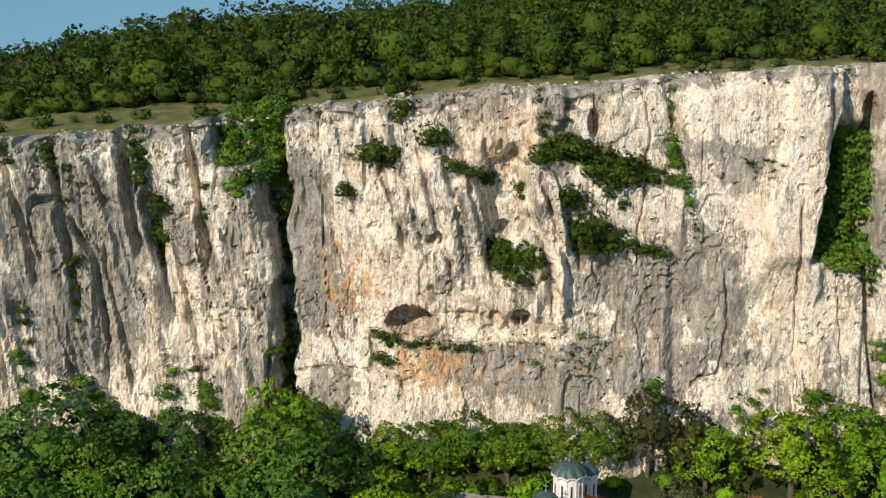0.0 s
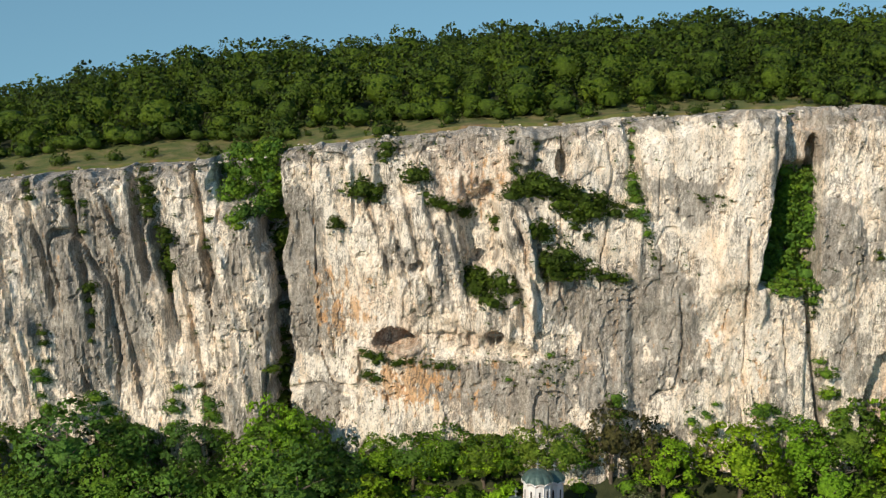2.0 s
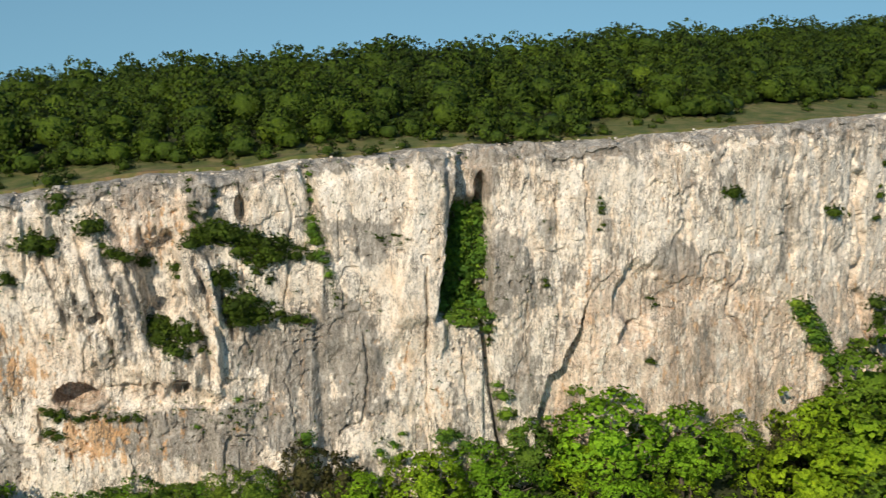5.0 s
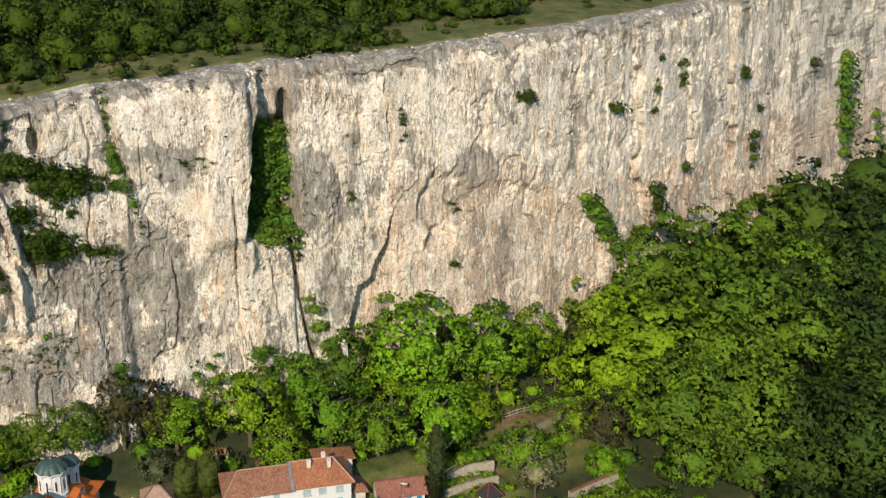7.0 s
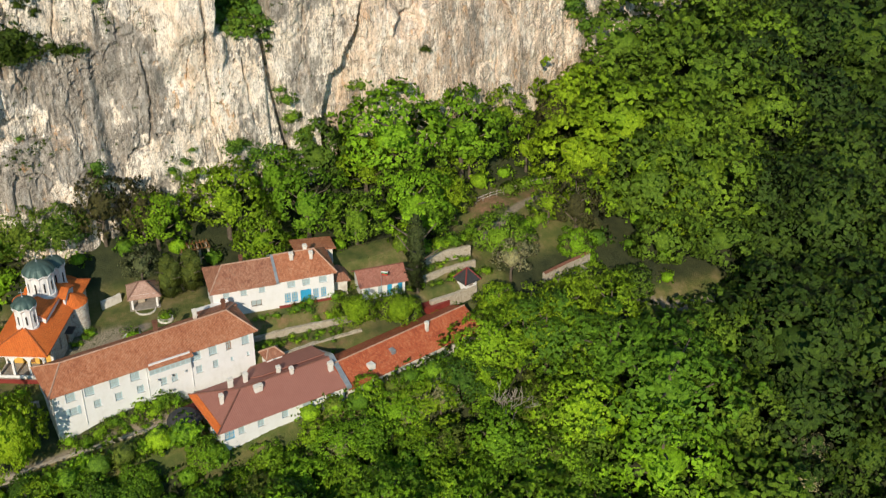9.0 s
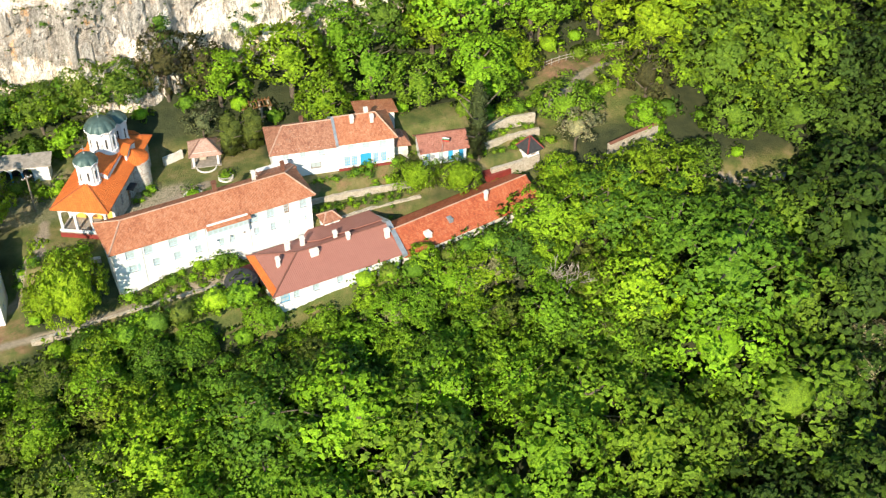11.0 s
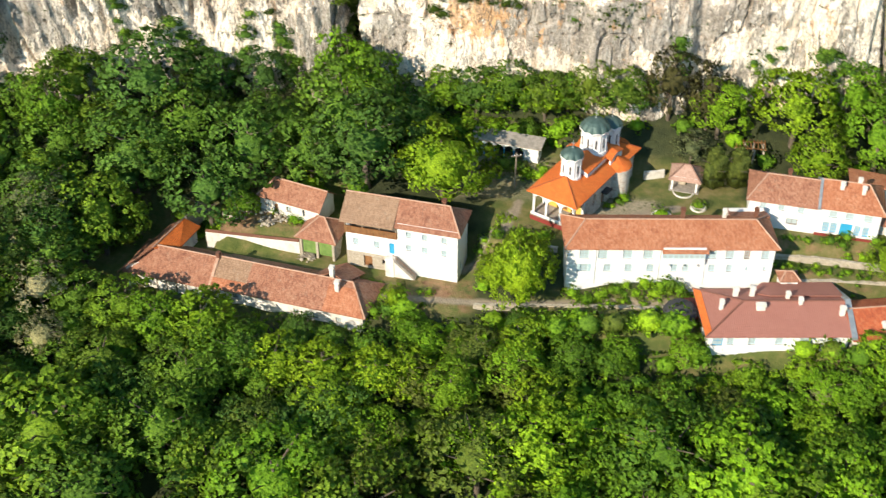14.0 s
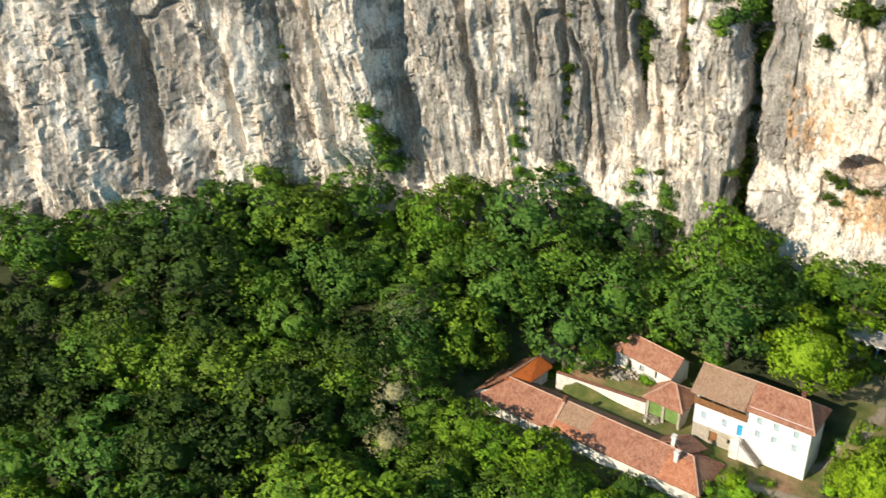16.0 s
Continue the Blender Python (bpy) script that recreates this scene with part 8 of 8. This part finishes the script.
# ledges: the upper green shelf, the lower one, the hollow, the walkway
for x0, z0, x1, z1, n, s, w in ((10.5, 50.2, 15.0, 50.6, 7, 1.2, 0.7), (13.0, 50.8, 18.5, 50.8, 12, 1.9, 0.8), (17.5, 49.6, 25.0, 48.4, 12, 1.6, 0.8), (19.0, 47.4, 22.0, 46.0, 5, 1.4, 0.7), (24.0, 48.4, 30.0, 47.0, 9, 1.1, 0.5),
                                (16.0, 40.2, 20.5, 39.4, 9, 1.7, 0.8), (17.0, 38.0, 19.5, 37.6, 4, 1.5, 0.6), (20.0, 39.4, 28.5, 37.2, 13, 1.0, 0.5),
                                (4.4, 35.8, 10.6, 36.2, 12, 1.7, 0.9), (5.5, 38.0, 6.5, 37.4, 3, 1.2, 0.5), (6.0, 34.2, 9.0, 34.0, 5, 1.3, 0.6), (10.0, 35.4, 12.4, 34.6, 4, 0.9, 0.4),
                                (-11.8, 25.2, -8.0, 24.8, 7, 0.8, 0.6), (-7.0, 24.0, 3.0, 23.8, 12, 0.65, 0.4), (-11.0, 22.6, -9.0, 21.0, 4, 0.8, 0.5),
                                (-12.0, 49.8, -8.4, 49.6, 7, 1.9, 0.7), (-16.0, 45.5, -14.5, 44.6, 4, 1.1, 0.5), (-8.0, 54.2, -7.0, 56.8, 5, 1.2, 0.4), (-3.4, 52.6, -2.8, 51.6, 3, 1.5, 0.4), (-1.8, 49.4, 4.2, 46.2, 10, 0.9, 0.4), (4.0, 47.0, 4.4, 45.6, 3, 1.2, 0.4),
                                (12.0, 54.0, 11.5, 49.5, 5, 0.8, 0.5), (9.0, 46.8, 9.4, 43.6, 3, 0.9, 0.4), (13.8, 46.0, 15.0, 44.2, 4, 1.1, 0.5), (16.0, 45.6, 16.6, 43.8, 3, 1.2, 0.4), (22.6, 42.6, 22.8, 44.0, 3, 0.6, 0.3), (39.0, 49.5, 44.0, 48.5, 6, 0.5, 0.9), (11.4, 59.0, 12.0, 54.5, 5, 0.7, 0.4), (14.6, 58.5, 15.4, 55.0, 4, 0.6, 0.3)):
    shrub_row(x0, z0, x1, z1, n, s, w)
# thin vines hanging down the white wall
for x0, z0, x1, z1, n, s in ((29.5, 60.5, 29.6, 52.0, 16, 0.6), (29.6, 52.0, 30.6, 47.0, 12, 0.8), (30.6, 47.0, 33.5, 39.0, 12, 0.6), (38.0, 50.5, 44.0, 47.5, 10, 0.4)):
    shrub_row(x0, z0, x1, z1, n, s, 0.35, False)
# the green bay and the great chimney
for k in range(85):
    z = shrub_gen.uniform(36.0, 52.5)
    cliff_shrub(shrub_gen.uniform(50.0 + 0.20 * (z - 36), 58.2), z, shrub_gen.uniform(1.0, 1.9), 0.95, False)
shrub_row(50.5, 36.4, 59.6, 34.6, 12, 1.3, 0.8, False)
for k in range(64):
    cliff_shrub(shrub_gen.uniform(-32.6, -23.6), shrub_gen.uniform(44.5, 56.0), shrub_gen.uniform(0.9, 1.5), 0.95, False)
shrub_row(-24.0, 43.0, -24.2, 38.0, 6, 1.7, 0.8)
shrub_row(-24.0, 37.0, -24.2, 26.0, 7, 1.0, 0.8)
shrub_row(-24.6, 24.0, -24.2, 14.0, 14, 1.3, 0.8)
shrub_row(-41.2, 44.0, -41.8, 34.0, 14, 1.2, 0.7)
shrub_row(-44.6, 53.0, -43.6, 46.0, 8, 1.0, 0.5)
shrub_row(-56.0, 51.0, -54.6, 47.0, 5, 1.3, 0.6)
shrub_row(-61.0, 52.0, -60.0, 48.5, 4, 1.1, 0.5)
shrub_row(-52.6, 36.0, -53.0, 27.0, 8, 0.9, 0.6)
shrub_row(-43.6, 52.0, -43.2, 44.0, 6, 0.7, 0.6)
shrub_row(-34.6, 50.0, -34.2, 36.0, 8, 0.55, 0.6)
shrub_row(-53.0, 44.0, -53.0, 50.0, 4, 0.6, 0.6)
shrub_row(-38.0, 20.0, -36.0, 18.0, 4, 0.6, 0.6)
shrub_row(-60.0, 31.0, -59.5, 24.0, 5, 0.6, 0.6)
shrub_row(-97.0, 40.0, -96.0, 28.0, 6, 0.7, 0.8)
# east wall
shrub_row(77.0, 55.0, 77.6, 48.0, 6, 0.65, 0.5)
shrub_row(100.0, 53.5, 103.5, 53.5, 5, 1.1, 0.4)
shrub_row(58.0, 38.0, 58.4, 27.0, 7, 0.5, 0.5)
shrub_row(86.0, 26.0, 88.0, 25.0, 4, 0.7, 0.5)
shrub_row(87.0, 36.0, 88.5, 33.0, 4, 0.6, 0.5)
shrub_row(67.5, 41.0, 68.5, 39.5, 3, 0.6, 0.4)
shrub_row(140.0, 58.0, 138.0, 44.0, 9, 0.8, 0.8)
shrub_row(124.0, 48.2, 126.6, 48.0, 4, 1.5, 0.4)
shrub_row(147.6, 53.0, 148.2, 49.0, 4, 1.1, 0.4)
shrub_row(174.6, 49.5, 175.4, 45.5, 4, 1.3, 0.4)
shrub_row(205.5, 46.0, 206.5, 45.0, 2, 1.6, 0.4)
shrub_row(223.0, 46.0, 227.0, 18.0, 16, 2.4, 0.8, False)
shrub_row(180.6, 33.0, 181.8, 24.0, 6, 1.6, 0.6)
shrub_row(182.0, 38.0, 182.4, 37.6, 2, 1.2, 0.3)
shrub_row(150.0, 31.4, 151.0, 30.8, 2, 1.0, 0.3)
shrub_row(140.0, 29.0, 142.0, 24.0, 5, 1.8, 0.6)
shrub_row(243.0, 27.0, 246.0, 20.0, 4, 2.0, 0.8, False)
# creepers and saplings climbing the foot of the wall
for x0, z0, x1, z1, n, s in ((39.6, 17.5, 40.4, 10.0, 7, 0.8), (42.4, 17.5, 43.0, 10.0, 7, 0.8), (27.0, 20.0, 29.0, 12.0, 7, 1.1), (-53.0, 17.0, -47.0, 11.0, 12, 1.1), (-36.0, 16.0, -33.0, 11.0, 9, 1.1), (-40.5, 18.5, -41.5, 10.0, 9, 1.0), (49.5, 16.5, 57.0, 12.0, 12, 1.1), (60.0, 22.0, 64.0, 13.0, 10, 1.1), (74.0, 20.0, 80.0, 13.0, 12, 1.2),
                             (118.0, 32.0, 128.0, 18.0, 16, 1.6), (-61.0, 23.0, -59.0, 16.0, 8, 0.9), (-83.0, 28.0, -80.0, 14.0, 14, 1.5), (10.0, 21.0, 22.0, 22.5, 9, 0.5), (16.0, 24.2, 21.0, 24.0, 5, 0.55), (-70.0, 14.0, -66.0, 11.0, 8, 1.3), (-100.0, 17.0, -96.0, 11.0, 8, 1.5)):
    shrub_row(x0, z0, x1, z1, n, s, 0.9, False)


# small tufts scattered over the face
for k in range(260):
    x = shrub_gen.uniform(-75, 70)
    cliff_shrub(x, shrub_gen.uniform(14, float(rim_z(x)) - 0.5), shrub_gen.uniform(0.16, 0.42), 0.8, False)
for k in range(60):
    x = shrub_gen.uniform(-11, 23)
    cliff_shrub(x, 24.3 + shrub_gen.normal(0, 0.5), shrub_gen.uniform(0.2, 0.5), 0.6, False)
for k in range(50):
    x = shrub_gen.uniform(-60, 60)
    cliff_shrub(x, float(rim_z(x)) - shrub_gen.uniform(0, 1.5), shrub_gen.uniform(0.25, 0.6), 0.8, False)


joined_woods("creepers", "tangled creepers and saplings climbing the cliff foot", creepers, CREEPER_ARRAYS, LEAF_DEEP, 71)
joined_woods("rock_plants", "small plants rooted in cracks of the cliff", tufts, TUFT_ARRAYS, LEAF_HILL, 72)


# shrubs along the rim and on the grass above
def rim_shrub(x, v, size):
    root = new("rim_shrub")
    root.matrix_world = Matrix.LocRotScale((x, float(cliff_y(x)) + v, float(plateau_z(x, v)) - 0.2 * size), Euler((0, 0, x)), (size, size, size))
    ob = new("foliage", CREEPER[shrub_gen.integers(3)])
    ob.parent = root
    return tagged(root, "low green shrub on the grassy rim", "shrub", "shrubs on the rim")


for x, v, s in ((-9, 7, 1.3), (-8, 9, 1.2), (33.5, 8.5, 1.3), (40, 6.5, 1.0), (41, 7, 0.8), (46, 9, 0.8), (-24, 15, 1.6), (-27, 12, 1.5), (-26, 17, 2.0), (18, 10, 0.8), (24, 12, 1.2), (61, 11, 2.0), (62, 8, 1.8), (67, 10, 2.2), (70, 9, 2.0), (77, 10, 1.8), (-46, 12, 0.9), (-52, 14, 1.0), (-60, 13, 1.2), (-38, 14, 1.0), (2, 14, 1.1), (52, 14, 1.5)):
    rim_shrub(x, v, s)
for k in range(70):
    x = shrub_gen.uniform(-120, 150)
    rim_shrub(x, shrub_gen.uniform(11, 20), shrub_gen.uniform(0.3, 0.9))


# garden shrubs by the houses
def garden_shrub(x, y, size):
    root = new("garden_shrub")
    root.matrix_world = Matrix.LocRotScale((x, y, float(ground_z(x, y)) - 0.1), Euler((0, 0, x * 3)), (size, size, size * 0.9))
    ob = new("foliage", SHRUBS[shrub_gen.integers(3)])
    ob.parent = root
    return tagged(root, "leafy garden shrub beside the houses", "shrub", "garden shrubs")


for x0, y0, x1, y1, n, s in ((12, 123.2, 40, 125.2, 66, 0.78), (-1, 147.0, 4.5, 147.4, 5, 1.0), (13, 122.4, 28, 123.2, 14, 0.45), (38, 130.4, 55, 128.9, 22, 0.42), (48, 132.6, 56, 131.6, 14, 0.7), (40, 133.6, 50, 132.2, 12, 0.4), (44, 126.0, 55, 126.4, 9, 0.4), (71, 134.2, 80, 134.0, 12, 0.45), (73, 136.6, 80, 136.4, 10, 0.6), (42, 128.6, 54, 128.0, 10, 0.4), (11.5, 143, 15, 147, 3, 0.7), (17.0, 138.6, 20.5, 142.0, 6, 0.7), (14.4, 133.4, 16, 135.4, 3, 0.5), (-2, 131, 9, 130.4, 10, 0.8), (3.5, 147.2, 9, 146.2, 6, 0.9),
                             (67, 126.0, 76, 126.4, 8, 0.7), (70, 130.5, 82, 130.8, 12, 0.6), (-20, 125.6, -8, 123.5, 8, 0.5), (22, 131.6, 36, 133.4, 14, 0.35), (29, 147.5, 36, 149.5, 6, 0.9), (-18, 119.5, -8, 118.5, 10, 1.1), (0, 118, 12, 116.5, 12, 1.2), (12, 117.2, 24, 117.5, 14, 1.1), (-34, 138, -28, 134, 7, 0.6), (-46, 136, -42, 138.5, 5, 0.8), (72, 136.5, 82, 137.5, 10, 0.8), (-12, 132, -4, 133, 6, 0.8), (-20, 134, -10, 136.5, 8, 1.0)):
    for k in range(n):
        f = (k + shrub_gen.uniform(0, 1)) / n
        garden_shrub(x0 + (x1 - x0) * f + shrub_gen.normal(0, 0.35), y0 + (y1 - y0) * f + shrub_gen.normal(0, 0.45), s * shrub_gen.uniform(0.6, 1.3))


# wild bushes against the walls and under the cliff
bush_rows = []
for x0, y0, x1, y1, n, size in ((50, 113.2, 72, 116.8, 16, 1.4), (31, 112.2, 49, 113.4, 12, 1.1), (-8, 154, 13, 154.5, 18, 1.7), (-8, 158, 14, 158, 18, 2.0), (86, 134.5, 100, 139.5, 12, 1.1), (96, 149, 106, 151.5, 8, 1.2), (-44, 137, -30, 140, 10, 0.8)):
    for k in range(n):
        f = (k + shrub_gen.uniform(0, 1)) / n
        x, y, w = x0 + (x1 - x0) * f + shrub_gen.normal(0, 0.4), y0 + (y1 - y0) * f + shrub_gen.normal(0, 0.5), size * shrub_gen.uniform(0.6, 1.3)
        bush_rows.append((x, y, float(ground_z(x, y)) - 0.1, 0.9 * w, w))
joined_woods("wild_bushes", "overgrown bushes against the walls and under the cliff", bush_rows, CREEPER_ARRAYS, LEAF, 95)


# the cave dwelling: timber cross in its window, sill wall in the large cave
def cave_window():
    y = face_y(9.2, 25.4)
    ob = thing("cave_window", 9.2, y + 0.9, 26.4, 0, "weathered timber cross frame in the cave opening", "window frame")
    part("upright", box(-0.10, 0.10, -0.08, 0.08, 0.0, 2.9), WOOD_PALE, ob)
    part("crossbar", box(-1.15, 1.15, -0.06, 0.06, 1.5, 1.70), WOOD_PALE, ob)


cave_window()


def rim_stones():
    """Loose blocks of limestone lying along the broken edge."""
    gen = np.random.default_rng(83)
    vs, qs, base = [], [], 0
    for _ in range(260):
        x = gen.uniform(-75, 120)
        v = abs(gen.normal(0, 3.2)) + 2.2
        size = gen.uniform(0.10, 0.36)
        z = float(plateau_z(x, v)) if v > 9 else float(rim_z(x)) + 0.1
        w, q = ball_quads(np.array([x, float(cliff_y(x)) + v, z]), size, gen)
        w[:, 2] = z + (w[:, 2] - z) * 0.6
        vs.append(w)
        qs.append(q + base)
        base += len(w)
    me = quads_mesh("rim_stones", np.concatenate(vs), np.concatenate(qs), [LIMESTONE])
    return tagged(new("rim_stones", me), "loose pale stones along the cliff edge", "stones", kind="stuff")


rim_stones()
print("objects", len(bpy.data.objects), "tris", sum(len(o.data.polygons) * 2 for o in bpy.data.objects if o.type == "MESH") )
